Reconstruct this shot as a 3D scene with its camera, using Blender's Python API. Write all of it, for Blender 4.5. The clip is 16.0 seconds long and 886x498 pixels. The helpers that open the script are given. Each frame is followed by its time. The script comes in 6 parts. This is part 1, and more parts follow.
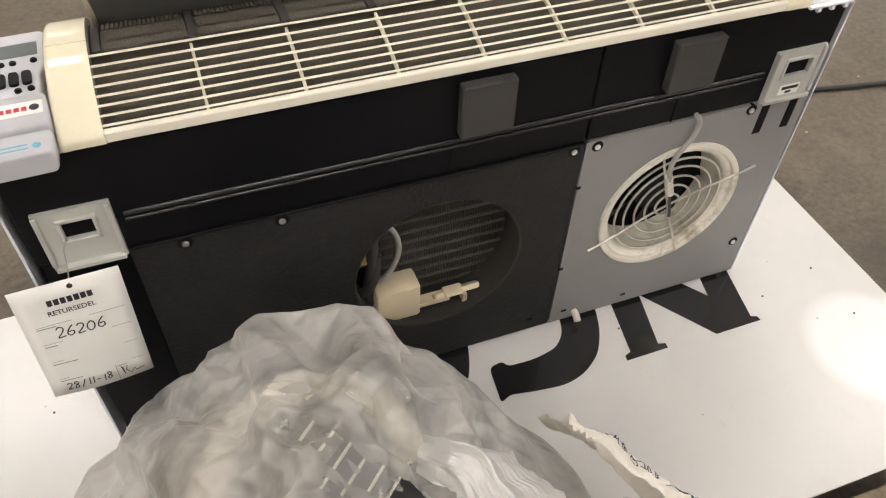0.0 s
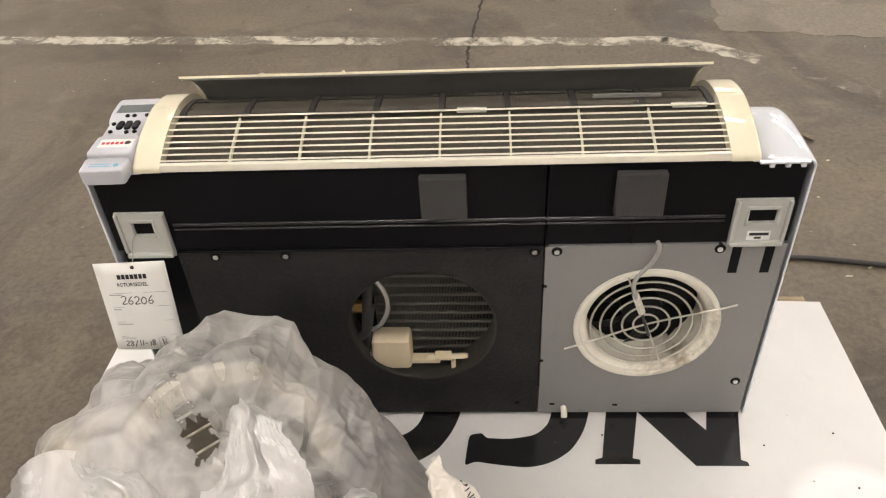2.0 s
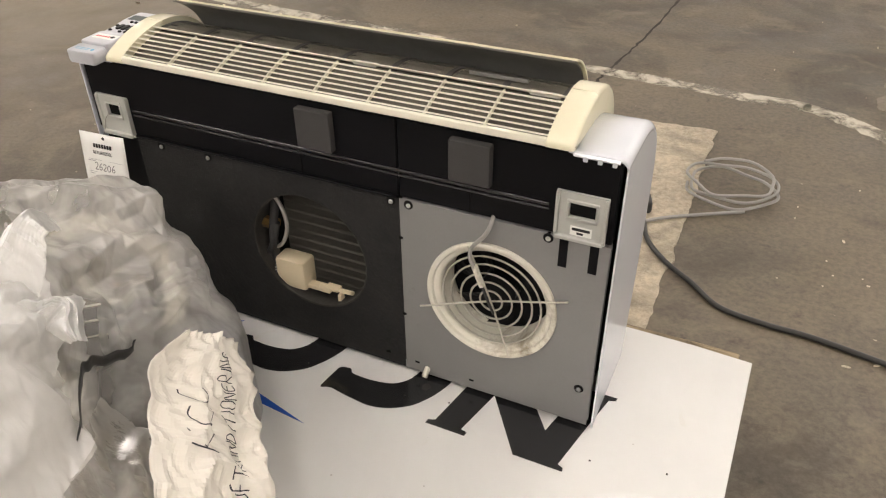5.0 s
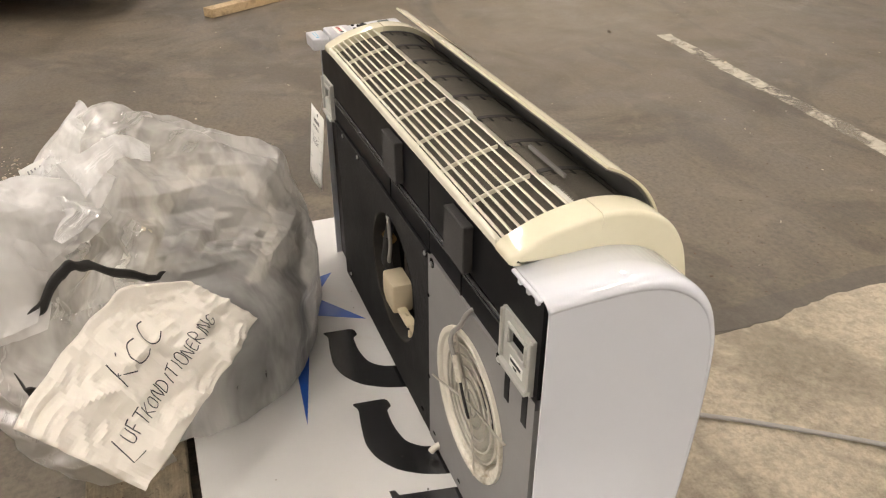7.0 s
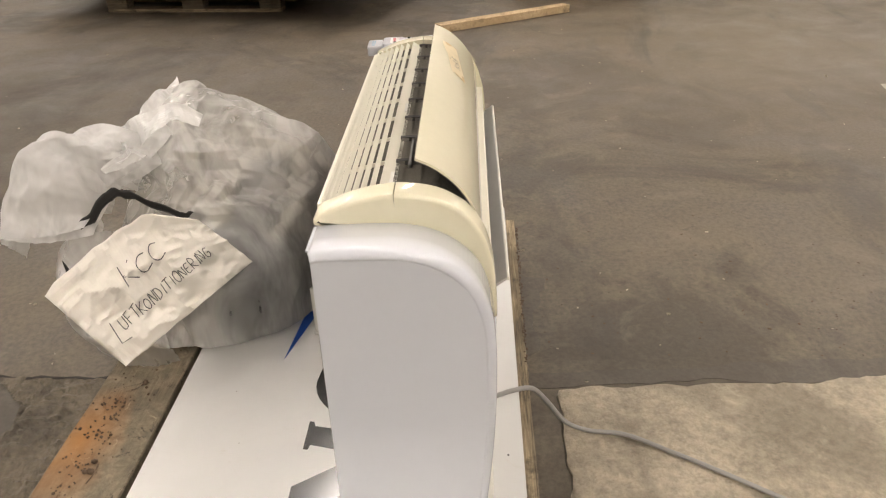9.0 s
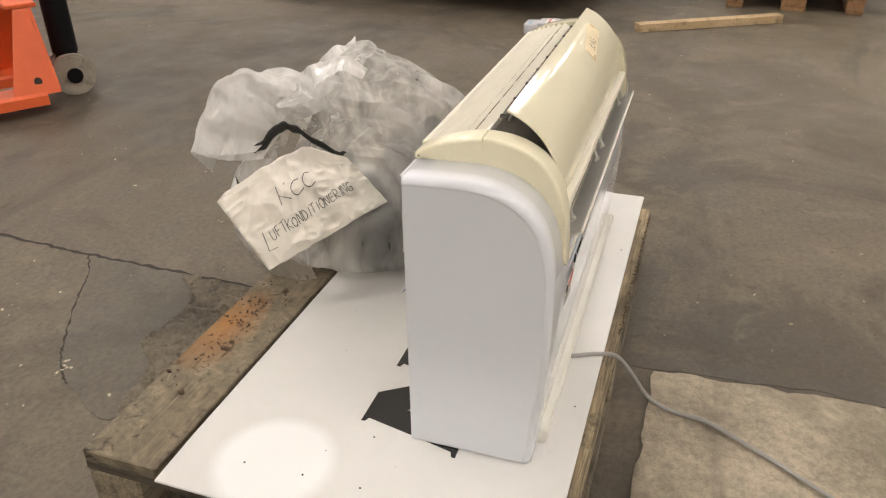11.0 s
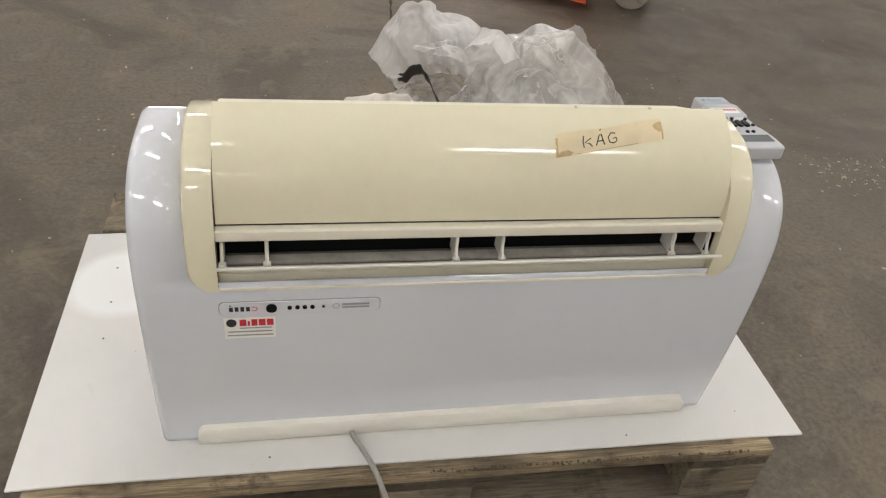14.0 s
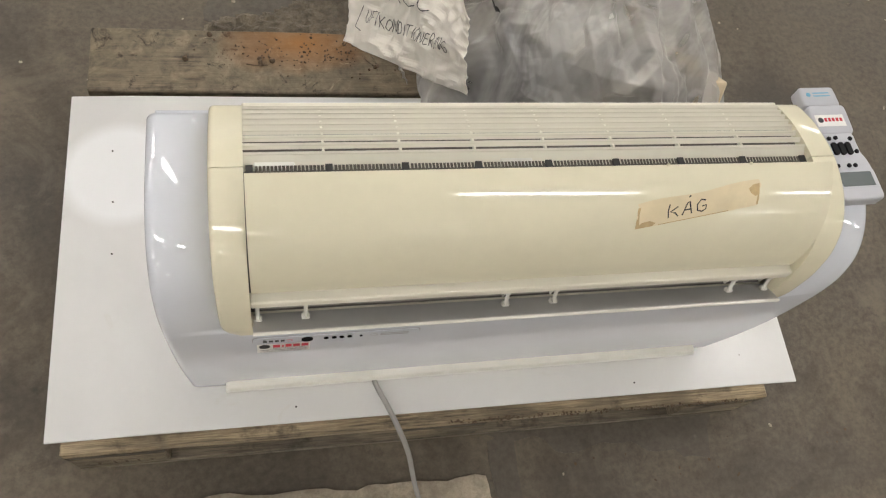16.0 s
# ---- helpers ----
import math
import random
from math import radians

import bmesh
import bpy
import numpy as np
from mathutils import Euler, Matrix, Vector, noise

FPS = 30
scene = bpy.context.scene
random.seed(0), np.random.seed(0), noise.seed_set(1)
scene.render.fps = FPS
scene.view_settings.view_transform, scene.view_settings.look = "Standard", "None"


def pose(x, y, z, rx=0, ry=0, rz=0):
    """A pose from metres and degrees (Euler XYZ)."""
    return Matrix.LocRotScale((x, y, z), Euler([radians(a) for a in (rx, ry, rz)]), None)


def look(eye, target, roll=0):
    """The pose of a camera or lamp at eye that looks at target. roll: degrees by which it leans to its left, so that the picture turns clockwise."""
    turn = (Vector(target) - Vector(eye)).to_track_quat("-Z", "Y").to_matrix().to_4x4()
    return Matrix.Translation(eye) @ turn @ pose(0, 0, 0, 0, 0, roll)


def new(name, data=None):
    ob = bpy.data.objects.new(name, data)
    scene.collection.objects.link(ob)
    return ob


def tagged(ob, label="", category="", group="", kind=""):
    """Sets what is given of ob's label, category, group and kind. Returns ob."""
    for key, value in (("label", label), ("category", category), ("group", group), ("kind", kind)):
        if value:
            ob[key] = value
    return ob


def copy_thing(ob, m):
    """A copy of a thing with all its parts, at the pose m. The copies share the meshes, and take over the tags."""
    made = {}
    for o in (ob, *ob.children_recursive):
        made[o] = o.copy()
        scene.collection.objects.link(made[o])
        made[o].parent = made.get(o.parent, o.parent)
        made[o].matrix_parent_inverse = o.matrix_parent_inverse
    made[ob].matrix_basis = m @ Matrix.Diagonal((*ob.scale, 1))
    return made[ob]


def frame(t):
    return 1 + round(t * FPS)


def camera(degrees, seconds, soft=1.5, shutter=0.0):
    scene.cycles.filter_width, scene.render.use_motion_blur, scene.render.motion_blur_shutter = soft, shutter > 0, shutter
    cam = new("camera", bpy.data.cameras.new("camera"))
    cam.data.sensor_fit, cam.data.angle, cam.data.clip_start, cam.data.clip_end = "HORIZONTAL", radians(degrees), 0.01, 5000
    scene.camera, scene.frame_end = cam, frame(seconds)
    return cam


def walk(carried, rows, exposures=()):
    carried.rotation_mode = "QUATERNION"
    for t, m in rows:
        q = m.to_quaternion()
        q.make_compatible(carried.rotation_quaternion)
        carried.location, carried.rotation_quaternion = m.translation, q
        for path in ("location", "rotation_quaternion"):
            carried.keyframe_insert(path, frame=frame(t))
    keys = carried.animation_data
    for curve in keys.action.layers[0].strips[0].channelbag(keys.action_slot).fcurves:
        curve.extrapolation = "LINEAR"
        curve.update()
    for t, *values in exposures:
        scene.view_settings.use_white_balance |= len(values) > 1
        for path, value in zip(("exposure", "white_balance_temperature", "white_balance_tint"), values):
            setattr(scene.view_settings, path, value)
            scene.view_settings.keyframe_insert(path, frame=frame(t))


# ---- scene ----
cam = camera(60.2, 16.0, 1.2)
PATH = [
    (0, (0.28, 0.692, 1.061), (-0.243, -0.565, -0.404), 2.5),
    (0.5, (0.109, 0.742, 1.063), (-0.108, -0.652, -0.355), -0.4),
    (1, (-0.033, 0.867, 1.124), (-0.049, -0.618, -0.216), -2.1),
    (1.5, (-0.059, 0.915, 1.141), (0.036, -0.622, -0.134), -3.3),
    (2, (-0.057, 0.927, 1.141), (0.057, -0.644, -0.092), -3.4),
    (2.5, (-0.043, 0.937, 1.144), (0.074, -0.646, -0.073), -3.2),
    (3, (-0.029, 0.967, 1.131), (0.101, -0.631, -0.064), -2.8),
    (3.5, (-0.119, 1.054, 1.142), (0.066, -0.546, -0.044), -2.2),
    (4, (-0.273, 1.107, 1.154), (0.008, -0.485, -0.024), -1.4),
    (4.2, (-0.329, 1.084, 1.14), (-0.001, -0.501, -0.034), -1.0),
    (6.3, (-0.926, 0.64, 1.051), (0.481, -0.323, 0.005), -0.2),
    (6.5, (-0.923, 0.559, 1.05), (0.549, -0.305, 0.006), -0.1),
    (7, (-0.972, 0.414, 1.051), (0.617, -0.205, 0.006), 0.1),
    (7.5, (-1.133, 0.263, 1.086), (0.515, -0.141, 0.028), 0.5),
    (8, (-1.181, 0.137, 1.069), (0.505, -0.074, 0.015), -0.0),
    (8.2, (-1.171, 0.081, 1.062), (0.524, -0.062, 0.01), -0.1),
    (10.3, (-1.427, -0.182, 1.09), (0.33, 0.165, 0.2), -3.0),
    (10.5, (-1.439, -0.191, 1.088), (0.298, 0.206, 0.18), -2.5),
    (11, (-1.367, -0.256, 1.059), (0.289, 0.302, 0.086), -0.7),
    (11.5, (-1.223, -0.368, 1.071), (0.287, 0.409, 0.015), 1.2),
    (12, (-1.091, -0.504, 1.08), (0.209, 0.513, -0.049), 2.8),
    (12.5, (-0.879, -0.639, 1.103), (0.165, 0.607, -0.062), 3.9),
    (13, (-0.6, -0.734, 1.119), (0.191, 0.672, -0.063), 5.3),
    (13.5, (-0.369, -0.868, 1.15), (0.188, 0.642, -0.037), 6.7),
    (14, (-0.266, -0.92, 1.165), (0.134, 0.628, -0.036), 7.5),
    (14.5, (-0.262, -0.91, 1.172), (0.076, 0.579, -0.119), 8.3),
    (15, (-0.267, -0.836, 1.271), (0.008, 0.381, -0.292), 10.2),
    (15.5, (-0.339, -0.608, 1.414), (-0.012, 0.362, -0.304), 15.5),
    (16, (-0.333, -0.417, 1.421), (0.112, 0.354, -0.37), 24.8),
]
EXPOSURES = [(0.0, 0.14, 6600, 11), (3.0, 0.24, 6700, 12), (4.2, 0.20, 6700, 11), (6.5, 0.27, 6850, 12), (8.0, 0.18, 6850, 12), (10.5, 0.18, 6950, 13), (11.0, 0.10, 6800, 11), (11.5, 0.0, 6650, 11), (12.5, -0.13, 6400, 9), (14.5, -0.17, 6380, 9), (16.0, -0.22, 6380, 9)]
walk(cam, [(t, look(eye, target, roll)) for t, eye, target, roll in PATH], EXPOSURES)

# ---- world and lamps ----
world = bpy.data.worlds.new("world")
scene.world = world
world.use_nodes = True
world.node_tree.nodes["Background"].inputs[0].default_value = (1.0, 0.93, 0.84, 1)
world.node_tree.nodes["Background"].inputs[1].default_value = 0.02
TUBE_POWER = 45.0
TUBE_COLOUR = (1.0, 0.945, 0.90)


# ---- materials ----
def nodes_of(name):
    m = bpy.data.materials.new(name)
    m.use_nodes = True
    nt = m.node_tree
    return m, nt, nt.nodes["Principled BSDF"]


def link(nt, a, b):
    nt.links.new(a, b)


def coords(nt, space="Object", scale=(1, 1, 1)):
    tc = nt.nodes.new("ShaderNodeTexCoord")
    mp = nt.nodes.new("ShaderNodeMapping")
    mp.inputs["Scale"].default_value = scale
    link(nt, tc.outputs[space], mp.inputs["Vector"])
    return mp.outputs["Vector"]


def noise_node(nt, vec, scale, detail=4.0, rough=0.6, distort=0.0):
    n = nt.nodes.new("ShaderNodeTexNoise")
    n.inputs["Scale"].default_value = scale
    n.inputs["Detail"].default_value = detail
    n.inputs["Roughness"].default_value = rough
    n.inputs["Distortion"].default_value = distort
    link(nt, vec, n.inputs["Vector"])
    return n.outputs["Fac"]


def noise_colour(nt, vec, scale):
    n = nt.nodes.new("ShaderNodeTexNoise")
    n.inputs["Scale"].default_value = scale
    link(nt, vec, n.inputs["Vector"])
    return n.outputs["Color"]


def ramp(nt, fac, stops):
    r = nt.nodes.new("ShaderNodeValToRGB")
    els = r.color_ramp.elements
    while len(els) < len(stops):
        els.new(0.5)
    for e, (p, c) in zip(els, stops):
        e.position = p
        e.color = (*c, 1) if len(c) == 3 else c
    link(nt, fac, r.inputs[0])
    return r.outputs[0]


def mix(nt, fac, a, b, mode="MIX"):
    n = nt.nodes.new("ShaderNodeMix")
    n.data_type, n.blend_type = "RGBA", mode
    for sock, val in ((n.inputs[0], fac), (n.inputs[6], a), (n.inputs[7], b)):
        if isinstance(val, (int, float)):
            sock.default_value = val
        elif isinstance(val, tuple):
            sock.default_value = (*val, 1)
        else:
            link(nt, val, sock)
    return n.outputs[2]


def bump(nt, bsdf, height, strength, distance=0.002):
    b = nt.nodes.new("ShaderNodeBump")
    b.inputs["Strength"].default_value = strength
    b.inputs["Distance"].default_value = distance
    link(nt, height, b.inputs["Height"])
    link(nt, b.outputs[0], bsdf.inputs["Normal"])


def plain(name, colour, rough=0.5, metal=0.0, vary=0.12, scale=6.0, grain=60.0, relief=0.05, dirt=None, dirt_at=0.62, space="Object", spec=None):
    """A painted, moulded or coated surface: two scales of tone, fine relief, optional dirt."""
    m, nt, b = nodes_of(name)
    v = coords(nt, space)
    lo = tuple(c * (1 - vary) for c in colour)
    hi = tuple(min(1, c * (1 + vary * 0.6)) for c in colour)
    col = ramp(nt, noise_node(nt, v, scale, 5), [(0.3, lo), (0.7, hi)])
    fine = noise_node(nt, v, grain, 3)
    col = mix(nt, 0.25, col, ramp(nt, fine, [(0.35, lo), (0.65, hi)]))
    if dirt:
        f = ramp(nt, noise_node(nt, v, scale * 2.3, 6, 0.7, 0.4), [(dirt_at, (0, 0, 0)), (min(1, dirt_at + 0.18), (1, 1, 1))])
        col = mix(nt, f, col, dirt)
    link(nt, col, b.inputs["Base Color"])
    rr = nt.nodes.new("ShaderNodeMapRange")
    rr.inputs["To Min"].default_value = rough * 0.85
    rr.inputs["To Max"].default_value = min(1, rough * 1.2)
    link(nt, noise_node(nt, v, scale * 3, 4), rr.inputs["Value"])
    link(nt, rr.outputs[0], b.inputs["Roughness"])
    b.inputs["Metallic"].default_value = metal
    if spec is not None:
        b.inputs["Specular IOR Level"].default_value = spec
    if relief:
        bump(nt, b, fine, relief)
    return m


def concrete(name, dark, light, stain=(0.055, 0.047, 0.038), coarse=False, light_areas=()):
    m, nt, b = nodes_of(name)
    v = coords(nt)
    big = noise_node(nt, v, 0.55, 6, 0.62, 0.6)
    mid = noise_node(nt, v, 3.2, 7, 0.66, 0.3)
    fine = noise_node(nt, v, 70, 5, 0.7)
    col = ramp(nt, big, [(0.30, dark), (0.68, light)])
    col = mix(nt, 0.5, col, ramp(nt, mid, [(0.34, dark), (0.66, light)]))
    col = mix(nt, 0.24, col, ramp(nt, fine, [(0.36, tuple(c * 0.4 for c in dark)), (0.62, tuple(min(1, c * 1.25) for c in light))]))
    # soft-edged worn and dirty areas
    col = mix(nt, ramp(nt, noise_node(nt, v, 1.3, 8, 0.62, 1.0), [(0.49, (0, 0, 0)), (0.59, (0.55, 0.55, 0.55))]), col, tuple(c * 0.75 for c in dark))
    col = mix(nt, ramp(nt, noise_node(nt, v, 5.5, 8, 0.7, 0.5), [(0.55, (0, 0, 0)), (0.66, (0.40, 0.40, 0.40))]), col, tuple(min(1, c * 1.15) for c in light))
    col = mix(nt, ramp(nt, noise_node(nt, v, 16, 6, 0.75, 0.3), [(0.57, (0, 0, 0)), (0.70, (0.5, 0.5, 0.5))]), col, tuple(c * 0.6 for c in dark))
    # uneven hall light put into the floor colour: paler and darker round areas
    for (lx, ly), rad, share, tone in light_areas:
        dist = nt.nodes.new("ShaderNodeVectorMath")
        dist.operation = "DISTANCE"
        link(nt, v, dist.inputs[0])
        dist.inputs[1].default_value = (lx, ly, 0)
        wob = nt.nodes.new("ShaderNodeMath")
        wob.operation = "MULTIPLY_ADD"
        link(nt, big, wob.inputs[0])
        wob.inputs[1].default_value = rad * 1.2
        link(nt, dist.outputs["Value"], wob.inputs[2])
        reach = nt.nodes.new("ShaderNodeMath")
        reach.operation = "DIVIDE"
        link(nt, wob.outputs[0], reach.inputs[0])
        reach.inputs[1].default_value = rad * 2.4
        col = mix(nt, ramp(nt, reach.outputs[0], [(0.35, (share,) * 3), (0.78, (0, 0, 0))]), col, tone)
    # trodden-in stains and streaks
    v2 = coords(nt, "Object", (0.5, 2.2, 1))
    st = ramp(nt, noise_node(nt, v2, 1.1, 6, 0.6, 1.2), [(0.56, (0, 0, 0)), (0.75, (0.75, 0.75, 0.75))])
    col = mix(nt, st, col, stain)
    # pale chips and crumbs trodden flat
    vo = nt.nodes.new("ShaderNodeTexVoronoi")
    vo.inputs["Scale"].default_value = 9.0
    link(nt, v, vo.inputs["Vector"])
    chip = ramp(nt, vo.outputs["Distance"], [(0.015, (1, 1, 1)), (0.045, (0, 0, 0))])
    gate = ramp(nt, noise_node(nt, v, 1.7, 3), [(0.52, (0, 0, 0)), (0.60, (1, 1, 1))])
    col = mix(nt, mix(nt, 1.0, chip, gate, "MULTIPLY"), col, (0.42, 0.38, 0.31))
    link(nt, col, b.inputs["Base Color"])
    link(nt, ramp(nt, mid, [(0.3, (0.42, 0.42, 0.42)), (0.7, (0.72, 0.72, 0.72))]), b.inputs["Roughness"])
    if coarse:
        lump = noise_node(nt, v, 38, 6, 0.75, 0.5)
        bump(nt, b, mix(nt, 0.6, mid, lump), 1.0, 0.020)
    else:
        bump(nt, b, mix(nt, 0.5, mid, fine), 0.35, 0.004)
    return m


def timber(name, dark, light, along="X", grey=0.0, rust=None, caked=None):
    """Sawn wood with grain along one axis; grey: weathering; caked: colour of dried cement dust trodden into it."""
    m, nt, b = nodes_of(name)
    sc = {"X": (0.7, 14, 14), "Y": (14, 0.7, 14), "Z": (14, 14, 0.7)}[along]
    info = nt.nodes.new("ShaderNodeObjectInfo")
    tc = nt.nodes.new("ShaderNodeTexCoord")
    add = nt.nodes.new("ShaderNodeVectorMath")
    add.operation = "MULTIPLY_ADD"
    comb = nt.nodes.new("ShaderNodeCombineXYZ")
    for i in range(3):
        link(nt, info.outputs["Random"], comb.inputs[i])
    link(nt, comb.outputs[0], add.inputs[0])
    add.inputs[1].default_value = (7.0, 5.0, 3.0)
    link(nt, tc.outputs["Object"], add.inputs[2])
    mp = nt.nodes.new("ShaderNodeMapping")
    mp.inputs["Scale"].default_value = sc
    link(nt, add.outputs[0], mp.inputs["Vector"])
    grain = noise_node(nt, mp.outputs[0], 5.0, 6, 0.65, 0.8)
    fine = noise_node(nt, mp.outputs[0], 26.0, 4, 0.7)
    blot = noise_node(nt, add.outputs[0], 7.0, 6, 0.65)
    col = ramp(nt, grain, [(0.36, dark), (0.64, light)])
    col = mix(nt, 0.45, col, ramp(nt, fine, [(0.36, tuple(c * 0.4 for c in dark)), (0.64, light)]))
    worn = noise_node(nt, add.outputs[0], 2.6, 5, 0.6, 0.6)
    col = mix(nt, ramp(nt, worn, [(0.42, (0, 0, 0)), (0.60, (0.6, 0.6, 0.6))]), col, tuple(c * 0.9 for c in dark))
    g = tuple(0.5 * (dark[0] + light[0]) * k for k in (0.78, 0.74, 0.66))
    col = mix(nt, ramp(nt, blot, [(0.4, (grey * 0.3,) * 3), (0.65, (grey,) * 3)]), col, g)
    col = mix(nt, ramp(nt, noise_node(nt, add.outputs[0], 13, 5, 0.7), [(0.54, (0, 0, 0)), (0.70, (0.85, 0.85, 0.85))]), col, tuple(c * 0.4 for c in dark))
    if caked:
        cake = mix(nt, ramp(nt, noise_node(nt, add.outputs[0], 30, 6, 0.75, 0.4), [(0.36, (0, 0, 0)), (0.62, (1, 1, 1))]), tuple(c * 0.45 for c in caked), caked)
        col = mix(nt, ramp(nt, noise_node(nt, add.outputs[0], 8, 7, 0.7, 1.0), [(0.40, (0.15, 0.15, 0.15)), (0.56, (0.88, 0.88, 0.88))]), col, cake)
        col = mix(nt, ramp(nt, noise_node(nt, add.outputs[0], 19, 7, 0.75, 0.8), [(0.58, (0, 0, 0)), (0.66, (0.9, 0.9, 0.9))]), col, tuple(c * 0.6 for c in dark))
        col = mix(nt, ramp(nt, noise_node(nt, add.outputs[0], 14, 8, 0.75, 2.0), [(0.62, (0, 0, 0)), (0.70, (0.7, 0.7, 0.7))]), col, tuple(min(1, c * 1.5) for c in caked))
    if rust:
        (rx, ry), rad = rust
        dist = nt.nodes.new("ShaderNodeVectorMath")
        dist.operation = "DISTANCE"
        geo = nt.nodes.new("ShaderNodeTexCoord")
        mp2 = nt.nodes.new("ShaderNodeMapping")
        mp2.inputs["Location"].default_value = (-rx * 0.55, -ry, 0)
        mp2.inputs["Scale"].default_value = (0.55, 1, 0)
        link(nt, geo.outputs["Object"], mp2.inputs["Vector"])
        link(nt, mp2.outputs[0], dist.inputs[0])
        dist.inputs[1].default_value = (0, 0, 0)
        wob = nt.nodes.new("ShaderNodeMath")
        wob.operation = "MULTIPLY_ADD"
        link(nt, blot, wob.inputs[0])
        wob.inputs[1].default_value = rad * 1.2
        link(nt, dist.outputs["Value"], wob.inputs[2])
        f = ramp(nt, wob.outputs[0], [(rad * 0.7, (0.9, 0.9, 0.9)), (rad * 1.7, (0, 0, 0))])
        col = mix(nt, f, col, mix(nt, blot, (0.20, 0.080, 0.018), (0.50, 0.225, 0.055)))
    link(nt, col, b.inputs["Base Color"])
    b.inputs["Roughness"].default_value = 0.82
    bump(nt, b, mix(nt, 0.5, grain, fine), 0.5, 0.002)
    return m


def film_plastic(name, lo=0.12, hi=0.5, tint=(0.9, 0.89, 0.87)):
    """Thin polythene: partly clear, partly milky, glossy, finely creased."""
    m, nt, b = nodes_of(name)
    nt.nodes.remove(b)
    out = nt.nodes["Material Output"]
    v = coords(nt)
    clear = nt.nodes.new("ShaderNodeBsdfTransparent")
    clear.inputs[0].default_value = (0.95, 0.945, 0.93, 1)
    milk = nt.nodes.new("ShaderNodeBsdfTranslucent")
    milk.inputs[0].default_value = (*tint, 1)
    face = nt.nodes.new("ShaderNodeBsdfDiffuse")
    face.inputs[0].default_value = (*tint, 1)
    gloss = nt.nodes.new("ShaderNodeBsdfGlossy")
    gloss.inputs["Roughness"].default_value = 0.28
    bn = nt.nodes.new("ShaderNodeBump")
    bn.inputs["Strength"].default_value = 0.36
    bn.inputs["Distance"].default_value = 0.007
    v2 = coords(nt, "Object", (1, 1, 0.4))
    warp = mix(nt, 0.06, v2, noise_colour(nt, v2, 9.0))
    vo = nt.nodes.new("ShaderNodeTexVoronoi")
    vo.feature = "DISTANCE_TO_EDGE"
    vo.inputs["Scale"].default_value = 17.0
    link(nt, warp, vo.inputs["Vector"])
    crease = ramp(nt, vo.outputs["Distance"], [(0.0, (1, 1, 1)), (0.16, (0.35, 0.35, 0.35)), (0.6, (0, 0, 0))])
    link(nt, mix(nt, 0.5, crease, noise_node(nt, v2, 34, 4, 0.6, 1.5)), bn.inputs["Height"])
    for s in (milk, face, gloss):
        link(nt, bn.outputs[0], s.inputs["Normal"])
    a = nt.nodes.new("ShaderNodeMixShader")
    a.inputs[0].default_value = 0.68
    link(nt, milk.outputs[0], a.inputs[1])
    link(nt, face.outputs[0], a.inputs[2])
    c = nt.nodes.new("ShaderNodeMixShader")
    f = ramp(nt, noise_node(nt, v2, 7.0, 4, 0.6, 1.2), [(0.38, (lo,) * 3), (0.62, (hi,) * 3)])
    link(nt, f, c.inputs[0])
    link(nt, a.outputs[0], c.inputs[1])
    link(nt, clear.outputs[0], c.inputs[2])
    fr = nt.nodes.new("ShaderNodeFresnel")
    fr.inputs[0].default_value = 1.5
    link(nt, bn.outputs[0], fr.inputs["Normal"])
    d = nt.nodes.new("ShaderNodeMixShader")
    shine = nt.nodes.new("ShaderNodeMath")
    shine.operation = "MULTIPLY_ADD"
    link(nt, fr.outputs[0], shine.inputs[0])
    shine.inputs[1].default_value = 0.55
    shine.inputs[2].default_value = 0.03
    link(nt, shine.outputs[0], d.inputs[0])
    link(nt, c.outputs[0], d.inputs[1])
    link(nt, gloss.outputs[0], d.inputs[2])
    link(nt, d.outputs[0], out.inputs["Surface"])
    return m


def glow(name, colour, power):
    m, nt, b = nodes_of(name)
    b.inputs["Base Color"].default_value = (0.8, 0.8, 0.8, 1)
    b.inputs["Emission Color"].default_value = (*colour, 1)
    b.inputs["Emission Strength"].default_value = power
    return m


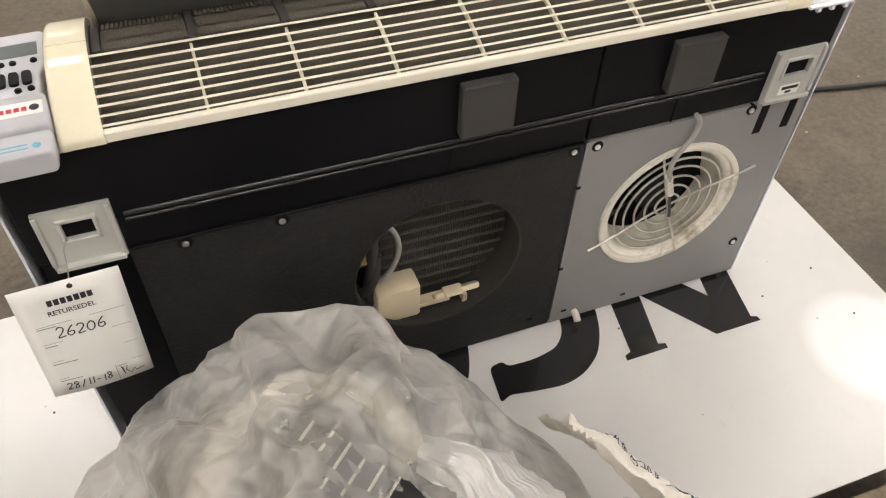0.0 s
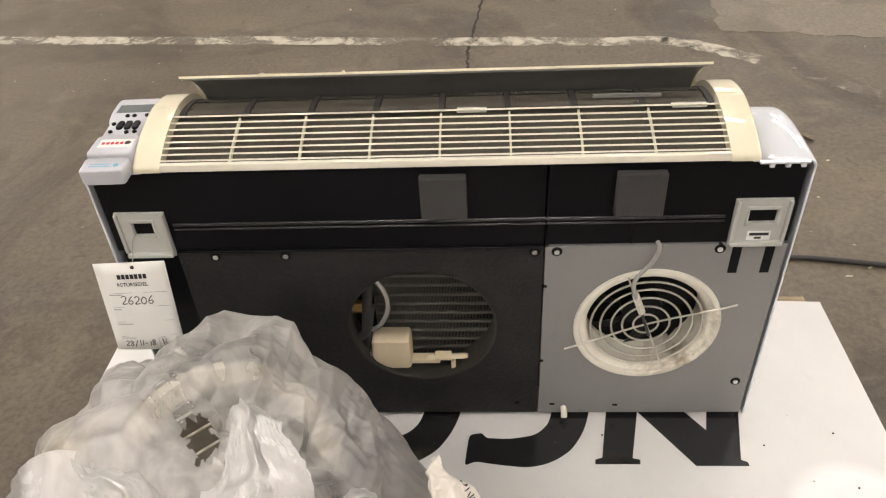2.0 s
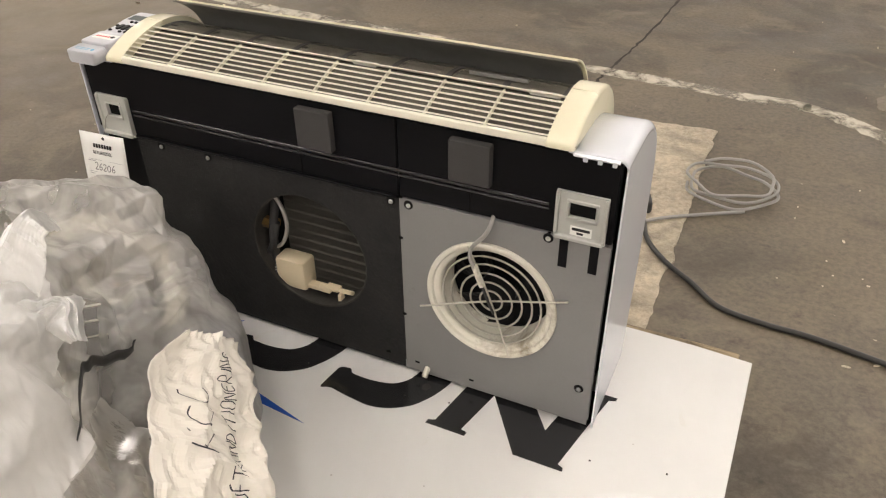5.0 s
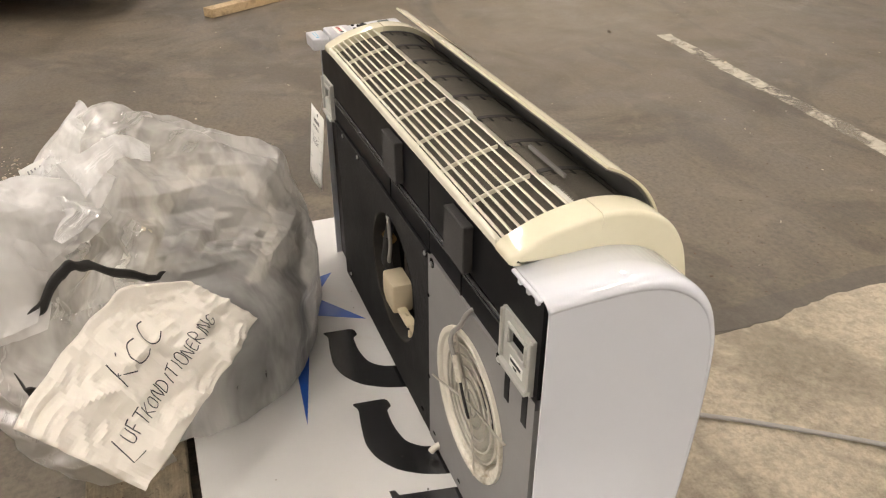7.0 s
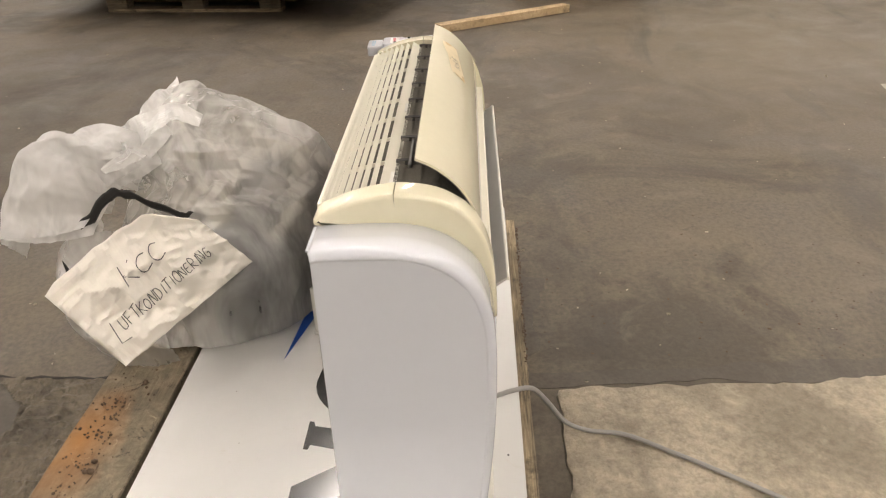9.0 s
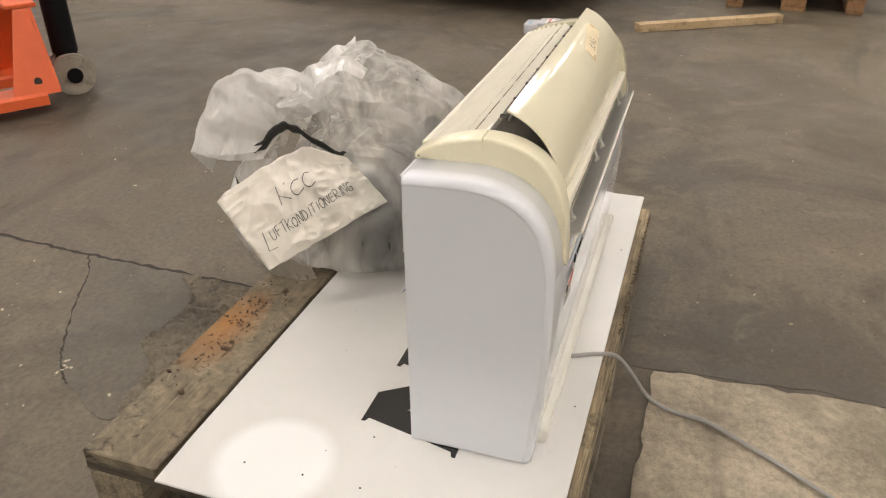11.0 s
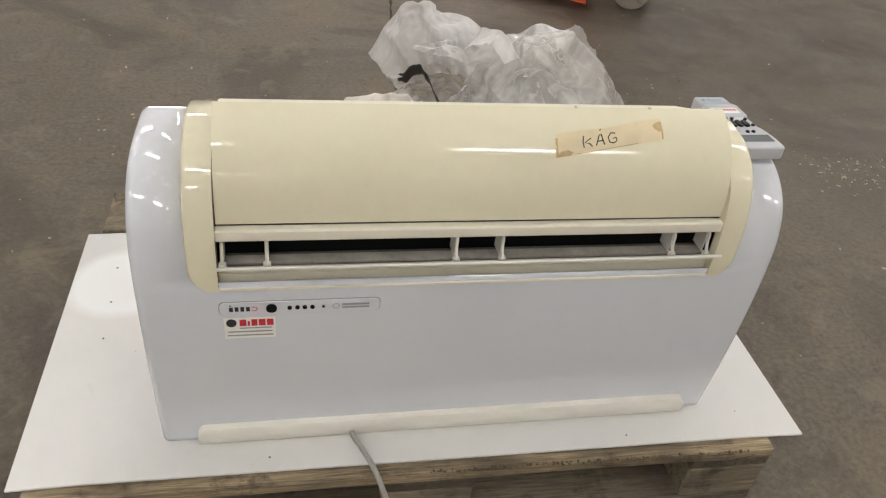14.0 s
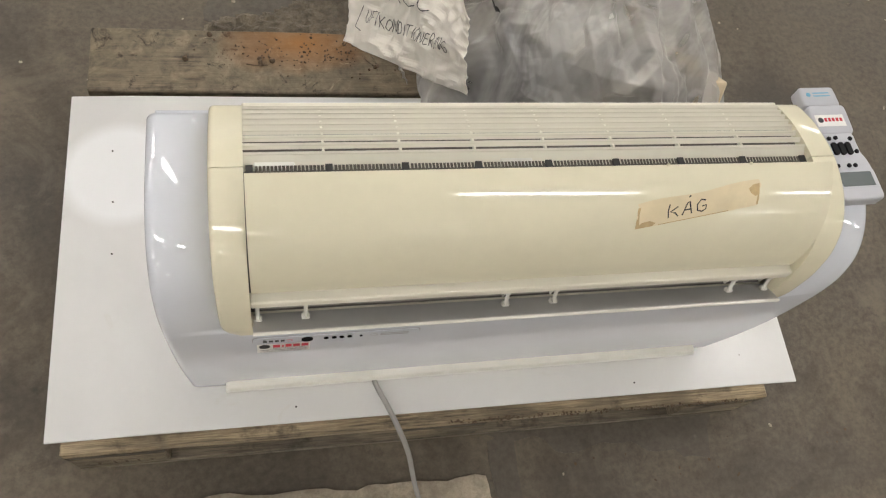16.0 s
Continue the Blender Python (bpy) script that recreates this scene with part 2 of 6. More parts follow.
def sign_laminate(name, colour, spot_colour, centre, inner, outer):
    """Scuffed white laminate with one round whiter spot that fades at its edge."""
    m, nt, b = nodes_of(name)
    v = coords(nt)
    col = ramp(nt, noise_node(nt, v, 4.0, 6, 0.65, 0.5), [(0.35, tuple(c * 0.94 for c in colour)), (0.65, colour)])
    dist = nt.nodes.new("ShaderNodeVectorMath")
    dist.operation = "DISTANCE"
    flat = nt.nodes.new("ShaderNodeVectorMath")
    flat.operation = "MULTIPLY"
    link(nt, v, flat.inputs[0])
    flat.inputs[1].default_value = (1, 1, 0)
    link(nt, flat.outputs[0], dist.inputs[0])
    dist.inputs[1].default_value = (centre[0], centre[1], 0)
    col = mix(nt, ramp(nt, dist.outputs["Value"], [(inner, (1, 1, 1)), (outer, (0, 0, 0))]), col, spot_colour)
    smear = ramp(nt, noise_node(nt, v, 9.0, 7, 0.72, 0.8), [(0.63, (0, 0, 0)), (0.76, (0.45, 0.45, 0.45))])
    col = mix(nt, smear, col, (0.56, 0.52, 0.44))
    vo = nt.nodes.new("ShaderNodeTexVoronoi")
    vo.inputs["Scale"].default_value = 26.0
    link(nt, v, vo.inputs["Vector"])
    gate = ramp(nt, noise_node(nt, v, 5.0, 3), [(0.50, (0, 0, 0)), (0.56, (1, 1, 1))])
    speck = mix(nt, 1.0, ramp(nt, vo.outputs["Distance"], [(0.025, (0.8, 0.8, 0.8)), (0.05, (0, 0, 0))]), gate, "MULTIPLY")
    col = mix(nt, speck, col, (0.24, 0.20, 0.15))
    link(nt, col, b.inputs["Base Color"])
    link(nt, ramp(nt, noise_node(nt, v, 6, 5), [(0.3, (0.20, 0.20, 0.20)), (0.7, (0.26, 0.26, 0.26))]), b.inputs["Roughness"])
    b.inputs["Specular IOR Level"].default_value = 0.28
    bump(nt, b, noise_node(nt, v, 3.0, 3), 0.25, 0.004)
    return m


def worn_paint(name, colour, share=0.5):
    """Floor paint worn away in flakes."""
    m, nt, b = nodes_of(name)
    out = nt.nodes["Material Output"]
    v = coords(nt)
    b.inputs["Base Color"].default_value = (*colour, 1)
    link(nt, ramp(nt, noise_node(nt, v, 22, 4), [(0.3, tuple(c * 0.75 for c in colour)), (0.7, colour)]), b.inputs["Base Color"])
    b.inputs["Roughness"].default_value = 0.7
    t = nt.nodes.new("ShaderNodeBsdfTransparent")
    ms = nt.nodes.new("ShaderNodeMixShader")
    f = mix(nt, 0.5, noise_node(nt, v, 14, 7, 0.72, 0.6), noise_node(nt, v, 2.2, 3))
    link(nt, ramp(nt, f, [(share - 0.05, (1, 1, 1)), (share + 0.07, (0, 0, 0))]), ms.inputs[0])
    link(nt, t.outputs[0], ms.inputs[1])
    link(nt, b.outputs[0], ms.inputs[2])
    link(nt, ms.outputs[0], out.inputs["Surface"])
    return m


CONCRETE = concrete("brown_grey_concrete", (0.044, 0.0348, 0.0238), (0.188, 0.154, 0.109), light_areas=(((2.9, -1.7), 1.7, 0.66, (0.20, 0.164, 0.116)), ((1.7, 2.1), 1.5, 0.55, (0.056, 0.045, 0.031))))
CONCRETE_PALE = concrete("pale_patch_concrete", (0.20, 0.166, 0.118), (0.70, 0.605, 0.455), (0.13, 0.11, 0.082), coarse=True)
CONCRETE_DARK = concrete("smooth_repair_concrete", (0.070, 0.060, 0.046), (0.140, 0.120, 0.092))
CONCRETE_ROUGH = concrete("chipped_rough_concrete", (0.055, 0.043, 0.029), (0.25, 0.208, 0.145), coarse=True)
CONCRETE_LIGHT = concrete("lighter_bay_concrete", (0.135, 0.112, 0.083), (0.245, 0.207, 0.155))
CONCRETE_SMOOTH_SHADE = concrete("dark_smooth_and_shade_concrete", (0.072, 0.060, 0.046), (0.130, 0.110, 0.084))
CRACK = plain("crack_dirt", (0.035, 0.03, 0.024), 0.95, relief=0.2)
LINE = worn_paint("worn_floor_paint", (0.52, 0.48, 0.39), 0.492)
WALL = plain("wall_paint", (0.55, 0.53, 0.48), 0.7, scale=1.5)
ROOF = plain("roof_sheet", (0.45, 0.44, 0.42), 0.6, scale=1.0)
WHITE = plain("white_gloss_plastic", (0.69, 0.715, 0.765), 0.05, vary=0.02, relief=0.0, scale=3, spec=0.8)
CREAM = plain("yellowed_cream_plastic", (0.765, 0.722, 0.545), 0.07, vary=0.05, relief=0.0, scale=4)
CREAM_SLAT = plain("cream_slat_plastic", (0.79, 0.755, 0.63), 0.38, vary=0.05, relief=0.0, scale=5, dirt=(0.45, 0.39, 0.28), dirt_at=0.74)
CREAM_PALE = plain("pale_cream_plastic", (0.78, 0.765, 0.69), 0.3, vary=0.04, relief=0.0, dirt=(0.42, 0.37, 0.28), dirt_at=0.72)
LOUVRE = plain("grey_white_plastic", (0.52, 0.51, 0.48), 0.38, vary=0.06, relief=0.0, dirt=(0.36, 0.33, 0.28), dirt_at=0.66)
BLACK = plain("black_plastic", (0.006, 0.006, 0.0072), 0.38, vary=0.25, relief=0.04, grain=160, spec=0.12)
BLACK_GLOSS = plain("glossy_black_edge", (0.012, 0.012, 0.014), 0.22, relief=0.0, spec=0.6)
BLACK_FELT = plain("black_felt_insulation", (0.023, 0.0225, 0.0225), 0.72, vary=0.4, relief=1.0, grain=170, dirt=(0.042, 0.038, 0.033), dirt_at=0.66, spec=0.22)
DARK_VOID = plain("black_cavity", (0.010, 0.010, 0.010), 0.95, relief=0.0, spec=0.05)
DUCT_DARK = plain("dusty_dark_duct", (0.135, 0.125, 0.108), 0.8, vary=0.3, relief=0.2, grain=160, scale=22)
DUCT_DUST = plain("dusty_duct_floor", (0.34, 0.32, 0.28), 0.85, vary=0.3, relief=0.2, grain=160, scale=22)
GREY_STEEL = plain("grey_painted_steel", (0.225, 0.222, 0.220), 0.42, vary=0.07, relief=0.04, grain=200, dirt=(0.16, 0.15, 0.135), dirt_at=0.68)
GREY_FOAM = plain("charcoal_foam", (0.048, 0.046, 0.045), 0.95, vary=0.15, relief=0.6, grain=420)
GREY_LINING = plain("dark_grey_lining", (0.17, 0.166, 0.155), 0.7, vary=0.2, relief=0.2)
ZINC = plain("dull_zinc", (0.52, 0.525, 0.49), 0.42, 0.2, vary=0.1, relief=0.06)
RING_WHITE = plain("dusty_white_plastic", (0.74, 0.71, 0.62), 0.42, vary=0.08, relief=0.05, dirt=(0.30, 0.25, 0.17), dirt_at=0.50)
WIRE = plain("dusty_chrome_wire", (0.60, 0.57, 0.50), 0.36, 0.6, vary=0.15, relief=0.0)
STEEL = plain("bright_screw_steel", (0.8, 0.8, 0.8), 0.35, 1.0, relief=0.0)
FILTER = plain("dusty_filter_mesh", (0.125, 0.112, 0.088), 0.9, vary=0.35, relief=0.9, grain=380, scale=9)
FILTER_RIB = plain("dark_filter_rib", (0.045, 0.042, 0.038), 0.7, relief=0.1)
COIL = plain("dusty_coil_fins", (0.11, 0.105, 0.092), 0.6, 0.35, vary=0.25, relief=0.3, grain=300)
BRASS = plain("dull_brass", (0.38, 0.24, 0.09), 0.4, 0.85, relief=0.05)
HOSE = plain("black_rubber_hose", (0.035, 0.035, 0.035), 0.6, relief=0.1)
GREY_CABLE = plain("grey_cable", (0.33, 0.32, 0.30), 0.5, vary=0.06, relief=0.03)
BLACK_CABLE = plain("black_cable", (0.028, 0.027, 0.026), 0.5, relief=0.03)
MOTOR = plain("ivory_plastic", (0.70, 0.60, 0.42), 0.45, vary=0.08, relief=0.02)
PAPER = plain("crumpled_paper", (0.80, 0.76, 0.68), 0.85, vary=0.05, relief=0.25, grain=35)
CARD = plain("white_card", (0.82, 0.82, 0.78), 0.7, vary=0.03, relief=0.05)
INK = plain("black_ink", (0.02, 0.02, 0.022), 0.6, relief=0.0)
PEN = plain("pen_ink", (0.035, 0.033, 0.04), 0.6, relief=0.0)
GREY_PRINT = plain("grey_print", (0.32, 0.32, 0.33), 0.6, relief=0.0)
RED_PRINT = plain("red_print", (0.60, 0.03, 0.05), 0.5, relief=0.0)
BLUE_PRINT = plain("pale_blue_print", (0.16, 0.42, 0.58), 0.5, relief=0.0)
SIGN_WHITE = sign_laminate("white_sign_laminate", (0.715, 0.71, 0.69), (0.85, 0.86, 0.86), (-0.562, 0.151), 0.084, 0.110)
SIGN_BLACK = plain("black_vinyl", (0.016, 0.016, 0.017), 0.16, vary=0.3, relief=0.01, dirt=(0.10, 0.10, 0.10), dirt_at=0.72, spec=0.8)
SIGN_BLUE = plain("blue_vinyl", (0.012, 0.085, 0.43), 0.3, vary=0.1, relief=0.02)
TAPE_STAIN = plain("brown_glue_stain", (0.52, 0.38, 0.19), 0.6, vary=0.25, relief=0.05, scale=60)
DUSTY_GREY = plain("dusty_grey_plastic", (0.21, 0.185, 0.145), 0.7, vary=0.2, relief=0.1)
RIM_DUST = plain("dusty_black_rim", (0.034, 0.031, 0.026), 0.95, vary=0.4, relief=0.4, grain=200)
TAPE = plain("yellowed_tape", (0.73, 0.625, 0.41), 0.5, vary=0.12, relief=0.05, scale=14)
SILVER = plain("silver_grey_plastic", (0.49, 0.50, 0.53), 0.3, vary=0.03, relief=0.0)
LCD = plain("grey_lcd", (0.16, 0.18, 0.18), 0.12, relief=0.0)
WOOD_PALLET = timber("weathered_pallet_board", (0.060, 0.043, 0.025), (0.56, 0.44, 0.27), "X", 0.08)
WOOD_RUNNER = timber("grey_pallet_runner", (0.062, 0.048, 0.032), (0.30, 0.245, 0.165), "X", 0.22)
WOOD_RUST = timber("rust_stained_pallet_board", (0.050, 0.038, 0.025), (0.39, 0.305, 0.195), "X", 0.18, ((-0.215, 0.372), 0.078), (0.31, 0.258, 0.175))
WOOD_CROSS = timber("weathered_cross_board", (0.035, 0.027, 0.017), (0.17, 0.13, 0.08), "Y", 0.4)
WOOD_BLOCK = timber("pallet_block_wood", (0.085, 0.066, 0.042), (0.36, 0.295, 0.195), "X", 0.15)
WOOD_NEW = timber("fresh_pine", (0.50, 0.36, 0.20), (0.70, 0.54, 0.33), "X", 0.0)
WOOD_ORANGE = timber("orange_pallet_wood", (0.24, 0.115, 0.04), (0.44, 0.235, 0.09), "X", 0.2)
WOOD_DARK = timber("dark_sheet_edges", (0.06, 0.045, 0.032), (0.17, 0.115, 0.07), "X", 0.3)
BURN = plain("scorched_mark", (0.09, 0.065, 0.04), 0.9, relief=0.1)
RUBBLE = plain("pallet_dirt", (0.12, 0.082, 0.050), 0.95, vary=0.5, scale=40, relief=0.3)
BAG = film_plastic("milky_polythene", 0.54, 0.80, (0.97, 0.955, 0.92))
BAG_THIN = film_plastic("milky_polythene_folded", 0.30, 0.54, (0.96, 0.955, 0.94))
ORANGE = plain("worn_orange_paint", (0.68, 0.115, 0.030), 0.45, vary=0.12, relief=0.06, dirt=(0.20, 0.15, 0.12), dirt_at=0.70)
WHEEL = plain("dirty_nylon_wheel", (0.30, 0.27, 0.22), 0.7, vary=0.2, relief=0.15, dirt=(0.08, 0.07, 0.06), dirt_at=0.55)
TUBE = glow("lamp_diffuser", TUBE_COLOUR, TUBE_POWER)
LAMP_BODY = plain("lamp_housing", (0.75, 0.75, 0.73), 0.5, relief=0.0)


# ---- building helpers ----
def finish(name, bm, material, parent=None, label="", smooth=0.0):
    me = bpy.data.meshes.new(name)
    bmesh.ops.recalc_face_normals(bm, faces=bm.faces)
    bm.to_mesh(me)
    bm.free()
    for mt in material if isinstance(material, (list, tuple)) else [material]:
        me.materials.append(mt)
    ob = new(name, me)
    if smooth:
        for p in me.polygons:
            p.use_smooth = True
        me.set_sharp_from_angle(angle=radians(smooth))
    if parent is not None:
        ob.parent = parent
    if label:
        ob["label"] = label
    return ob


def part(name, bm, material, parent, label="", smooth=0.0):
    return finish(name, bm, material, parent, label, smooth)


def thing(name, m, label, category, group="", kind=""):
    e = new(name)
    e.empty_display_size = 0.05
    e.matrix_basis = m
    return tagged(e, label, category, group, kind)


def box(x0, x1, y0, y1, z0, z1, bevel=0.0, bm=None, seg=1, m=None):
    own = bmesh.new()
    bmesh.ops.create_cube(own, size=1, matrix=Matrix.Translation(((x0 + x1) / 2, (y0 + y1) / 2, (z0 + z1) / 2)) @ Matrix.Diagonal((x1 - x0, y1 - y0, z1 - z0, 1)))
    if bevel:
        bmesh.ops.bevel(own, geom=own.edges[:], offset=bevel, segments=seg, affect="EDGES", profile=0.5)
    if m is not None:
        own.transform(m)
    if bm is None:
        return own
    merge(bm, own)
    return bm


def merge(bm, other):
    me = bpy.data.meshes.new("tmp")
    other.to_mesh(me)
    other.free()
    bm.from_mesh(me)
    bpy.data.meshes.remove(me)
    return bm


def loft(rows, closed_rows=False, caps=False, bm=None):
    """Faces between rows of points."""
    bm = bm or bmesh.new()
    vs = [[bm.verts.new(p) for p in r] for r in rows]
    n = len(vs[0])
    for a, b in zip(vs, vs[1:]):
        for j in range(n if closed_rows else n - 1):
            k = (j + 1) % n
            bm.faces.new((a[j], a[k], b[k], b[j]))
    if caps:
        bm.faces.new(vs[0])
        bm.faces.new(list(reversed(vs[-1])))
    return bm


def smooth_path(pts, per=8):
    """A Catmull-Rom curve through the points."""
    p = [Vector(a) for a in pts]
    p = [2 * p[0] - p[1]] + p + [2 * p[-1] - p[-2]]
    out = []
    for a, b, c, d in zip(p, p[1:], p[2:], p[3:]):
        for i in range(per):
            t = i / per
            out.append(0.5 * ((2 * b) + (c - a) * t + (2 * a - 5 * b + 4 * c - d) * t * t + (3 * b - a - 3 * c + d) * t ** 3))
    out.append(p[-2])
    return out


def tube(pts, r, n=8, per=8, bm=None, caps=True, smooth=True):
    path = smooth_path(pts, per) if smooth and len(pts) > 2 else [Vector(a) for a in pts]
    rows, up = [], None
    for i, c in enumerate(path):
        d = (path[min(i + 1, len(path) - 1)] - path[max(i - 1, 0)]).normalized()
        if up is None:
            up = d.orthogonal().normalized()
        up = (up - d * up.dot(d)).normalized()
        side = d.cross(up)
        rr = r(i / (len(path) - 1)) if callable(r) else r
        rows.append([c + rr * (math.cos(a) * up + math.sin(a) * side) for a in (2 * math.pi * k / n for k in range(n))])
    return loft(rows, True, caps, bm)


def ring(cx, y, cz, r, wire, n=48, k=6, bm=None):
    """A wire ring standing in the plane y."""
    bm = bm or bmesh.new()
    rows = []
    for i in range(n + 1):
        a = 2 * math.pi * i / n
        rows.append([((cx + (r + wire * math.cos(b)) * math.cos(a)), y + wire * math.sin(b), cz + (r + wire * math.cos(b)) * math.sin(a)) for b in (2 * math.pi * j / k for j in range(k))])
    return loft(rows, True, False, bm)


def disc(c, r, h, axis="Z", n=24, bm=None, bevel=0.0):
    own = bmesh.new()
    bmesh.ops.create_cone(own, cap_ends=True, segments=n, radius1=r, radius2=r, depth=h)
    if bevel:
        bmesh.ops.bevel(own, geom=[e for e in own.edges if len(e.link_faces) == 2 and abs(e.calc_face_angle(0)) > 1], offset=bevel, segments=2, affect="EDGES")
    if axis == "Y":
        own.transform(Matrix.Rotation(radians(90), 4, "X"))
    if axis == "X":
        own.transform(Matrix.Rotation(radians(90), 4, "Y"))
    own.transform(Matrix.Translation(c))
    return merge(bm, own) if bm is not None else own


def slab(poly, z0, z1, bm=None):
    """A flat plate with the outline poly."""
    bm = bm or bmesh.new()
    lo = [bm.verts.new((x, y, z0)) for x, y in poly]
    hi = [bm.verts.new((x, y, z1)) for x, y in poly]
    bm.faces.new(list(reversed(lo)))
    bm.faces.new(hi)
    n = len(poly)
    for i in range(n):
        bm.faces.new((lo[i], lo[(i + 1) % n], hi[(i + 1) % n], hi[i]))
    return bm


def plate_with_hole(x0, x1, z0, z1, y0, y1, cx, cz, r, n=48):
    """An upright plate between y0 and y1 with a round hole."""
    bm = bmesh.new()
    rows = []
    for i in range(n):
        a = 2 * math.pi * i / n
        c, s = math.cos(a), math.sin(a)
        k = min(((x1 if c > 0 else x0) - cx) / c if abs(c) > 1e-6 else 1e9, ((z1 if s > 0 else z0) - cz) / s if abs(s) > 1e-6 else 1e9)
        inn, out = (cx + r * c, cz + r * s), (cx + k * c, cz + k * s)
        rows.append([bm.verts.new((p[0], y, p[1])) for y in (y1, y0) for p in (inn, out)])
    corners = {}
    for i in range(n):
        a, b = rows[i], rows[(i + 1) % n]
        bm.faces.new((a[0], a[1], b[1], b[0]))
        bm.faces.new((a[2], b[2], b[3], a[3]))
        bm.faces.new((a[0], b[0], b[2], a[2]))
        bm.faces.new((a[1], a[3], b[3], b[1]))
        pa, pb = a[1].co, b[1].co
        if abs(pa.x - pb.x) > 1e-5 and abs(pa.z - pb.z) > 1e-5:
            cxx = x1 if max(pa.x, pb.x) > x1 - 1e-5 else x0
            czz = z1 if max(pa.z, pb.z) > z1 - 1e-5 else z0
            f, g = bm.verts.new((cxx, y1, czz)), bm.verts.new((cxx, y0, czz))
            bm.faces.new((a[1], f, b[1]))
            bm.faces.new((a[3], b[3], g))
    return bm


def wording(text, size, place, thin=0.0, lean=0.0, align="LEFT"):
    """Built-in lettering; place turns (u, v) in metres into a point."""
    cu = bpy.data.curves.new("wording", "FONT")
    cu.body, cu.size, cu.align_x, cu.offset, cu.shear = text, size, align, thin * size, lean
    cu.resolution_u = 3
    ob = new("wording", cu)
    dg = bpy.context.evaluated_depsgraph_get()
    me = bpy.data.meshes.new_from_object(ob.evaluated_get(dg))
    bpy.data.objects.remove(ob)
    bpy.data.curves.remove(cu)
    bm = bmesh.new()
    bm.from_mesh(me)
    bpy.data.meshes.remove(me)
    for v in bm.verts:
        v.co = place(v.co.x, v.co.y)
    return bm


def stroke(pts, place, w=0.0012, bm=None):
    """A pen line of width w through (u, v) points."""
    bm = bm or bmesh.new()
    path = [Vector((*p, 0)) for p in pts]
    rows = []
    for i, c in enumerate(path):
        d = (path[min(i + 1, len(path) - 1)] - path[max(i - 1, 0)]).normalized()
        s = Vector((-d.y, d.x, 0)) * w / 2
        rows.append([place(*(c + s).xy), place(*(c - s).xy)])
    return loft(rows, bm=bm)


PEN_LETTERS = {
    "L": (((0.25, 1.1), (0.05, 0.05), (0.6, -0.05)),), "U": (((0.0, 1.0), (0.0, 0.15), (0.25, 0.0), (0.5, 0.2), (0.55, 1.0)),),
    "F": (((0.05, 1.0), (0.0, 0.0)), ((0.0, 0.98), (0.5, 1.05)), ((0.02, 0.5), (0.4, 0.55))), "T": (((0.3, 1.0), (0.25, 0.0)), ((-0.05, 0.95), (0.65, 1.05))),
    "K": (((0.05, 1.05), (0.0, 0.0)), ((0.55, 1.0), (0.05, 0.5), (0.6, 0.0))), "O": (((0.3, 1.0), (0.05, 0.75), (0.0, 0.3), (0.2, 0.0), (0.45, 0.1), (0.58, 0.5), (0.5, 0.9), (0.25, 1.0)),),
    "N": (((0.0, 0.0), (0.05, 1.0), (0.5, 0.05), (0.55, 1.05)),), "D": (((0.08, 1.0), (0.05, 0.0)), ((0.0, 0.98), (0.35, 0.95), (0.58, 0.6), (0.5, 0.2), (0.05, 0.0))),
    "I": (((0.22, 1.0), (0.18, 0.0)),), "E": (((0.55, 1.0), (0.1, 0.95), (0.05, 0.0), (0.55, 0.05)), ((0.08, 0.5), (0.45, 0.55))),
    "R": (((0.05, 0.0), (0.08, 1.0), (0.4, 0.98), (0.55, 0.75), (0.4, 0.5), (0.08, 0.48), (0.6, 0.0)),), "G": (((0.55, 0.9), (0.3, 1.0), (0.05, 0.7), (0.05, 0.25), (0.3, 0.0), (0.55, 0.15), (0.55, 0.45), (0.3, 0.45)),),
    "C": (((0.6, 0.95), (0.3, 1.0), (0.05, 0.65), (0.08, 0.2), (0.35, 0.0), (0.7, 0.15)),), "2": (((0.0, 0.8), (0.2, 1.0), (0.48, 0.85), (0.4, 0.5), (0.0, 0.0), (0.55, 0.05)),),
    "6": (((0.45, 1.0), (0.12, 0.6), (0.0, 0.2), (0.2, 0.0), (0.45, 0.15), (0.4, 0.42), (0.1, 0.38)),), "0": (((0.3, 1.0), (0.05, 0.7), (0.02, 0.25), (0.25, 0.0), (0.5, 0.25), (0.52, 0.75), (0.28, 1.0)),),
    "8": (((0.45, 0.85), (0.2, 1.0), (0.08, 0.75), (0.45, 0.3), (0.25, 0.0), (0.03, 0.2), (0.45, 0.7), (0.45, 0.88)),), "1": (((0.2, 1.0), (0.15, 0.0)),), "/": (((0.4, 1.15), (0.0, -0.15)),), "-": (((0.05, 0.5), (0.4, 0.52)),)}


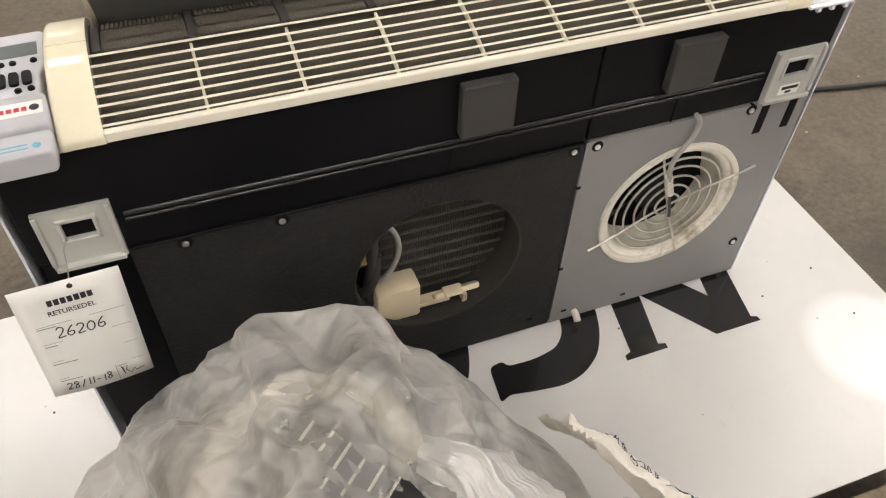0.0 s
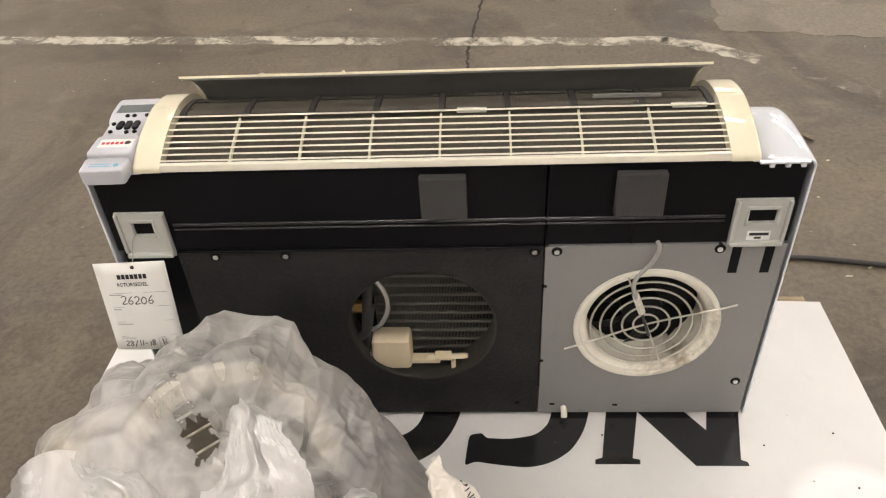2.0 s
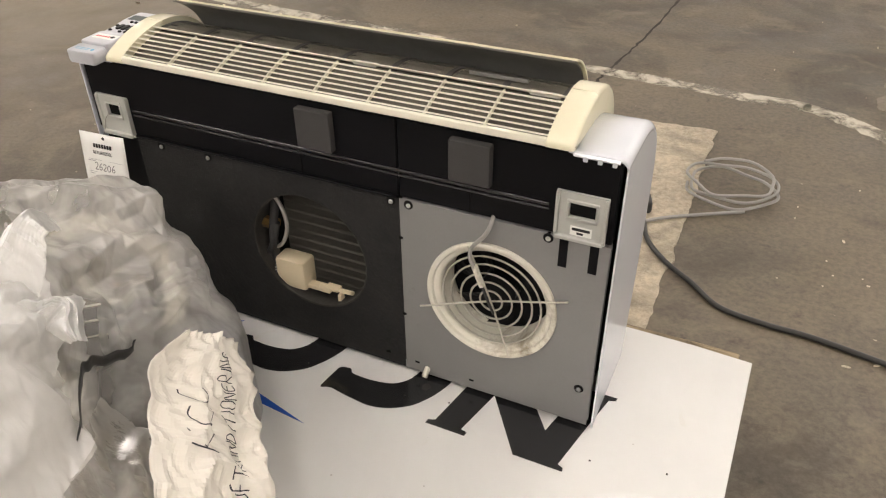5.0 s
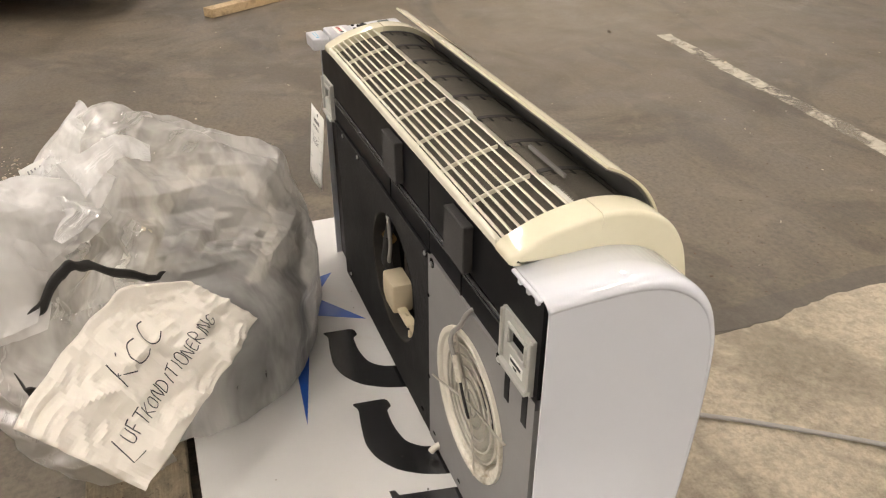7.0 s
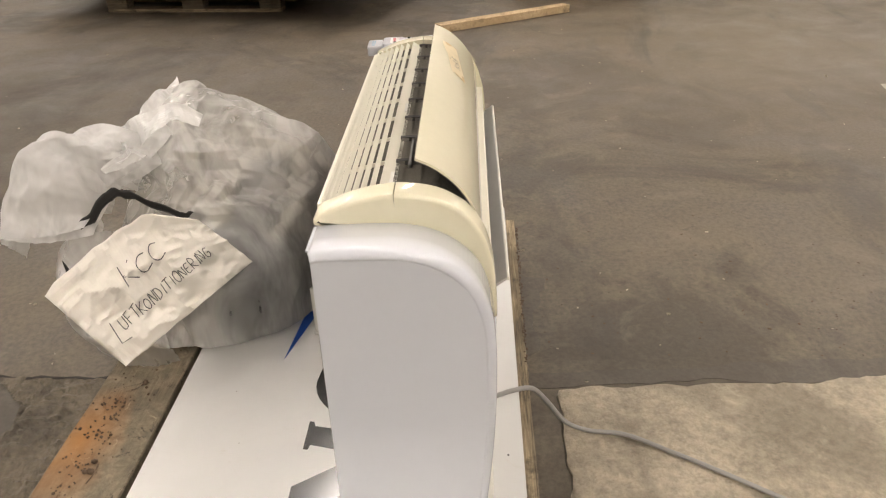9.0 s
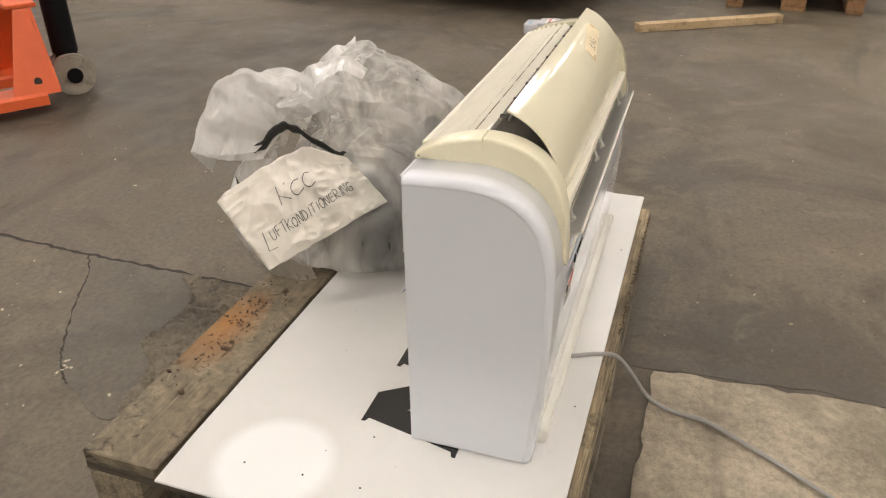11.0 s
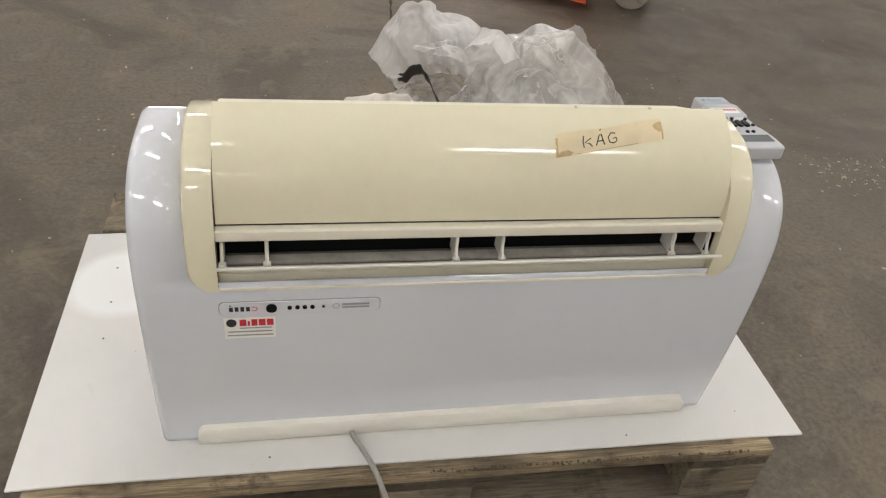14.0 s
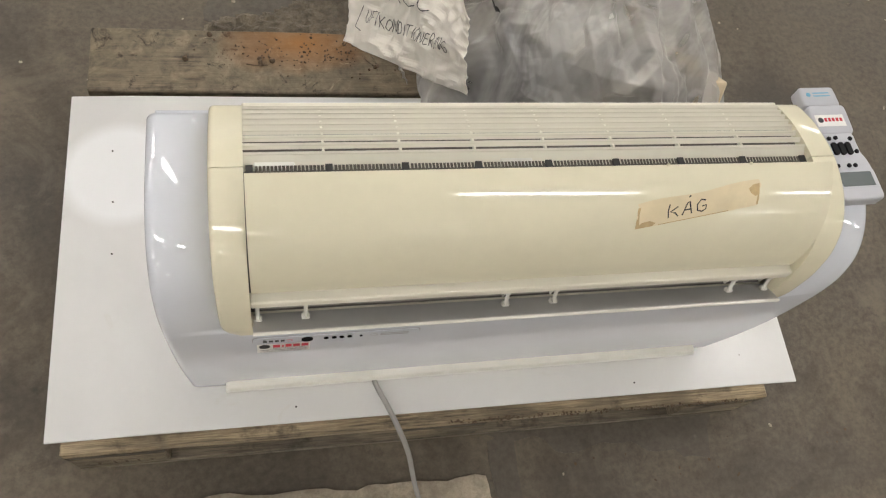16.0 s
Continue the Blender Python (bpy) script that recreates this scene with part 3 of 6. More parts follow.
def pen_words(text, size, step, place, w, seed=1):
    """Handwriting in thin uneven pen lines."""
    rnd = random.Random(seed)
    bm = bmesh.new()
    u = 0.0
    for ch in text:
        if ch in PEN_LETTERS:
            k, lift, lean = rnd.uniform(0.88, 1.1), rnd.uniform(-0.06, 0.06), rnd.uniform(0.0, 0.2)
            for line in PEN_LETTERS[ch]:
                pts = [(u + step * 1.35 * (x + lean * y * 0.4), size * (y * k + lift)) for x, y in line]
                if len(pts) > 3:
                    pts = [tuple(p.xy) for p in smooth_path([(a, b, 0) for a, b in pts], 4)]
                elif len(pts) == 2:
                    (a, b), (c, d) = pts
                    pts = [(a + (c - a) * i / 4, b + (d - b) * i / 4) for i in range(5)]
                stroke(pts, place, w, bm)
        u += step * (0.62 if ch in "I1" else 1.0) * rnd.uniform(0.92, 1.08)
    return bm


def bars(items, place, bm=None):
    """Flat bars (u0, u1, v0, v1)."""
    bm = bm or bmesh.new()
    for u0, u1, v0, v1 in items:
        bm.faces.new([bm.verts.new(place(u, v)) for u, v in ((u0, v0), (u1, v0), (u1, v1), (u0, v1))])
    return bm


# ---- the hall ----
X0, X1, Y0, Y1, HIGH = -11.0, 13.0, -12.0, 12.0, 4.7
def wall(name, x0, x1, y0, y1, z0, z1, material):
    return tagged(finish(name, box(x0, x1, y0, y1, z0, z1), material), kind="structure")


floor = bmesh.new()
bmesh.ops.create_grid(floor, x_segments=60, y_segments=60, size=1, matrix=Matrix.Translation(((X0 + X1) / 2, (Y0 + Y1) / 2, 0)) @ Matrix.Diagonal(((X1 - X0) / 2, (Y1 - Y0) / 2, 1, 1)))
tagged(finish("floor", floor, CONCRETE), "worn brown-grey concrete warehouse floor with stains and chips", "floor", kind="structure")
wall("wall_north", X0 - 0.2, X1 + 0.2, Y1, Y1 + 0.2, -0.1, HIGH, WALL)
wall("wall_south", X0 - 0.2, X1 + 0.2, Y0 - 0.2, Y0, -0.1, HIGH, WALL)
wall("wall_east", X1, X1 + 0.2, Y0, Y1, -0.1, HIGH, WALL)
wall("wall_west", X0 - 0.2, X0, Y0, Y1, -0.1, HIGH, WALL)
wall("ceiling", X0 - 0.2, X1 + 0.2, Y0 - 0.2, Y1 + 0.2, HIGH, HIGH + 0.2, ROOF)


def ceiling_lamp():
    lamp = thing("ceiling_lamp", pose(0, 0, 0), "long white fluorescent lamp hanging under the hall ceiling", "lamp", "ceiling lamps")
    part("housing", box(-0.78, 0.78, -0.11, 0.11, 0.03, 0.09, 0.01), LAMP_BODY, lamp)
    part("diffuser", box(-0.75, 0.75, -0.095, 0.095, -0.025, 0.029, 0.012, seg=2), TUBE, lamp, "glowing white diffuser")
    for x in (-0.765, 0.765):
        part("end_cap", box(x - 0.014, x + 0.014, -0.105, 0.105, -0.03, 0.029, 0.005), LAMP_BODY, lamp)
    for x in (-0.55, 0.55):
        part("hanger", tube([(x, 0, 0.088), (x, 0, 0.652)], 0.004, 6, smooth=False), LAMP_BODY, lamp)
    return lamp


LAMP_Z = 4.05
first_lamp = ceiling_lamp()
ROW = Vector((0.951, -0.309))
ASIDE = Vector((0.309, 0.951))
# unseen -3.7 row is added to brighten the south floor, two left out
LAMPS = [Vector((1.65, -2.90)) + ROW * 3.13 * i + ASIDE * k for k in (-7.4, -3.7, 0.0, 4.1, 8.2, 12.3) for i in (-4, -3, -2, -1, 0, 1, 2, 3)]
LAMPS = [c for k, c in enumerate(LAMPS) if not 8 + 4 <= k < 8 + 6 and X0 + 1 < c.x < X1 - 1 and Y0 + 1 < c.y < Y1 - 1]
for i, (x, y) in enumerate(LAMPS):
    if i == 0:
        first_lamp.matrix_basis = pose(x, y, LAMP_Z, 0, 0, -18)
    else:
        copy_thing(first_lamp, pose(x, y, LAMP_Z, 0, 0, -18))


# ---- floor markings, joints and repairs ----
def ribbon(name, pts, w, z, material, label, category, wob=0.0, per=10, kind="structure"):
    rnd = random.Random(len(pts) * 7 + int(w * 1000))
    path = smooth_path([(x, y, z) for x, y in pts], per) if len(pts) > 2 else [Vector((pts[0][0] + (pts[1][0] - pts[0][0]) * i / 60, pts[0][1] + (pts[1][1] - pts[0][1]) * i / 60, z)) for i in range(61)]
    rows = []
    for i, c in enumerate(path):
        d = (path[min(i + 1, len(path) - 1)] - path[max(i - 1, 0)]).normalized()
        s = Vector((-d.y, d.x, 0))
        a, b = (w / 2 * (1 + wob * rnd.uniform(-1, 1)) for _ in range(2))
        j = wob * w * rnd.uniform(-0.5, 0.5)
        rows.append([c + s * (a + j), c - s * (b - j)])
    return tagged(finish(name, loft(rows), material), label, category, kind=kind)


ribbon("floor_line", [(2.10, -1.925), (1.5, -1.880), (0.84, -1.835), (0.0, -1.760), (-0.72, -1.716)], 0.075, 0.002, LINE, "worn yellowish white painted line on the concrete floor", "floor line", 0.12)
ribbon("floor_line", [(-0.69, -1.720), (-0.84, -1.650), (-1.058, -1.476), (-1.29, -1.255), (-1.9, -0.72)], 0.075, 0.002, LINE, "worn yellowish white painted line on the concrete floor", "floor line", 0.12)
ribbon("floor_joint", [(0.092, 0.70), (0.102, 1.2), (0.128, 1.66), (0.20, 2.4), (0.26, 3.4), (0.3, 5.0)], 0.011, 0.0022, CRACK, "dirty cracked joint across the concrete floor", "joint", 0.7, 24)
ribbon("floor_joint", [(0.0, -1.50), (-0.005, -1.75), (-0.06, -2.3), (-0.12, -3.6)], 0.010, 0.0015, CRACK, "thin dark joint across the concrete floor", "joint", 0.7, 24)
ribbon("floor_crack", [(0.103, 1.30), (0.018, 1.227), (-0.111, 1.157), (-0.264, 1.059), (-0.338, 0.998), (-0.385, 0.942)], 0.0045, 0.0024, CRACK, "thin crack branching off through the concrete", "crack", 0.9, 12)


def blotch(name, outline, z, material, label, category, rough=0.02, seed=1, thick=0.0):
    """A flat repair with a ragged edge."""
    noise_off = Vector((seed * 3.1, seed * 1.7, 0))
    pts = []
    n = len(outline)
    for i in range(n):
        a, b = Vector((*outline[i], 0)), Vector((*outline[(i + 1) % n], 0))
        steps = max(2, int((b - a).length / 0.018))
        nrm = Vector((-(b - a).y, (b - a).x, 0)).normalized()
        for k in range(steps):
            p = a + (b - a) * k / steps
            p += nrm * rough * (noise.fractal(p * 9 + noise_off, 0.8, 2.0, 4))
            pts.append((p.x, p.y))
    return tagged(finish(name, slab(pts, -0.02, z), material), label, category, kind="structure")


blotch("floor_patch", [(-0.47, -0.252), (0.038, -0.266), (0.060, -0.50), (0.062, -0.80), (0.085, -1.0), (0.075, -1.38), (-0.46, -1.40)], 0.006, CONCRETE_PALE, "pale rough cement strip let into the floor", "floor patch", 0.014, 2)
blotch("floor_patch", [(0.092, 0.99), (0.100, 1.12), (0.102, 1.29), (0.018, 1.227), (-0.111, 1.157), (-0.264, 1.059), (-0.338, 0.998), (-0.385, 0.942), (-0.43, 0.86), (-0.45, 0.78), (-0.413, 0.765), (-0.368, 0.778), (-0.319, 0.784), (-0.27, 0.803), (-0.21, 0.870), (-0.174, 0.872), (-0.066, 0.856), (-0.001, 0.870), (0.050, 0.935)], 0.0016, CONCRETE_DARK, "smooth greyer concrete repair between crack and joint", "floor patch", 0.012, 5)


def inside(x, y, poly):
    odd = False
    for (ax, ay), (bx, by) in zip(poly, poly[1:] + poly[:1]):
        if (ay > y) != (by > y) and x < ax + (bx - ax) * (y - ay) / (by - ay):
            odd = not odd
    return odd


# hollow where the surface has broken away, rough at the bottom
BROKEN = [(0.086, 0.45), (0.088, 0.80), (0.09, 0.99), (0.055, 0.945), (-0.001, 0.882), (-0.066, 0.868), (-0.174, 0.884), (-0.21, 0.882), (-0.27, 0.815), (-0.319, 0.795), (-0.368, 0.789), (-0.43, 0.775), (-0.50, 0.70), (-0.60, 0.62), (-0.62, 0.45)]
rough = bmesh.new()
STEP = 0.0085
knots = {}


def knot(i, k):
    if (i, k) not in knots:
        x, y = i * STEP, k * STEP
        q = Vector((x, y, 0))
        h = 0.0012 + 0.0130 * abs(noise.noise(q * 26)) + 0.0105 * abs(noise.noise(q * 61 + Vector((3, 1, 0)))) * (1 if noise.noise(q * 9) > -0.1 else 0.3)
        knots[(i, k)] = rough.verts.new((x, y, h))
    return knots[(i, k)]


for i in range(int(-0.63 / STEP), int(0.11 / STEP)):
    for k in range(int(0.45 / STEP), int(0.97 / STEP)):
        if inside((i + 0.5) * STEP, (k + 0.5) * STEP, BROKEN):
            rough.faces.new((knot(i, k), knot(i + 1, k), knot(i + 1, k + 1), knot(i, k + 1)))
tagged(finish("floor_patch", rough, CONCRETE_ROUGH), "chipped rough concrete beside the joint", "floor patch", kind="structure")
blotch("floor_patch", [(-0.93, -1.80), (-1.75, -1.62), (-1.90, -2.35), (-0.98, -2.52)], 0.0015, CONCRETE_LIGHT, "slightly lighter rectangular bay in the concrete floor", "floor patch", 0.03, 7)
blotch("floor_patch", [(0.052, -0.20), (0.100, -0.20), (0.112, -0.45), (0.135, -0.68), (0.15, -1.0), (0.14, -1.5), (0.05, -1.5), (0.055, -1.1), (0.075, -0.58), (0.06, -0.32)], 0.0015, CONCRETE_SMOOTH_SHADE, "dark smooth strip of concrete beside the pale patch", "floor patch", 0.012, 4)
# shade beside the pallet, laid on the floor as a darker patch
blotch("floor_patch", [(0.05, 0.10), (0.05, -0.205), (0.30, -0.235), (0.50, -0.28), (0.58, -0.10), (0.58, 0.10)], 0.0012, CONCRETE_SMOOTH_SHADE, "dark patch painted as pallet shade on the concrete", "floor patch", 0.03, 6)


def rounded(poly, r=0.008, n=4):
    out = []
    m = len(poly)
    for i in range(m):
        a, b, c = (Vector((*poly[(i + k) % m], 0)) for k in (-1, 0, 1))
        rr = min(r, (a - b).length / 2.2, (c - b).length / 2.2)
        p, q = b + (a - b).normalized() * rr, b + (c - b).normalized() * rr
        for k in range(n + 1):
            t = k / n
            out.append(tuple(((1 - t) ** 2 * p + 2 * t * (1 - t) * b + t * t * q).xy))
    return out


def pad(poly, z0, z1, r=0.003, corner=0.008):
    """A cushion-edged plate."""
    o = rounded(poly, corner)
    cx, cy = sum(p[0] for p in o) / len(o), sum(p[1] for p in o) / len(o)
    ins = lambda d: [(cx + (x - cx) * (1 - d / 0.03), cy + (y - cy) * (1 - d / 0.06)) for x, y in o]
    return loft([[(x, y, z) for x, y in ins(d)] for d, z in ((r * 0.6, z0), (0, z0 + r), (0, z1 - r), (r * 0.3, z1 - r * 0.3), (r, z1))], True, True)


# ---- the pallet under the air conditioner ----
TOP = 0.1465


def euro_pallet(m, label, board, cross, block, rust=None, group="", runner=None):
    """Five top boards, three cross boards, nine blocks, three runners."""
    p = thing("pallet", m, label, "pallet", group)
    rnd = random.Random(4)
    widths = [0.145, 0.100, 0.145, 0.100, 0.145]
    mids = [-0.3275, -0.17, 0.0, 0.17, 0.3275]
    for k, (w, c) in enumerate(zip(widths, mids)):
        bm = box(-0.6, 0.6, c - w / 2, c + w / 2, 0.122, 0.144 + 0.0025 * rnd.random(), 0.0025)
        bmesh.ops.subdivide_edges(bm, edges=[e for e in bm.edges if abs((e.verts[0].co - e.verts[1].co).x) > 1], cuts=14)
        for v in bm.verts:
            v.co.y += 0.0022 * noise.noise(v.co * 9 + Vector((k, 0, 0)))
            v.co.z += 0.0012 * noise.noise(v.co * 7 + Vector((0, k, 3)))
        part("top_board", bm, rust if rust and k == 4 else board, p, "rust-stained dirty top board" if rust and k == 4 else "")
    for x in (-0.5275, 0.0, 0.5275):
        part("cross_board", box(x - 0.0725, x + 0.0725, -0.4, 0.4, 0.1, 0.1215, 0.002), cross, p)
        for y, w in ((-0.35, 0.10), (0.0, 0.145), (0.35, 0.10)):
            part("block", box(x - 0.0725, x + 0.0725, y - w / 2, y + w / 2, 0.0225, 0.0995, 0.004), block, p)
    for y, w in ((-0.35, 0.10), (0.0, 0.145), (0.35, 0.10)):
        part("runner", box(-0.6, 0.6, y - w / 2, y + w / 2, 0.0, 0.022, 0.003), runner or board, p)
    return p


pallet = euro_pallet(pose(-0.042, 0.219, 0, 0, 0, -0.6) @ Matrix.Diagonal((1.018, 1.02, 1, 1)), "weathered grey-brown wooden pallet with a rust-stained board", WOOD_PALLET, WOOD_CROSS, WOOD_BLOCK, WOOD_RUST, runner=WOOD_RUNNER)
on_block = lambda u, v: (-0.5275 + u, -0.4015, 0.061 + v)
stamp = bmesh.new()
N = 40
rows = []
for i in range(N + 1):
    a = 2 * math.pi * i / N
    rows.append([on_block(0.050 * k * math.cos(a), 0.022 * k * math.sin(a)) for k in (1.0, 0.95)])
loft(rows, bm=stamp)
bars([(-0.034, -0.030, -0.011, 0.011), (-0.030, -0.016, 0.008, 0.011), (-0.030, -0.019, -0.002, 0.001), (-0.030, -0.016, -0.011, -0.008), (-0.010, -0.006, -0.011, 0.011), (0.007, 0.011, -0.011, 0.009), (0.026, 0.029, -0.011, 0.011)], on_block, stamp)
part("burnt_stamp", stamp, BURN, pallet, "burnt oval stamp on the block")

# dirt on the boards
dirt = bmesh.new()
rnd = random.Random(11)
for i in range(380):
    if i < 170:
        x, y = rnd.gauss(-0.24, 0.10), 0.555 + rnd.gauss(0, 0.030) + 0.02
        if not (-0.62 < x < 0.0 and 0.50 < y < 0.625):
            continue
        s = rnd.choice((0.0012, 0.0016, 0.002, 0.0028, 0.0062 if i % 6 == 0 else 0.002))
    else:
        x = rnd.uniform(-0.05, 0.52)
        y = -0.1885 - 0.021 * x + rnd.uniform(-0.0035, 0.003)
        s = rnd.choice((0.0012, 0.0016, 0.0022))
    own = bmesh.new()
    bmesh.ops.create_icosphere(own, subdivisions=1, radius=s, matrix=pose(x, y, TOP + s * 0.35, rnd.uniform(0, 180), 0, rnd.uniform(0, 180)) @ Matrix.Diagonal((rnd.uniform(0.7, 1.5), 1, rnd.uniform(0.5, 0.8), 1)))
    merge(dirt, own)
tagged(finish("pallet_dirt", dirt, RUBBLE), "dark crumbs of rust and dirt on the pallet board", "dirt", kind="stuff")
part_straw = tube([(-0.36, 0.545, TOP + 0.003), (-0.34, 0.541, TOP + 0.004), (-0.318, 0.543, TOP + 0.003)], 0.0012, 5)
tagged(finish("twig", part_straw, RUBBLE), "thin dark splinter lying on the pallet board", "splinter")

# ---- the sign panel lying on the pallet ----
SHEET = 0.152
sign = thing("sign_panel", pose(-0.021, 0.148, 0.1475, 0, 0, -0.5), "white sign panel with black shapes and a blue star", "sign")
bm = box(-0.6555, 0.6555, -0.316, 0.316, 0.0, SHEET - 0.1475, 0.0012)
bmesh.ops.subdivide_edges(bm, edges=[e for e in bm.edges if e.calc_length() > 0.4], cuts=12, use_grid_fill=True)
for v in bm.verts:
    v.co.z += 0.0 if abs(v.co.x) < 0.615 else -0.004 * (abs(v.co.x) - 0.615) / 0.04
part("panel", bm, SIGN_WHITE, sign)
inv = sign.matrix_basis.inverted()


def on_sign(poly, z0=SHEET - 0.0004, z1=SHEET + 0.0006):
    b = slab([(x - 0.006, y) for x, y in poly], z0, z1)
    b.transform(inv)
    return b


C_SHAPE = [(-0.012, 0.209), (-0.019, 0.149), (-0.040, 0.146), (-0.046, 0.156), (-0.085, 0.158), (-0.125, 0.150), (-0.145, 0.130), (-0.153, 0.105), (-0.16, 0.06), (-0.22, 0.06), (-0.213, 0.108), (-0.200, 0.145), (-0.178, 0.180), (-0.145, 0.203), (-0.11, 0.212), (-0.06, 0.206), (-0.028, 0.200)]
part("black_shape", on_sign([(-0.442, 0.208), (-0.363, 0.208), (-0.262, 0.06), (-0.335, 0.06), (-0.393, 0.141), (-0.412, 0.06), (-0.43, 0.025), (-0.48, 0.025), (-0.479, 0.032), (-0.468, 0.036), (-0.452, 0.104), (-0.432, 0.197), (-0.441, 0.201)]), SIGN_BLACK, sign)
part("black_shape", on_sign([(-0.212, 0.205), (-0.213, 0.197), (-0.224, 0.193), (-0.241, 0.104), (-0.25, 0.06), (-0.30, 0.06), (-0.291, 0.104), (-0.270, 0.194), (-0.281, 0.197), (-0.280, 0.205)]), SIGN_BLACK, sign)
C_SHAPE = rounded(C_SHAPE, 0.016, 5)
part("black_shape", on_sign(C_SHAPE), SIGN_BLACK, sign)
part("black_shape", on_sign([(x + 0.209, y) for x, y in C_SHAPE]), SIGN_BLACK, sign)
part("blue_star", on_sign([(-0.034, 0.288), (0.262, 0.216), (0.212, 0.117), (0.318, 0.193), (0.397, 0.140), (0.372, 0.232), (0.47, 0.30), (0.35, 0.29), (0.30, 0.38), (0.262, 0.262)]), SIGN_BLUE, sign, "bright blue star")
for x, y in ((-0.592, 0.147), (-0.594, 0.246), (-0.598, 0.349), (0.03, 0.166), (-0.235, 0.150), (0.55, 0.02), (-0.48, 0.17), (-0.16, 0.165), (-0.30, -0.14), (0.30, -0.15)):
    hole = disc((x, y, SHEET + 0.0003), 0.0016, 0.001, n=10)
    hole.transform(inv)
    part("screw_hole", hole, CRACK, sign)

# ---- the air conditioner ----
ac = thing("air_conditioner", pose(0, 0, 0), "used white and yellowed cream wall air conditioner standing on the sign", "air conditioner")
B = SHEET + 0.001

# white cover: profile from the foot of the front over the top to the back
WHITE_PROFILE = [(-0.095, B), (-0.098, 0.18), (-0.1050, 0.25), (-0.1105, 0.32), (-0.1135, 0.39), (-0.1140, 0.45), (-0.1130, 0.490), (-0.1100, 0.525), (-0.1035, 0.552), (-0.0950, 0.574), (-0.0820, 0.593), (-0.0650, 0.609), (-0.0440, 0.622), (-0.0220, 0.6300), (0.003, 0.6345), (0.03, 0.6355), (0.07, 0.6345), (0.096, 0.6335), (0.110, 0.6315)]


def offset_profile(prof, d):
    out = []
    for i, (y, z) in enumerate(prof):
        a, b = prof[max(i - 1, 0)], prof[min(i + 1, len(prof) - 1)]
        ty, tz = b[0] - a[0], b[1] - a[1]
        L = math.hypot(ty, tz)
        out.append((y + d * tz / L, z - d * ty / L))
    return out


def fine(prof, per=4):
    return [(p.y, p.z) for p in smooth_path([(0, y, z) for y, z in prof], per)]


bm = bmesh.new()
PROF = fine(WHITE_PROFILE, 3)
END, R = 0.465, 0.013
secs = [(-END + R - R * math.sin(math.pi / 2 * k / 6), R - R * math.cos(math.pi / 2 * k / 6)) for k in range(6, -1, -1)]
xs = [(x, d) for x, d in secs] + [(-0.386, 0), (-0.2, 0), (0.0, 0), (0.2, 0), (0.386, 0)] + [(-x, d) for x, d in reversed(secs)]
grid = [[bm.verts.new((x, y, z)) for y, z in offset_profile(PROF, d)] for x, d in xs]
for i in range(len(xs) - 1):
    for j in range(len(PROF) - 1):
        inner = -0.3861 < xs[i][0] and xs[i + 1][0] < 0.3861
        if inner and PROF[j][1] > 0.484:
            continue
        bm.faces.new((grid[i][j], grid[i][j + 1], grid[i + 1][j + 1], grid[i + 1][j]))
ends = [[v.co.copy() for v in row] for row in (grid[0], grid[-1])]
loose = [v for v in bm.verts if not v.link_faces]
bmesh.ops.delete(bm, geom=loose, context="VERTS")
cover = part("cover", bm, WHITE, ac, "glossy white front and side cover", 50)
sol = cover.modifiers.new("thick", "SOLIDIFY")
sol.thickness, sol.offset = 0.003, -1

for row in ends:
    cap = bmesh.new()
    inner = Vector((0.0025 if row[0].x < 0 else -0.0025, 0, 0))
    outline = row + [Vector((row[0].x, row[-1].y, row[0].z))]
    loft([[p for p in outline], [p + inner for p in outline]], True, True, cap)
    part("side_panel", cap, WHITE, cover, "flat glossy white side")

# inner chassis behind everything
part("chassis", box(-0.440, 0.440, -0.070, 0.055, B + 0.004, 0.555, 0.004), DARK_VOID, ac, "black inner chassis")

# cream surround
CREAM_PROFILE = [(0.1155, 0.6335), (0.1145, 0.6400), (0.1090, 0.6450), (0.097, 0.6510), (0.071, 0.6620), (0.036, 0.6705), (0.005, 0.6735), (-0.030, 0.6690), (-0.057, 0.6585), (-0.081, 0.6405), (-0.099, 0.6125), (-0.1075, 0.585), (-0.1125, 0.56), (-0.1155, 0.52), (-0.1165, 0.478)]
CP = fine(CREAM_PROFILE, 4)
SEAM = min(range(len(CP)), key=lambda i: abs(CP[i][0] - 0.010))


def cream_end(sgn, lo, hi):
    """One end of the surround between two profile points, rounded on its outer edge."""
    prof = CP[lo:hi + 1]
    if lo == SEAM:
        prof = [tuple(a + (b - a) * 0.16 for a, b in zip(prof[0], prof[1]))] + prof[1:]
    r = 0.006
    rows = []
    ring_x = [(0.356, 0.016), (0.356, 0.0)] + [(0.394 - r + r * math.sin(math.pi / 2 * k / 4), r - r * math.cos(math.pi / 2 * k / 4)) for k in range(5)] + [(0.394, 0.052)]
    for i in range(len(prof)):
        rows.append([])
    for x, d in ring_x:
        for i, (y, z) in enumerate(offset_profile(prof, -d)):
            xx = x
            if hi == len(CP) - 1 and z < 0.508 and x > 0.36:
                drop = min(1.0, (0.508 - z) / 0.031)
                xx = 0.357 + (x - 0.357) * (math.sqrt(max(0.0, 1 - drop ** 2 * 0.93)) * 0.9 + 0.1)
            rows[i].append((sgn * xx, y, z))
    return loft(rows, True, True)


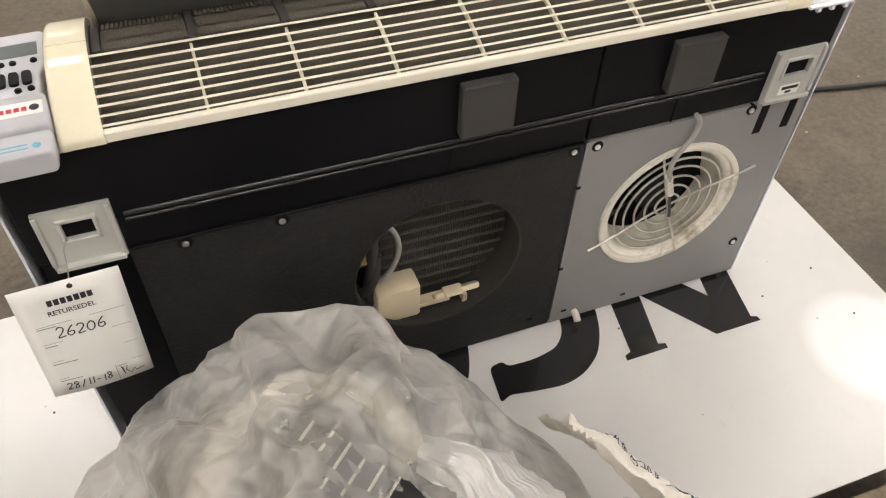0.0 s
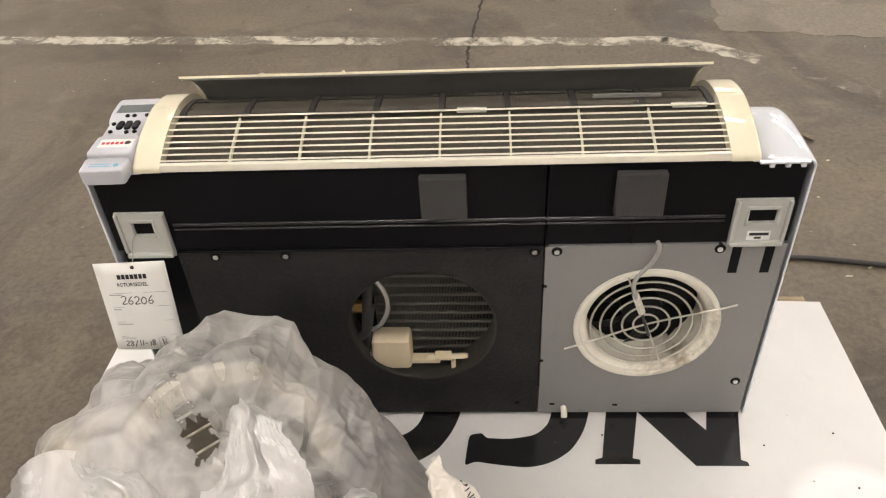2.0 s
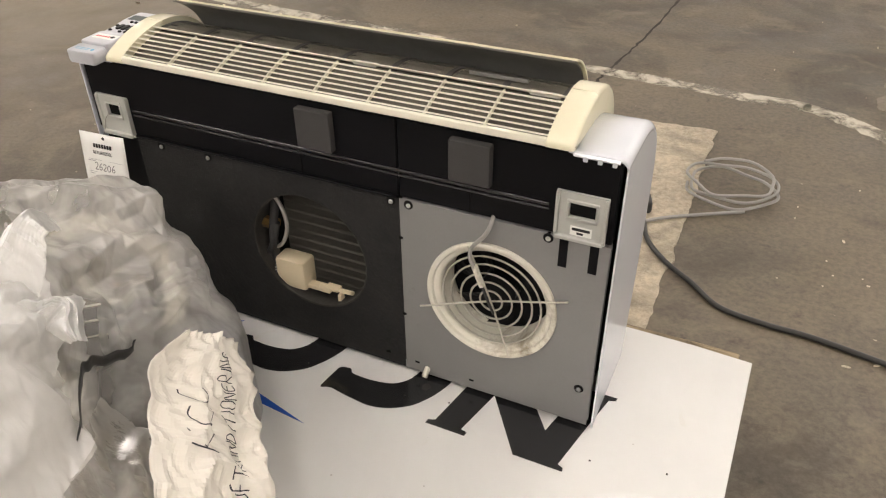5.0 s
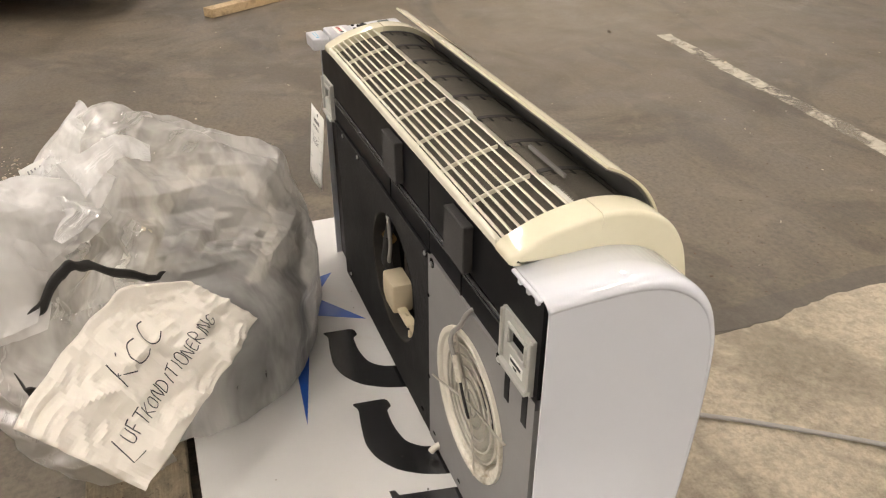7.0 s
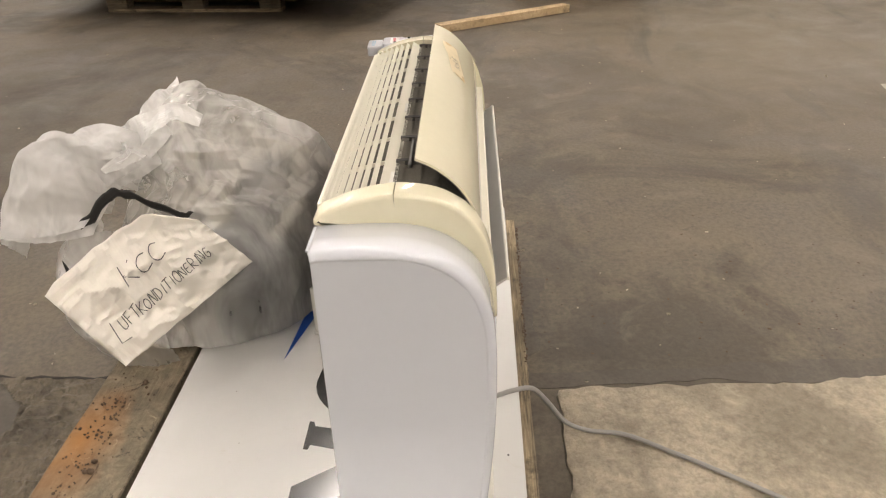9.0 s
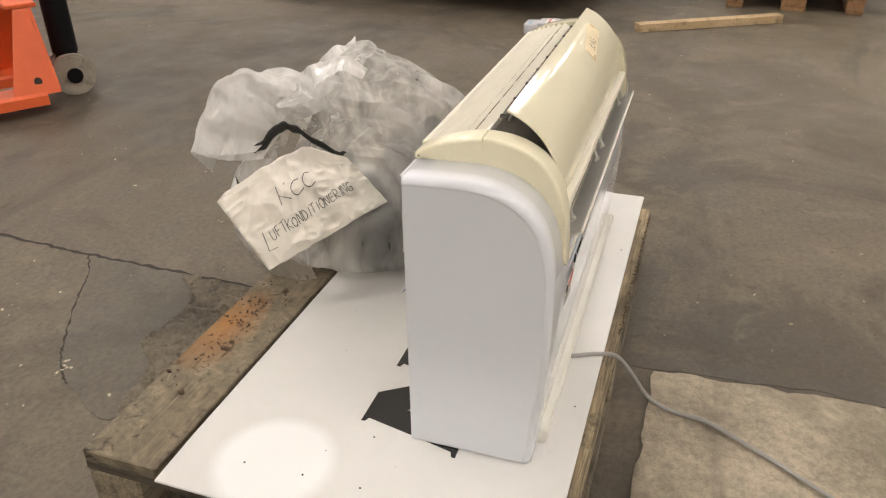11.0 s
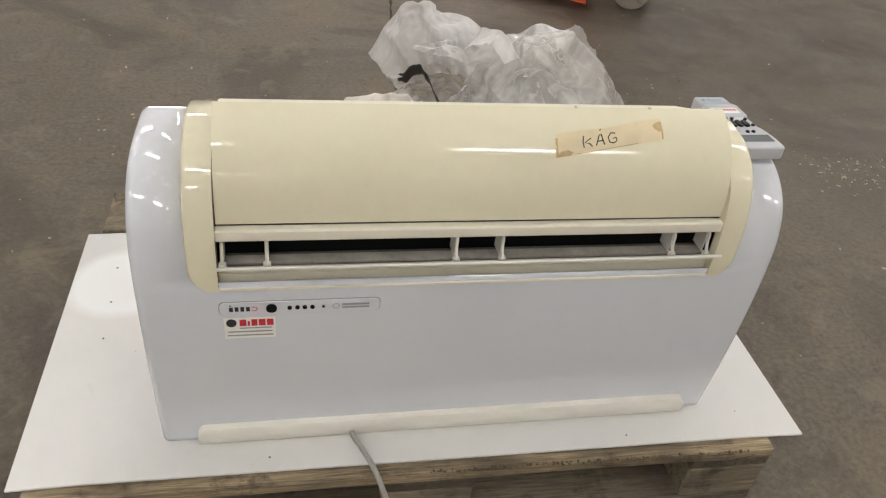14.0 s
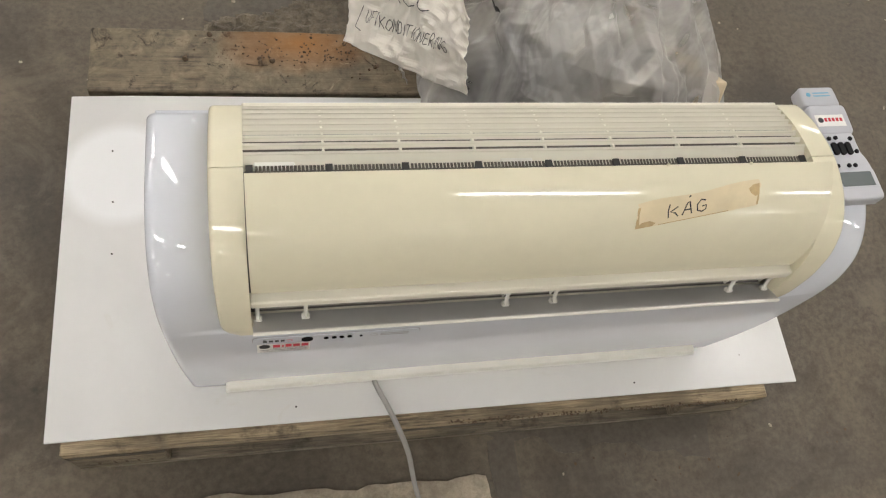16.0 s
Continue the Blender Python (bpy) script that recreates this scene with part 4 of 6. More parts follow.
for sgn in (-1, 1):
    part("end_piece", cream_end(sgn, 0, SEAM), CREAM, ac, "yellowed cream end piece beside the grille", 40)
    part("end_piece", cream_end(sgn, SEAM, len(CP) - 1), CREAM, ac, "yellowed cream curved side of the front surround", 40)

# grille at the top back: slats, dividers and lower rail
part("grille_rail", box(-0.3565, 0.3565, 0.1085, 0.1155, 0.6335, 0.6450, 0.0015), CREAM_SLAT, ac)
SLATS = [(0.1075, 0.6464), (0.0985, 0.6502), (0.0890, 0.6539), (0.0790, 0.6571), (0.0685, 0.6603), (0.0575, 0.6634), (0.0455, 0.6663), (0.0325, 0.6689)]
for y, z in SLATS:
    deep = 0.0066 if y > 0.04 else 0.0205
    d = Vector((0, -0.88, -0.47))
    n = Vector((0, -0.47, 0.88))
    a = Vector((0, y, z))
    sec = [a + n * 0.0010 - d * 0.0006, a - n * 0.0008 - d * 0.0006, a + d * 0.0025 - n * 0.0013, a + d * deep - n * 0.0013, a + d * deep - n * 0.0002, a + d * 0.0030 + n * 0.0002, a + d * 0.0020 + n * 0.0010]
    part("slat", loft([[p + Vector((x, 0, 0)) for p in sec] for x in (-0.3565, 0.3565)], True, True), CREAM_SLAT, ac)
for k in range(1, 8):
    x = -0.3565 + 0.713 * k / 8
    rows = [[(x + s, y, z - 0.0034) for y, z in [(0.109, 0.6445)] + SLATS] + [(x + s, y, z - 0.0085) for y, z in reversed([(0.109, 0.6445)] + SLATS)] for s in (-0.0013, 0.0013)]
    part("divider", loft(rows, True, True), CREAM_SLAT, ac)

# dusty filter under the grille and in the gap behind the flap
FP = [p for p in CP if p[1] > 0.60]
bm = bmesh.new()
low = offset_profile(FP, -0.0145)
loft([[(x, y, z) for y, z in low] for x in [-0.356 + 0.712 * k / 48 for k in range(49)]], bm=bm)
part("filter", bm, FILTER, ac, "dusty dark brown filter mesh", 60)
gap = [p for p in low if p[0] < 0.024]
gap_top = offset_profile(gap, 0.0062)
for k in range(0, 9):
    x = -0.35 + 0.70 * k / 8
    rows = [[(x + s, y, z) for y, z in gap_top] + [(x + s, y, z) for y, z in reversed(gap)] for s in (-0.004, 0.004)]
    part("filter_rib", loft(rows, True, True), FILTER_RIB, ac)
mesh_pad = offset_profile([p for p in low if -0.085 < p[0] < 0.020], 0.006)
for k in range(8):
    x0, x1 = -0.3445 + 0.70 * k / 8, -0.3555 + 0.70 * (k + 1) / 8
    bm = bmesh.new()
    strips = [mesh_pad[0]] + mesh_pad[2::3]
    for (ya, za), (yb, zb) in zip(strips, strips[1:]):
        n = 18
        for i in range(n):
            xa, xb = x0 + (x1 - x0) * (i + 0.12) / n, x0 + (x1 - x0) * (i + 0.88) / n
            f = lambda s: (ya + (yb - ya) * s, za + (zb - za) * s)
            bm.faces.new([bm.verts.new((x, *f(s))) for x, s in ((xa, 0.1), (xb, 0.1), (xb, 0.9), (xa, 0.9))])
    part("filter_pad", bm, FILTER, ac, "perforated dusty filter pad")
for x0, x1 in ((-0.345, -0.30), (-0.06, -0.02)):
    part("filter_clip", box(x0, x1, 0.014, 0.024, 0.6590, 0.6640, 0.0012), CREAM_PALE, ac)
part("metal_strip", box(-0.29, -0.20, -0.003, 0.001, 0.6640, 0.6695, 0.0008), GREY_LINING, ac)

# front flap, a little lifted
FLAP = fine([(-0.0135, 0.705), (-0.034, 0.6955), (-0.054, 0.681), (-0.072, 0.662), (-0.0865, 0.637), (-0.0955, 0.606), (-0.0984, 0.5755)], 6)
FLAP_LEN = [0.0]
for a, b in zip(FLAP, FLAP[1:]):
    FLAP_LEN.append(FLAP_LEN[-1] + math.hypot(b[0] - a[0], b[1] - a[1]))


def on_flap(x, s, lift=0.0008):
    """A point on the flap: x along it, s metres down from its upper edge."""
    i = max(j for j in range(len(FLAP) - 1) if FLAP_LEN[j] <= max(s, 0))
    (ya, za), (yb, zb) = FLAP[i], FLAP[i + 1]
    f = (s - FLAP_LEN[i]) / (FLAP_LEN[i + 1] - FLAP_LEN[i])
    ty, tz = yb - ya, zb - za
    L = math.hypot(ty, tz)
    return (x, ya + ty * f + lift * tz / L, za + tz * f - lift * ty / L)


def sheet_between(prof_out, prof_in, x0, x1):
    sec = prof_out + list(reversed(prof_in))
    return loft([[(x, y, z) for y, z in sec] for x in (x0, x1)], True, True)


# the flap's outside is towards the front and up
flap = part("flap", sheet_between(FLAP, offset_profile(FLAP, -0.0032), -0.3545, 0.3545), CREAM, ac, "glossy yellowed cream front flap, lifted open", 40)
part("flap_lining", sheet_between(offset_profile(FLAP[1:-3], -0.0034), offset_profile(FLAP[1:-3], -0.006), -0.349, 0.349), GREY_LINING, flap, "dark grey lining inside the flap")
for x in (0.24, 0.13):
    part("hook", box(x - 0.002, x + 0.002, -0.0155, -0.0125, 0.7030, 0.7068, 0.0006), CREAM, flap)

tape_uv = lambda u, v: on_flap(0.091 + u, 0.0775 - v - u * 0.165, 0.0012)
tp = bmesh.new()
rows = []
for i in range(25):
    u = 0.158 * i / 24
    e = 0.003 * math.sin(i * 2.1) if i in (0, 24) else 0.0
    rows.append([tape_uv(u + (0.004 * (j % 2) if i in (0, 24) else 0), 0.0320 * j / 4 + 0.0012 * math.sin(u * 60) * (j == 4)) for j in range(5)])
loft(rows, bm=tp)
tape = part("tape", tp, TAPE, flap, "yellowed strip of tape with pen writing", 60)
for edge in ([(0.001, 0.0005), (0.007, 0.0005), (0.0045, 0.009), (0.0035, 0.018), (0.0045, 0.027), (0.001, 0.027)], [(0.003, 0.0005), (0.022, 0.0005), (0.026, 0.004), (0.018, 0.008), (0.008, 0.0075)],
             [(0.148, 0.017), (0.155, 0.012), (0.160, 0.014), (0.159, 0.027), (0.151, 0.027), (0.145, 0.023)], [(0.03, 0.0003), (0.12, 0.0003), (0.12, 0.0013), (0.03, 0.0013)], [(0.157, 0.001), (0.1595, 0.001), (0.160, 0.014), (0.1575, 0.013)]):
    spot = bmesh.new()
    spot.faces.new([spot.verts.new(on_flap(0.091 + u, 0.0775 - v - u * 0.165, 0.0016)) for u, v in edge])
    part("stain", spot, TAPE_STAIN, tape, "brown glue stain")
ink_uv = lambda u, v: on_flap(0.091 + u, 0.0775 - v - u * 0.165, 0.0019)
ink = bmesh.new()
for line in ([(0.050, 0.021), (0.049, 0.014), (0.050, 0.007)], [(0.058, 0.017), (0.051, 0.013), (0.056, 0.011), (0.059, 0.007)],
             [(0.063, 0.007), (0.067, 0.019), (0.069, 0.020), (0.072, 0.007)], [(0.065, 0.012), (0.071, 0.012)], [(0.068, 0.024), (0.0695, 0.026)],
             [(0.0845, 0.018), (0.080, 0.0195), (0.0765, 0.015), (0.0775, 0.009), (0.082, 0.007), (0.0855, 0.009), (0.0855, 0.013), (0.0815, 0.0125)]):
    stroke([(0.040 + (u - 0.049) * 1.35, 0.0035 + (v - 0.004) * 1.2) for u, v in line], ink_uv, 0.0017, ink)
part("writing", ink, INK, tape, "handwritten black letters")

# frame of the air outlet, louvre and clips
part("outlet_frame", box(-0.3565, 0.3565, -0.1095, -0.094, 0.5545, 0.5715, 0.002), CREAM_SLAT, ac, "cream bar above the air outlet")
part("outlet_frame", box(-0.3565, 0.3565, -0.1030, -0.088, 0.4815, 0.4990, 0.002), CREAM_SLAT, ac, "recessed cream bar below the air outlet")
part("outlet_lip", box(-0.3565, 0.3565, -0.1162, -0.0900, 0.4775, 0.4812, 0.001), CREAM_SLAT, ac, "cream lip of the front surround")
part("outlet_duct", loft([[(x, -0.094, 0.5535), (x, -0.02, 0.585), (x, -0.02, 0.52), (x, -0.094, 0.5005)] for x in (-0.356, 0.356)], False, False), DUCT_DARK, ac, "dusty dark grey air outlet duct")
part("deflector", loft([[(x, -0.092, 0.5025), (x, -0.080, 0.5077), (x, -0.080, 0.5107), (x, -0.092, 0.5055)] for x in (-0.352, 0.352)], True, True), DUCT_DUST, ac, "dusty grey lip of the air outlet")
louvre = part("louvre", loft([[(x, -0.1005, 0.5030), (x, -0.130, 0.5265), (x, -0.1315, 0.5295), (x, -0.1295, 0.5295), (x, -0.099, 0.5065)] for x in (-0.3545, 0.3545)], True, True), LOUVRE, ac, "grey-white louvre swung open")
part("louvre_edge", box(-0.3555, 0.3555, -0.1340, -0.1300, 0.5255, 0.5305, 0.0012), CREAM_PALE, louvre)
for x in (-0.349, -0.292, -0.036, 0.030, 0.290, 0.345):
    clip = part("louvre_clip", tube([(x, -0.095, 0.552), (x, -0.102, 0.546), (x, -0.103, 0.535), (x, -0.107, 0.524), (x, -0.112, 0.518)], 0.0026, 6), CREAM_PALE, ac)
    part("pivot", box(x - 0.005, x + 0.005, -0.113, -0.105, 0.512, 0.521, 0.0015), CREAM_PALE, clip)
    part("clip_fin", box(x - 0.0012, x + 0.0012, -0.098, -0.070, 0.512, 0.551, 0.0005), CREAM_PALE, clip)

# front labels
front_y = lambda z: next(y0 + (y1 - y0) * (z - z0) / (z1 - z0) for (y0, z0), (y1, z1) in zip(PROF, PROF[1:]) if z0 <= z <= z1)
on_front = lambda u, v, lift=0.001: (u, front_y(v) - lift, v)
plate = bmesh.new()
out = []
for cx, cz, a0 in ((-0.1465, 0.4495, 0), (-0.3505, 0.4495, 90), (-0.3505, 0.4415, 180), (-0.1465, 0.4415, 270)):
    for k in range(5):
        a = radians(a0 + 90 * k / 4)
        out.append((cx + 0.007 * math.cos(a), cz + 0.007 * math.sin(a)))
lo = [plate.verts.new(on_front(u, v, 0.0)) for u, v in out]
hi = [plate.verts.new(on_front(u, v, 0.002)) for u, v in out]
plate.faces.new(hi)
for i in range(len(out)):
    plate.faces.new((lo[i], lo[(i + 1) % len(out)], hi[(i + 1) % len(out)], hi[i]))
# shade line at the plate's edge, drawn as a slightly larger grey face
gap = bmesh.new()
gap.faces.new([gap.verts.new(on_front(-0.2485 + (u + 0.2485) * 1.012, 0.4455 + (v - 0.4455) * 1.13, 0.0006)) for u, v in out])
part("plate_edge_shade", gap, GREY_PRINT, ac, "thin grey outline painted as shade round the indicator plate")
plate = part("label_plate", plate, WHITE, ac, "white indicator plate with dark dots")
lift3 = lambda u, v: on_front(u, v, 0.0026)
mark = bars([(-0.345 + 0.0075 * k, -0.345 + 0.0075 * k + 0.005, 0.4415, 0.4495) for k in range(4)] + [(-0.3445, -0.3415, 0.451, 0.453)], lift3)
part("logo", mark, INK, plate, "dark logo shapes")
arc = bmesh.new()
loft([[lift3(-0.3115 + r * math.cos(radians(a)), 0.4455 + r * math.sin(radians(a))) for r in (0.0030, 0.0042)] for a in range(-150, 151, 15)], bm=arc)
part("logo", arc, RED_PRINT, plate, "red ring logo")
dots = bmesh.new()
for u, r in ((-0.2885, 0.0075),):
    disc((u, front_y(0.4455) - 0.0026, 0.4455), r, 0.002, "Y", 20, dots)
part("sensor", dots, DARK_VOID, plate, "dark glossy sensor window")
for u, r in ((-0.264, 0.0032), (-0.2535, 0.0032), (-0.2435, 0.0032), (-0.233, 0.0032), (-0.218, 0.0018)):
    part("indicator", disc((u, front_y(0.4455) - 0.0026, 0.4455), r, 0.002, "Y", 14), DARK_VOID, plate)
blu = bmesh.new()
loft([[lift3(-0.2005 + r * math.cos(radians(a)), 0.4455 + r * math.sin(radians(a))) for r in (0.0040, 0.0050)] for a in range(0, 361, 20)], bm=blu)
bars([(-0.192, -0.154, 0.4465, 0.4500), (-0.192, -0.154, 0.4410, 0.4445)], lift3, blu)
part("logo", blu, GREY_PRINT, plate, "grey logo shapes")
stk = part("sticker", bars([(-0.3535, -0.2840, 0.3895, 0.4285)], lambda u, v: on_front(u, v, 0.0008)), CARD, ac, "small white sticker with red logo shapes")
lift4 = lambda u, v: on_front(u, v, 0.0016)
part("logo", bars([(-0.3325, -0.3235, 0.4135, 0.4255), (-0.3215, -0.3185, 0.4135, 0.4225), (-0.3165, -0.3085, 0.4135, 0.4255), (-0.3065, -0.2975, 0.4135, 0.4255), (-0.2955, -0.2865, 0.4135, 0.4255)], lift4), RED_PRINT, stk, "red logo shapes")
part("logo", disc((-0.3435, front_y(0.42) - 0.0016, 0.4195), 0.0070, 0.001, "Y", 18), INK, stk, "dark round logo")
part("small_print", bars([(-0.333, -0.289, 0.4085, 0.4105), (-0.349, -0.2885, 0.4015, 0.4040), (-0.350, -0.2870, 0.3945, 0.3970)], lift4), GREY_PRINT, stk)

# skirt along the foot
SK = [(-0.0945, B), (-0.1050, B), (-0.1090, B + 0.004), (-0.1125, B + 0.034), (-0.1100, B + 0.038), (-0.0985, B + 0.039)]
bm = loft([[(x, y, z if -0.4 < x < 0.41 or z < B + 0.02 else z - (0.012 if abs(x) > 0.407 and x != 0.408 and x != 0.413 else 0.004)) for y, z in SK] for x in (-0.408, -0.404, -0.399, 0.408, 0.413, 0.417)], True, True)
part("skirt", bm, CREAM_PALE, ac, "cream strip along the foot", 40)

# ---- back of the air conditioner ----
YB = 0.108
part("back_panel", box(-0.1345, 0.4555, 0.090, YB, 0.5025, 0.628, 0.0015), BLACK, ac, "black plastic upper back panel")
part("back_panel", box(-0.4555, -0.1365, 0.090, YB, 0.5025, 0.628, 0.0015), BLACK, ac, "black plastic upper back panel")
for x0, x1 in ((-0.1355, 0.365), (-0.366, -0.1365)):
    for z, r in ((0.5475, 0.0032), (0.5395, 0.0022)):
        part("rib", tube([(x0, YB + 0.0008, z), (x1, YB + 0.0008, z)], r, 8, smooth=False), BLACK_GLOSS, ac, "", 60)
for x in (0.034, -0.250):
    part("seam", box(x - 0.0008, x + 0.0008, YB - 0.001, YB + 0.0012, 0.503, 0.537), DARK_VOID, ac)
part("back_ledge", box(-0.1345, 0.372, 0.088, 0.1125, 0.4990, 0.5027, 0.001), BLACK, ac)

insul = part("insulated_panel", plate_with_hole(-0.1345, 0.372, 0.1605, 0.4990, 0.092, 0.1095, 0.040, 0.351, 0.1105, 56), BLACK_FELT, ac, "black felt-lined lower panel with a round opening")
bm = bmesh.new()
loft([[(0.040 + r * math.cos(a), y, 0.351 + r * math.sin(a)) for r, y in ((0.1107, 0.1100), (0.1080, 0.1085), (0.1070, 0.094), (0.1085, 0.062))] for a in (2 * math.pi * i / 56 for i in range(57))], bm=bm)
part("opening_rim", bm, RIM_DUST, insul, "", 50)
part("side_strip", box(0.3725, 0.4555, 0.085, 0.0985, 0.1605, 0.502, 0.002), BLACK, ac)

# coil, hoses and actuator seen through the opening
for k in range(13):
    z = 0.245 + 0.0185 * k
    part("coil_tube", tube([(-0.085, 0.0615, z), (0.115, 0.0600, z)], 0.0030, 8, smooth=False), COIL, ac)
bm = bmesh.new()
for i in range(90):
    x = -0.085 + 0.200 * i / 89
    box(x - 0.0004, x + 0.0004, 0.0555, 0.0635, 0.235, 0.472, bm=bm)
tagged(part("coil_fin_pack", bm, COIL, ac, "dusty aluminium coil fins"), kind="stuff")
motor = part("actuator", box(0.062, 0.122, 0.066, 0.104, 0.2560, 0.3150, 0.006, seg=2), MOTOR, ac, "ivory plastic actuator", 40)
part("arm", box(0.018, 0.064, 0.080, 0.096, 0.2600, 0.2690, 0.002, seg=2), MOTOR, motor, "", 40)
part("arm", pad([(-0.024, -0.008), (0.044, -0.008), (0.044, 0.008), (-0.024, 0.008)], 0.0, 0.007, 0.0015, 0.007), MOTOR, motor, "", 40).matrix_basis = pose(-0.002, 0.090, 0.266, 38, 2, 0)
part("arm", box(0.000, 0.026, 0.082, 0.099, 0.2700, 0.2755, 0.001), MOTOR, motor)
part("tab", box(-0.006, 0.001, 0.086, 0.098, 0.2470, 0.2660, 0.001), MOTOR, motor)
part("hose", tube([(0.128, 0.076, 0.235), (0.130, 0.086, 0.300), (0.124, 0.092, 0.36), (0.118, 0.082, 0.42), (0.120, 0.066, 0.47)], 0.0075, 10), HOSE, ac, "black rubber hose", 60)
part("hose", tube([(0.150, 0.070, 0.30), (0.138, 0.090, 0.315), (0.124, 0.096, 0.34), (0.116, 0.090, 0.38)], 0.0065, 10), HOSE, ac, "black rubber hose", 60)
part("loop_wire", tube([(0.126, 0.088, 0.325), (0.104, 0.095, 0.345), (0.090, 0.096, 0.380), (0.094, 0.096, 0.415), (0.112, 0.092, 0.436), (0.126, 0.085, 0.425)], 0.0034, 8), GREY_CABLE, ac, "grey wire loop", 60)
fit_ = disc((0.138, 0.084, 0.372), 0.0105, 0.018, "X", 6)
disc((0.125, 0.084, 0.374), 0.0085, 0.014, "X", 14, fit_)
part("brass_fitting", fit_, BRASS, ac, "brass pipe fitting")
part("spring", tube([(0.122 + 0.004 * math.cos(i * 1.25), 0.098 + 0.004 * math.sin(i * 1.25), 0.262 + 0.0009 * i) for i in range(36)], 0.0008, 5, 2), STEEL, ac)

# grey steel panel with the fan opening
CX, CZ = -0.2870, 0.3550
grey = part("fan_panel", plate_with_hole(-0.4560, -0.1365, 0.1605, 0.5010, 0.0985, 0.1105, CX, CZ, 0.1035, 56), GREY_STEEL, ac, "grey painted steel panel with a fan opening")
bm = bmesh.new()
prof = [(0.1055, 0.1107), (0.1050, 0.1150), (0.1010, 0.1160), (0.0975, 0.1145), (0.0955, 0.1100), (0.0900, 0.1085), (0.0865, 0.1040), (0.0850, 0.0960), (0.0835, 0.060)]
loft([[(CX + r * math.cos(a), y, CZ + r * math.sin(a)) for r, y in prof] for a in (2 * math.pi * i / 64 for i in range(65))], bm=bm)
collar = part("fan_collar", bm, RING_WHITE, grey, "dusty white fan collar", 40)
for r in (0.018, 0.034, 0.050, 0.066, 0.080):
    part("guard_ring", ring(CX, 0.1085, CZ, r, 0.0016), WIRE, grey, "", 60)
part("guard_bar", tube([(-0.170, 0.1175, 0.313), (-0.200, 0.1165, 0.324), (CX, 0.1100, CZ), (-0.380, 0.1165, 0.388), (-0.408, 0.1175, 0.398)], 0.0016, 6, 6), WIRE, grey, "", 60)
part("guard_bar", tube([(-0.251, 0.1165, 0.450), (CX, 0.1100, CZ), (-0.323, 0.1165, 0.260)], 0.0016, 6, 6), WIRE, grey, "", 60)
fan = part("fan", disc((CX, 0.066, CZ), 0.030, 0.03, "Y", 24), BLACK, ac, "black fan behind the guard")
for k in range(7):
    a = 2 * math.pi * k / 7
    rows = []
    for i in range(5):
        r = 0.026 + 0.054 * i / 4
        rows.append([(CX + r * math.cos(a + t + 0.05 * i), 0.062 + t * 0.030, CZ + r * math.sin(a + t + 0.05 * i)) for t in (-0.25, 0.0, 0.28)])
    part("blade", loft(rows), BLACK, fan)
part("fan_lead", tube([(-0.285, 0.104, 0.506), (-0.287, 0.117, 0.500), (-0.279, 0.121, 0.480), (-0.262, 0.124, 0.458), (-0.258, 0.125, 0.440), (-0.266, 0.122, 0.413), (-0.2695, 0.119, 0.400)], 0.0032, 8), GREY_CABLE, grey, "grey lead tied to the guard", 60)
part("connector", tube([(-0.263, 0.121, 0.423), (-0.276, 0.119, 0.387)], 0.0052, 8, smooth=False), RING_WHITE, grey, "white connector")
part("fan_lead", tube([(-0.276, 0.119, 0.387), (-0.282, 0.117, 0.367), (-0.289, 0.115, 0.347), (-0.293, 0.113, 0.335)], 0.0022, 6), BLACK_CABLE, grey)
for k, (x, z) in enumerate([(0.320, 0.4905), (0.221, 0.4905), (-0.122, 0.4915), (-0.152, 0.4920), (-0.369, 0.4930), (-0.437, 0.232), (0.330, 0.180)]):
    y = 0.1105 if x < -0.13 else 0.1095
    s = disc((x, y + 0.001, z), 0.0037, 0.003, "Y", 16, bevel=0.0008)
    part("screw", s, STEEL, ac)
    part("screw_recess", disc((x, y - 0.002, z + 0.001), 0.0075, 0.0052, "Y", 16), DARK_VOID, ac)
for x0, x1 in ((-0.398, -0.385), (-0.441, -0.428)):
    part("slot", box(x0, x1, 0.106, 0.1112, 0.4510, 0.5010, 0.0008), BLACK, grey)
for x, z in ((-0.1365, 0.431), (-0.1365, 0.281)):
    part("notch", box(x - 0.004, x + 0.002, 0.1098, 0.1116, z - 0.002, z + 0.002), DARK_VOID, grey)
for x, z in ((-0.158, 0.181), (-0.258, 0.1785), (-0.102, 0.184)):
    part("slit", box(x - 0.004, x + 0.004, 0.1090, 0.1112, z - 0.0018, z + 0.0018), DARK_VOID, grey)
part("drain_nipple", tube([(-0.176, 0.104, 0.174), (-0.177, 0.118, 0.170), (-0.177, 0.124, 0.164)], 0.0052, 10), RING_WHITE, ac, "white drain nipple", 60)
for x0, x1 in ((-0.0325, 0.0275), (-0.2835, -0.2215)):
    part("foam_pad", box(x0, x1, YB, 0.1215, 0.5565, 0.6200, 0.0015), GREY_FOAM, ac, "charcoal foam spacer")


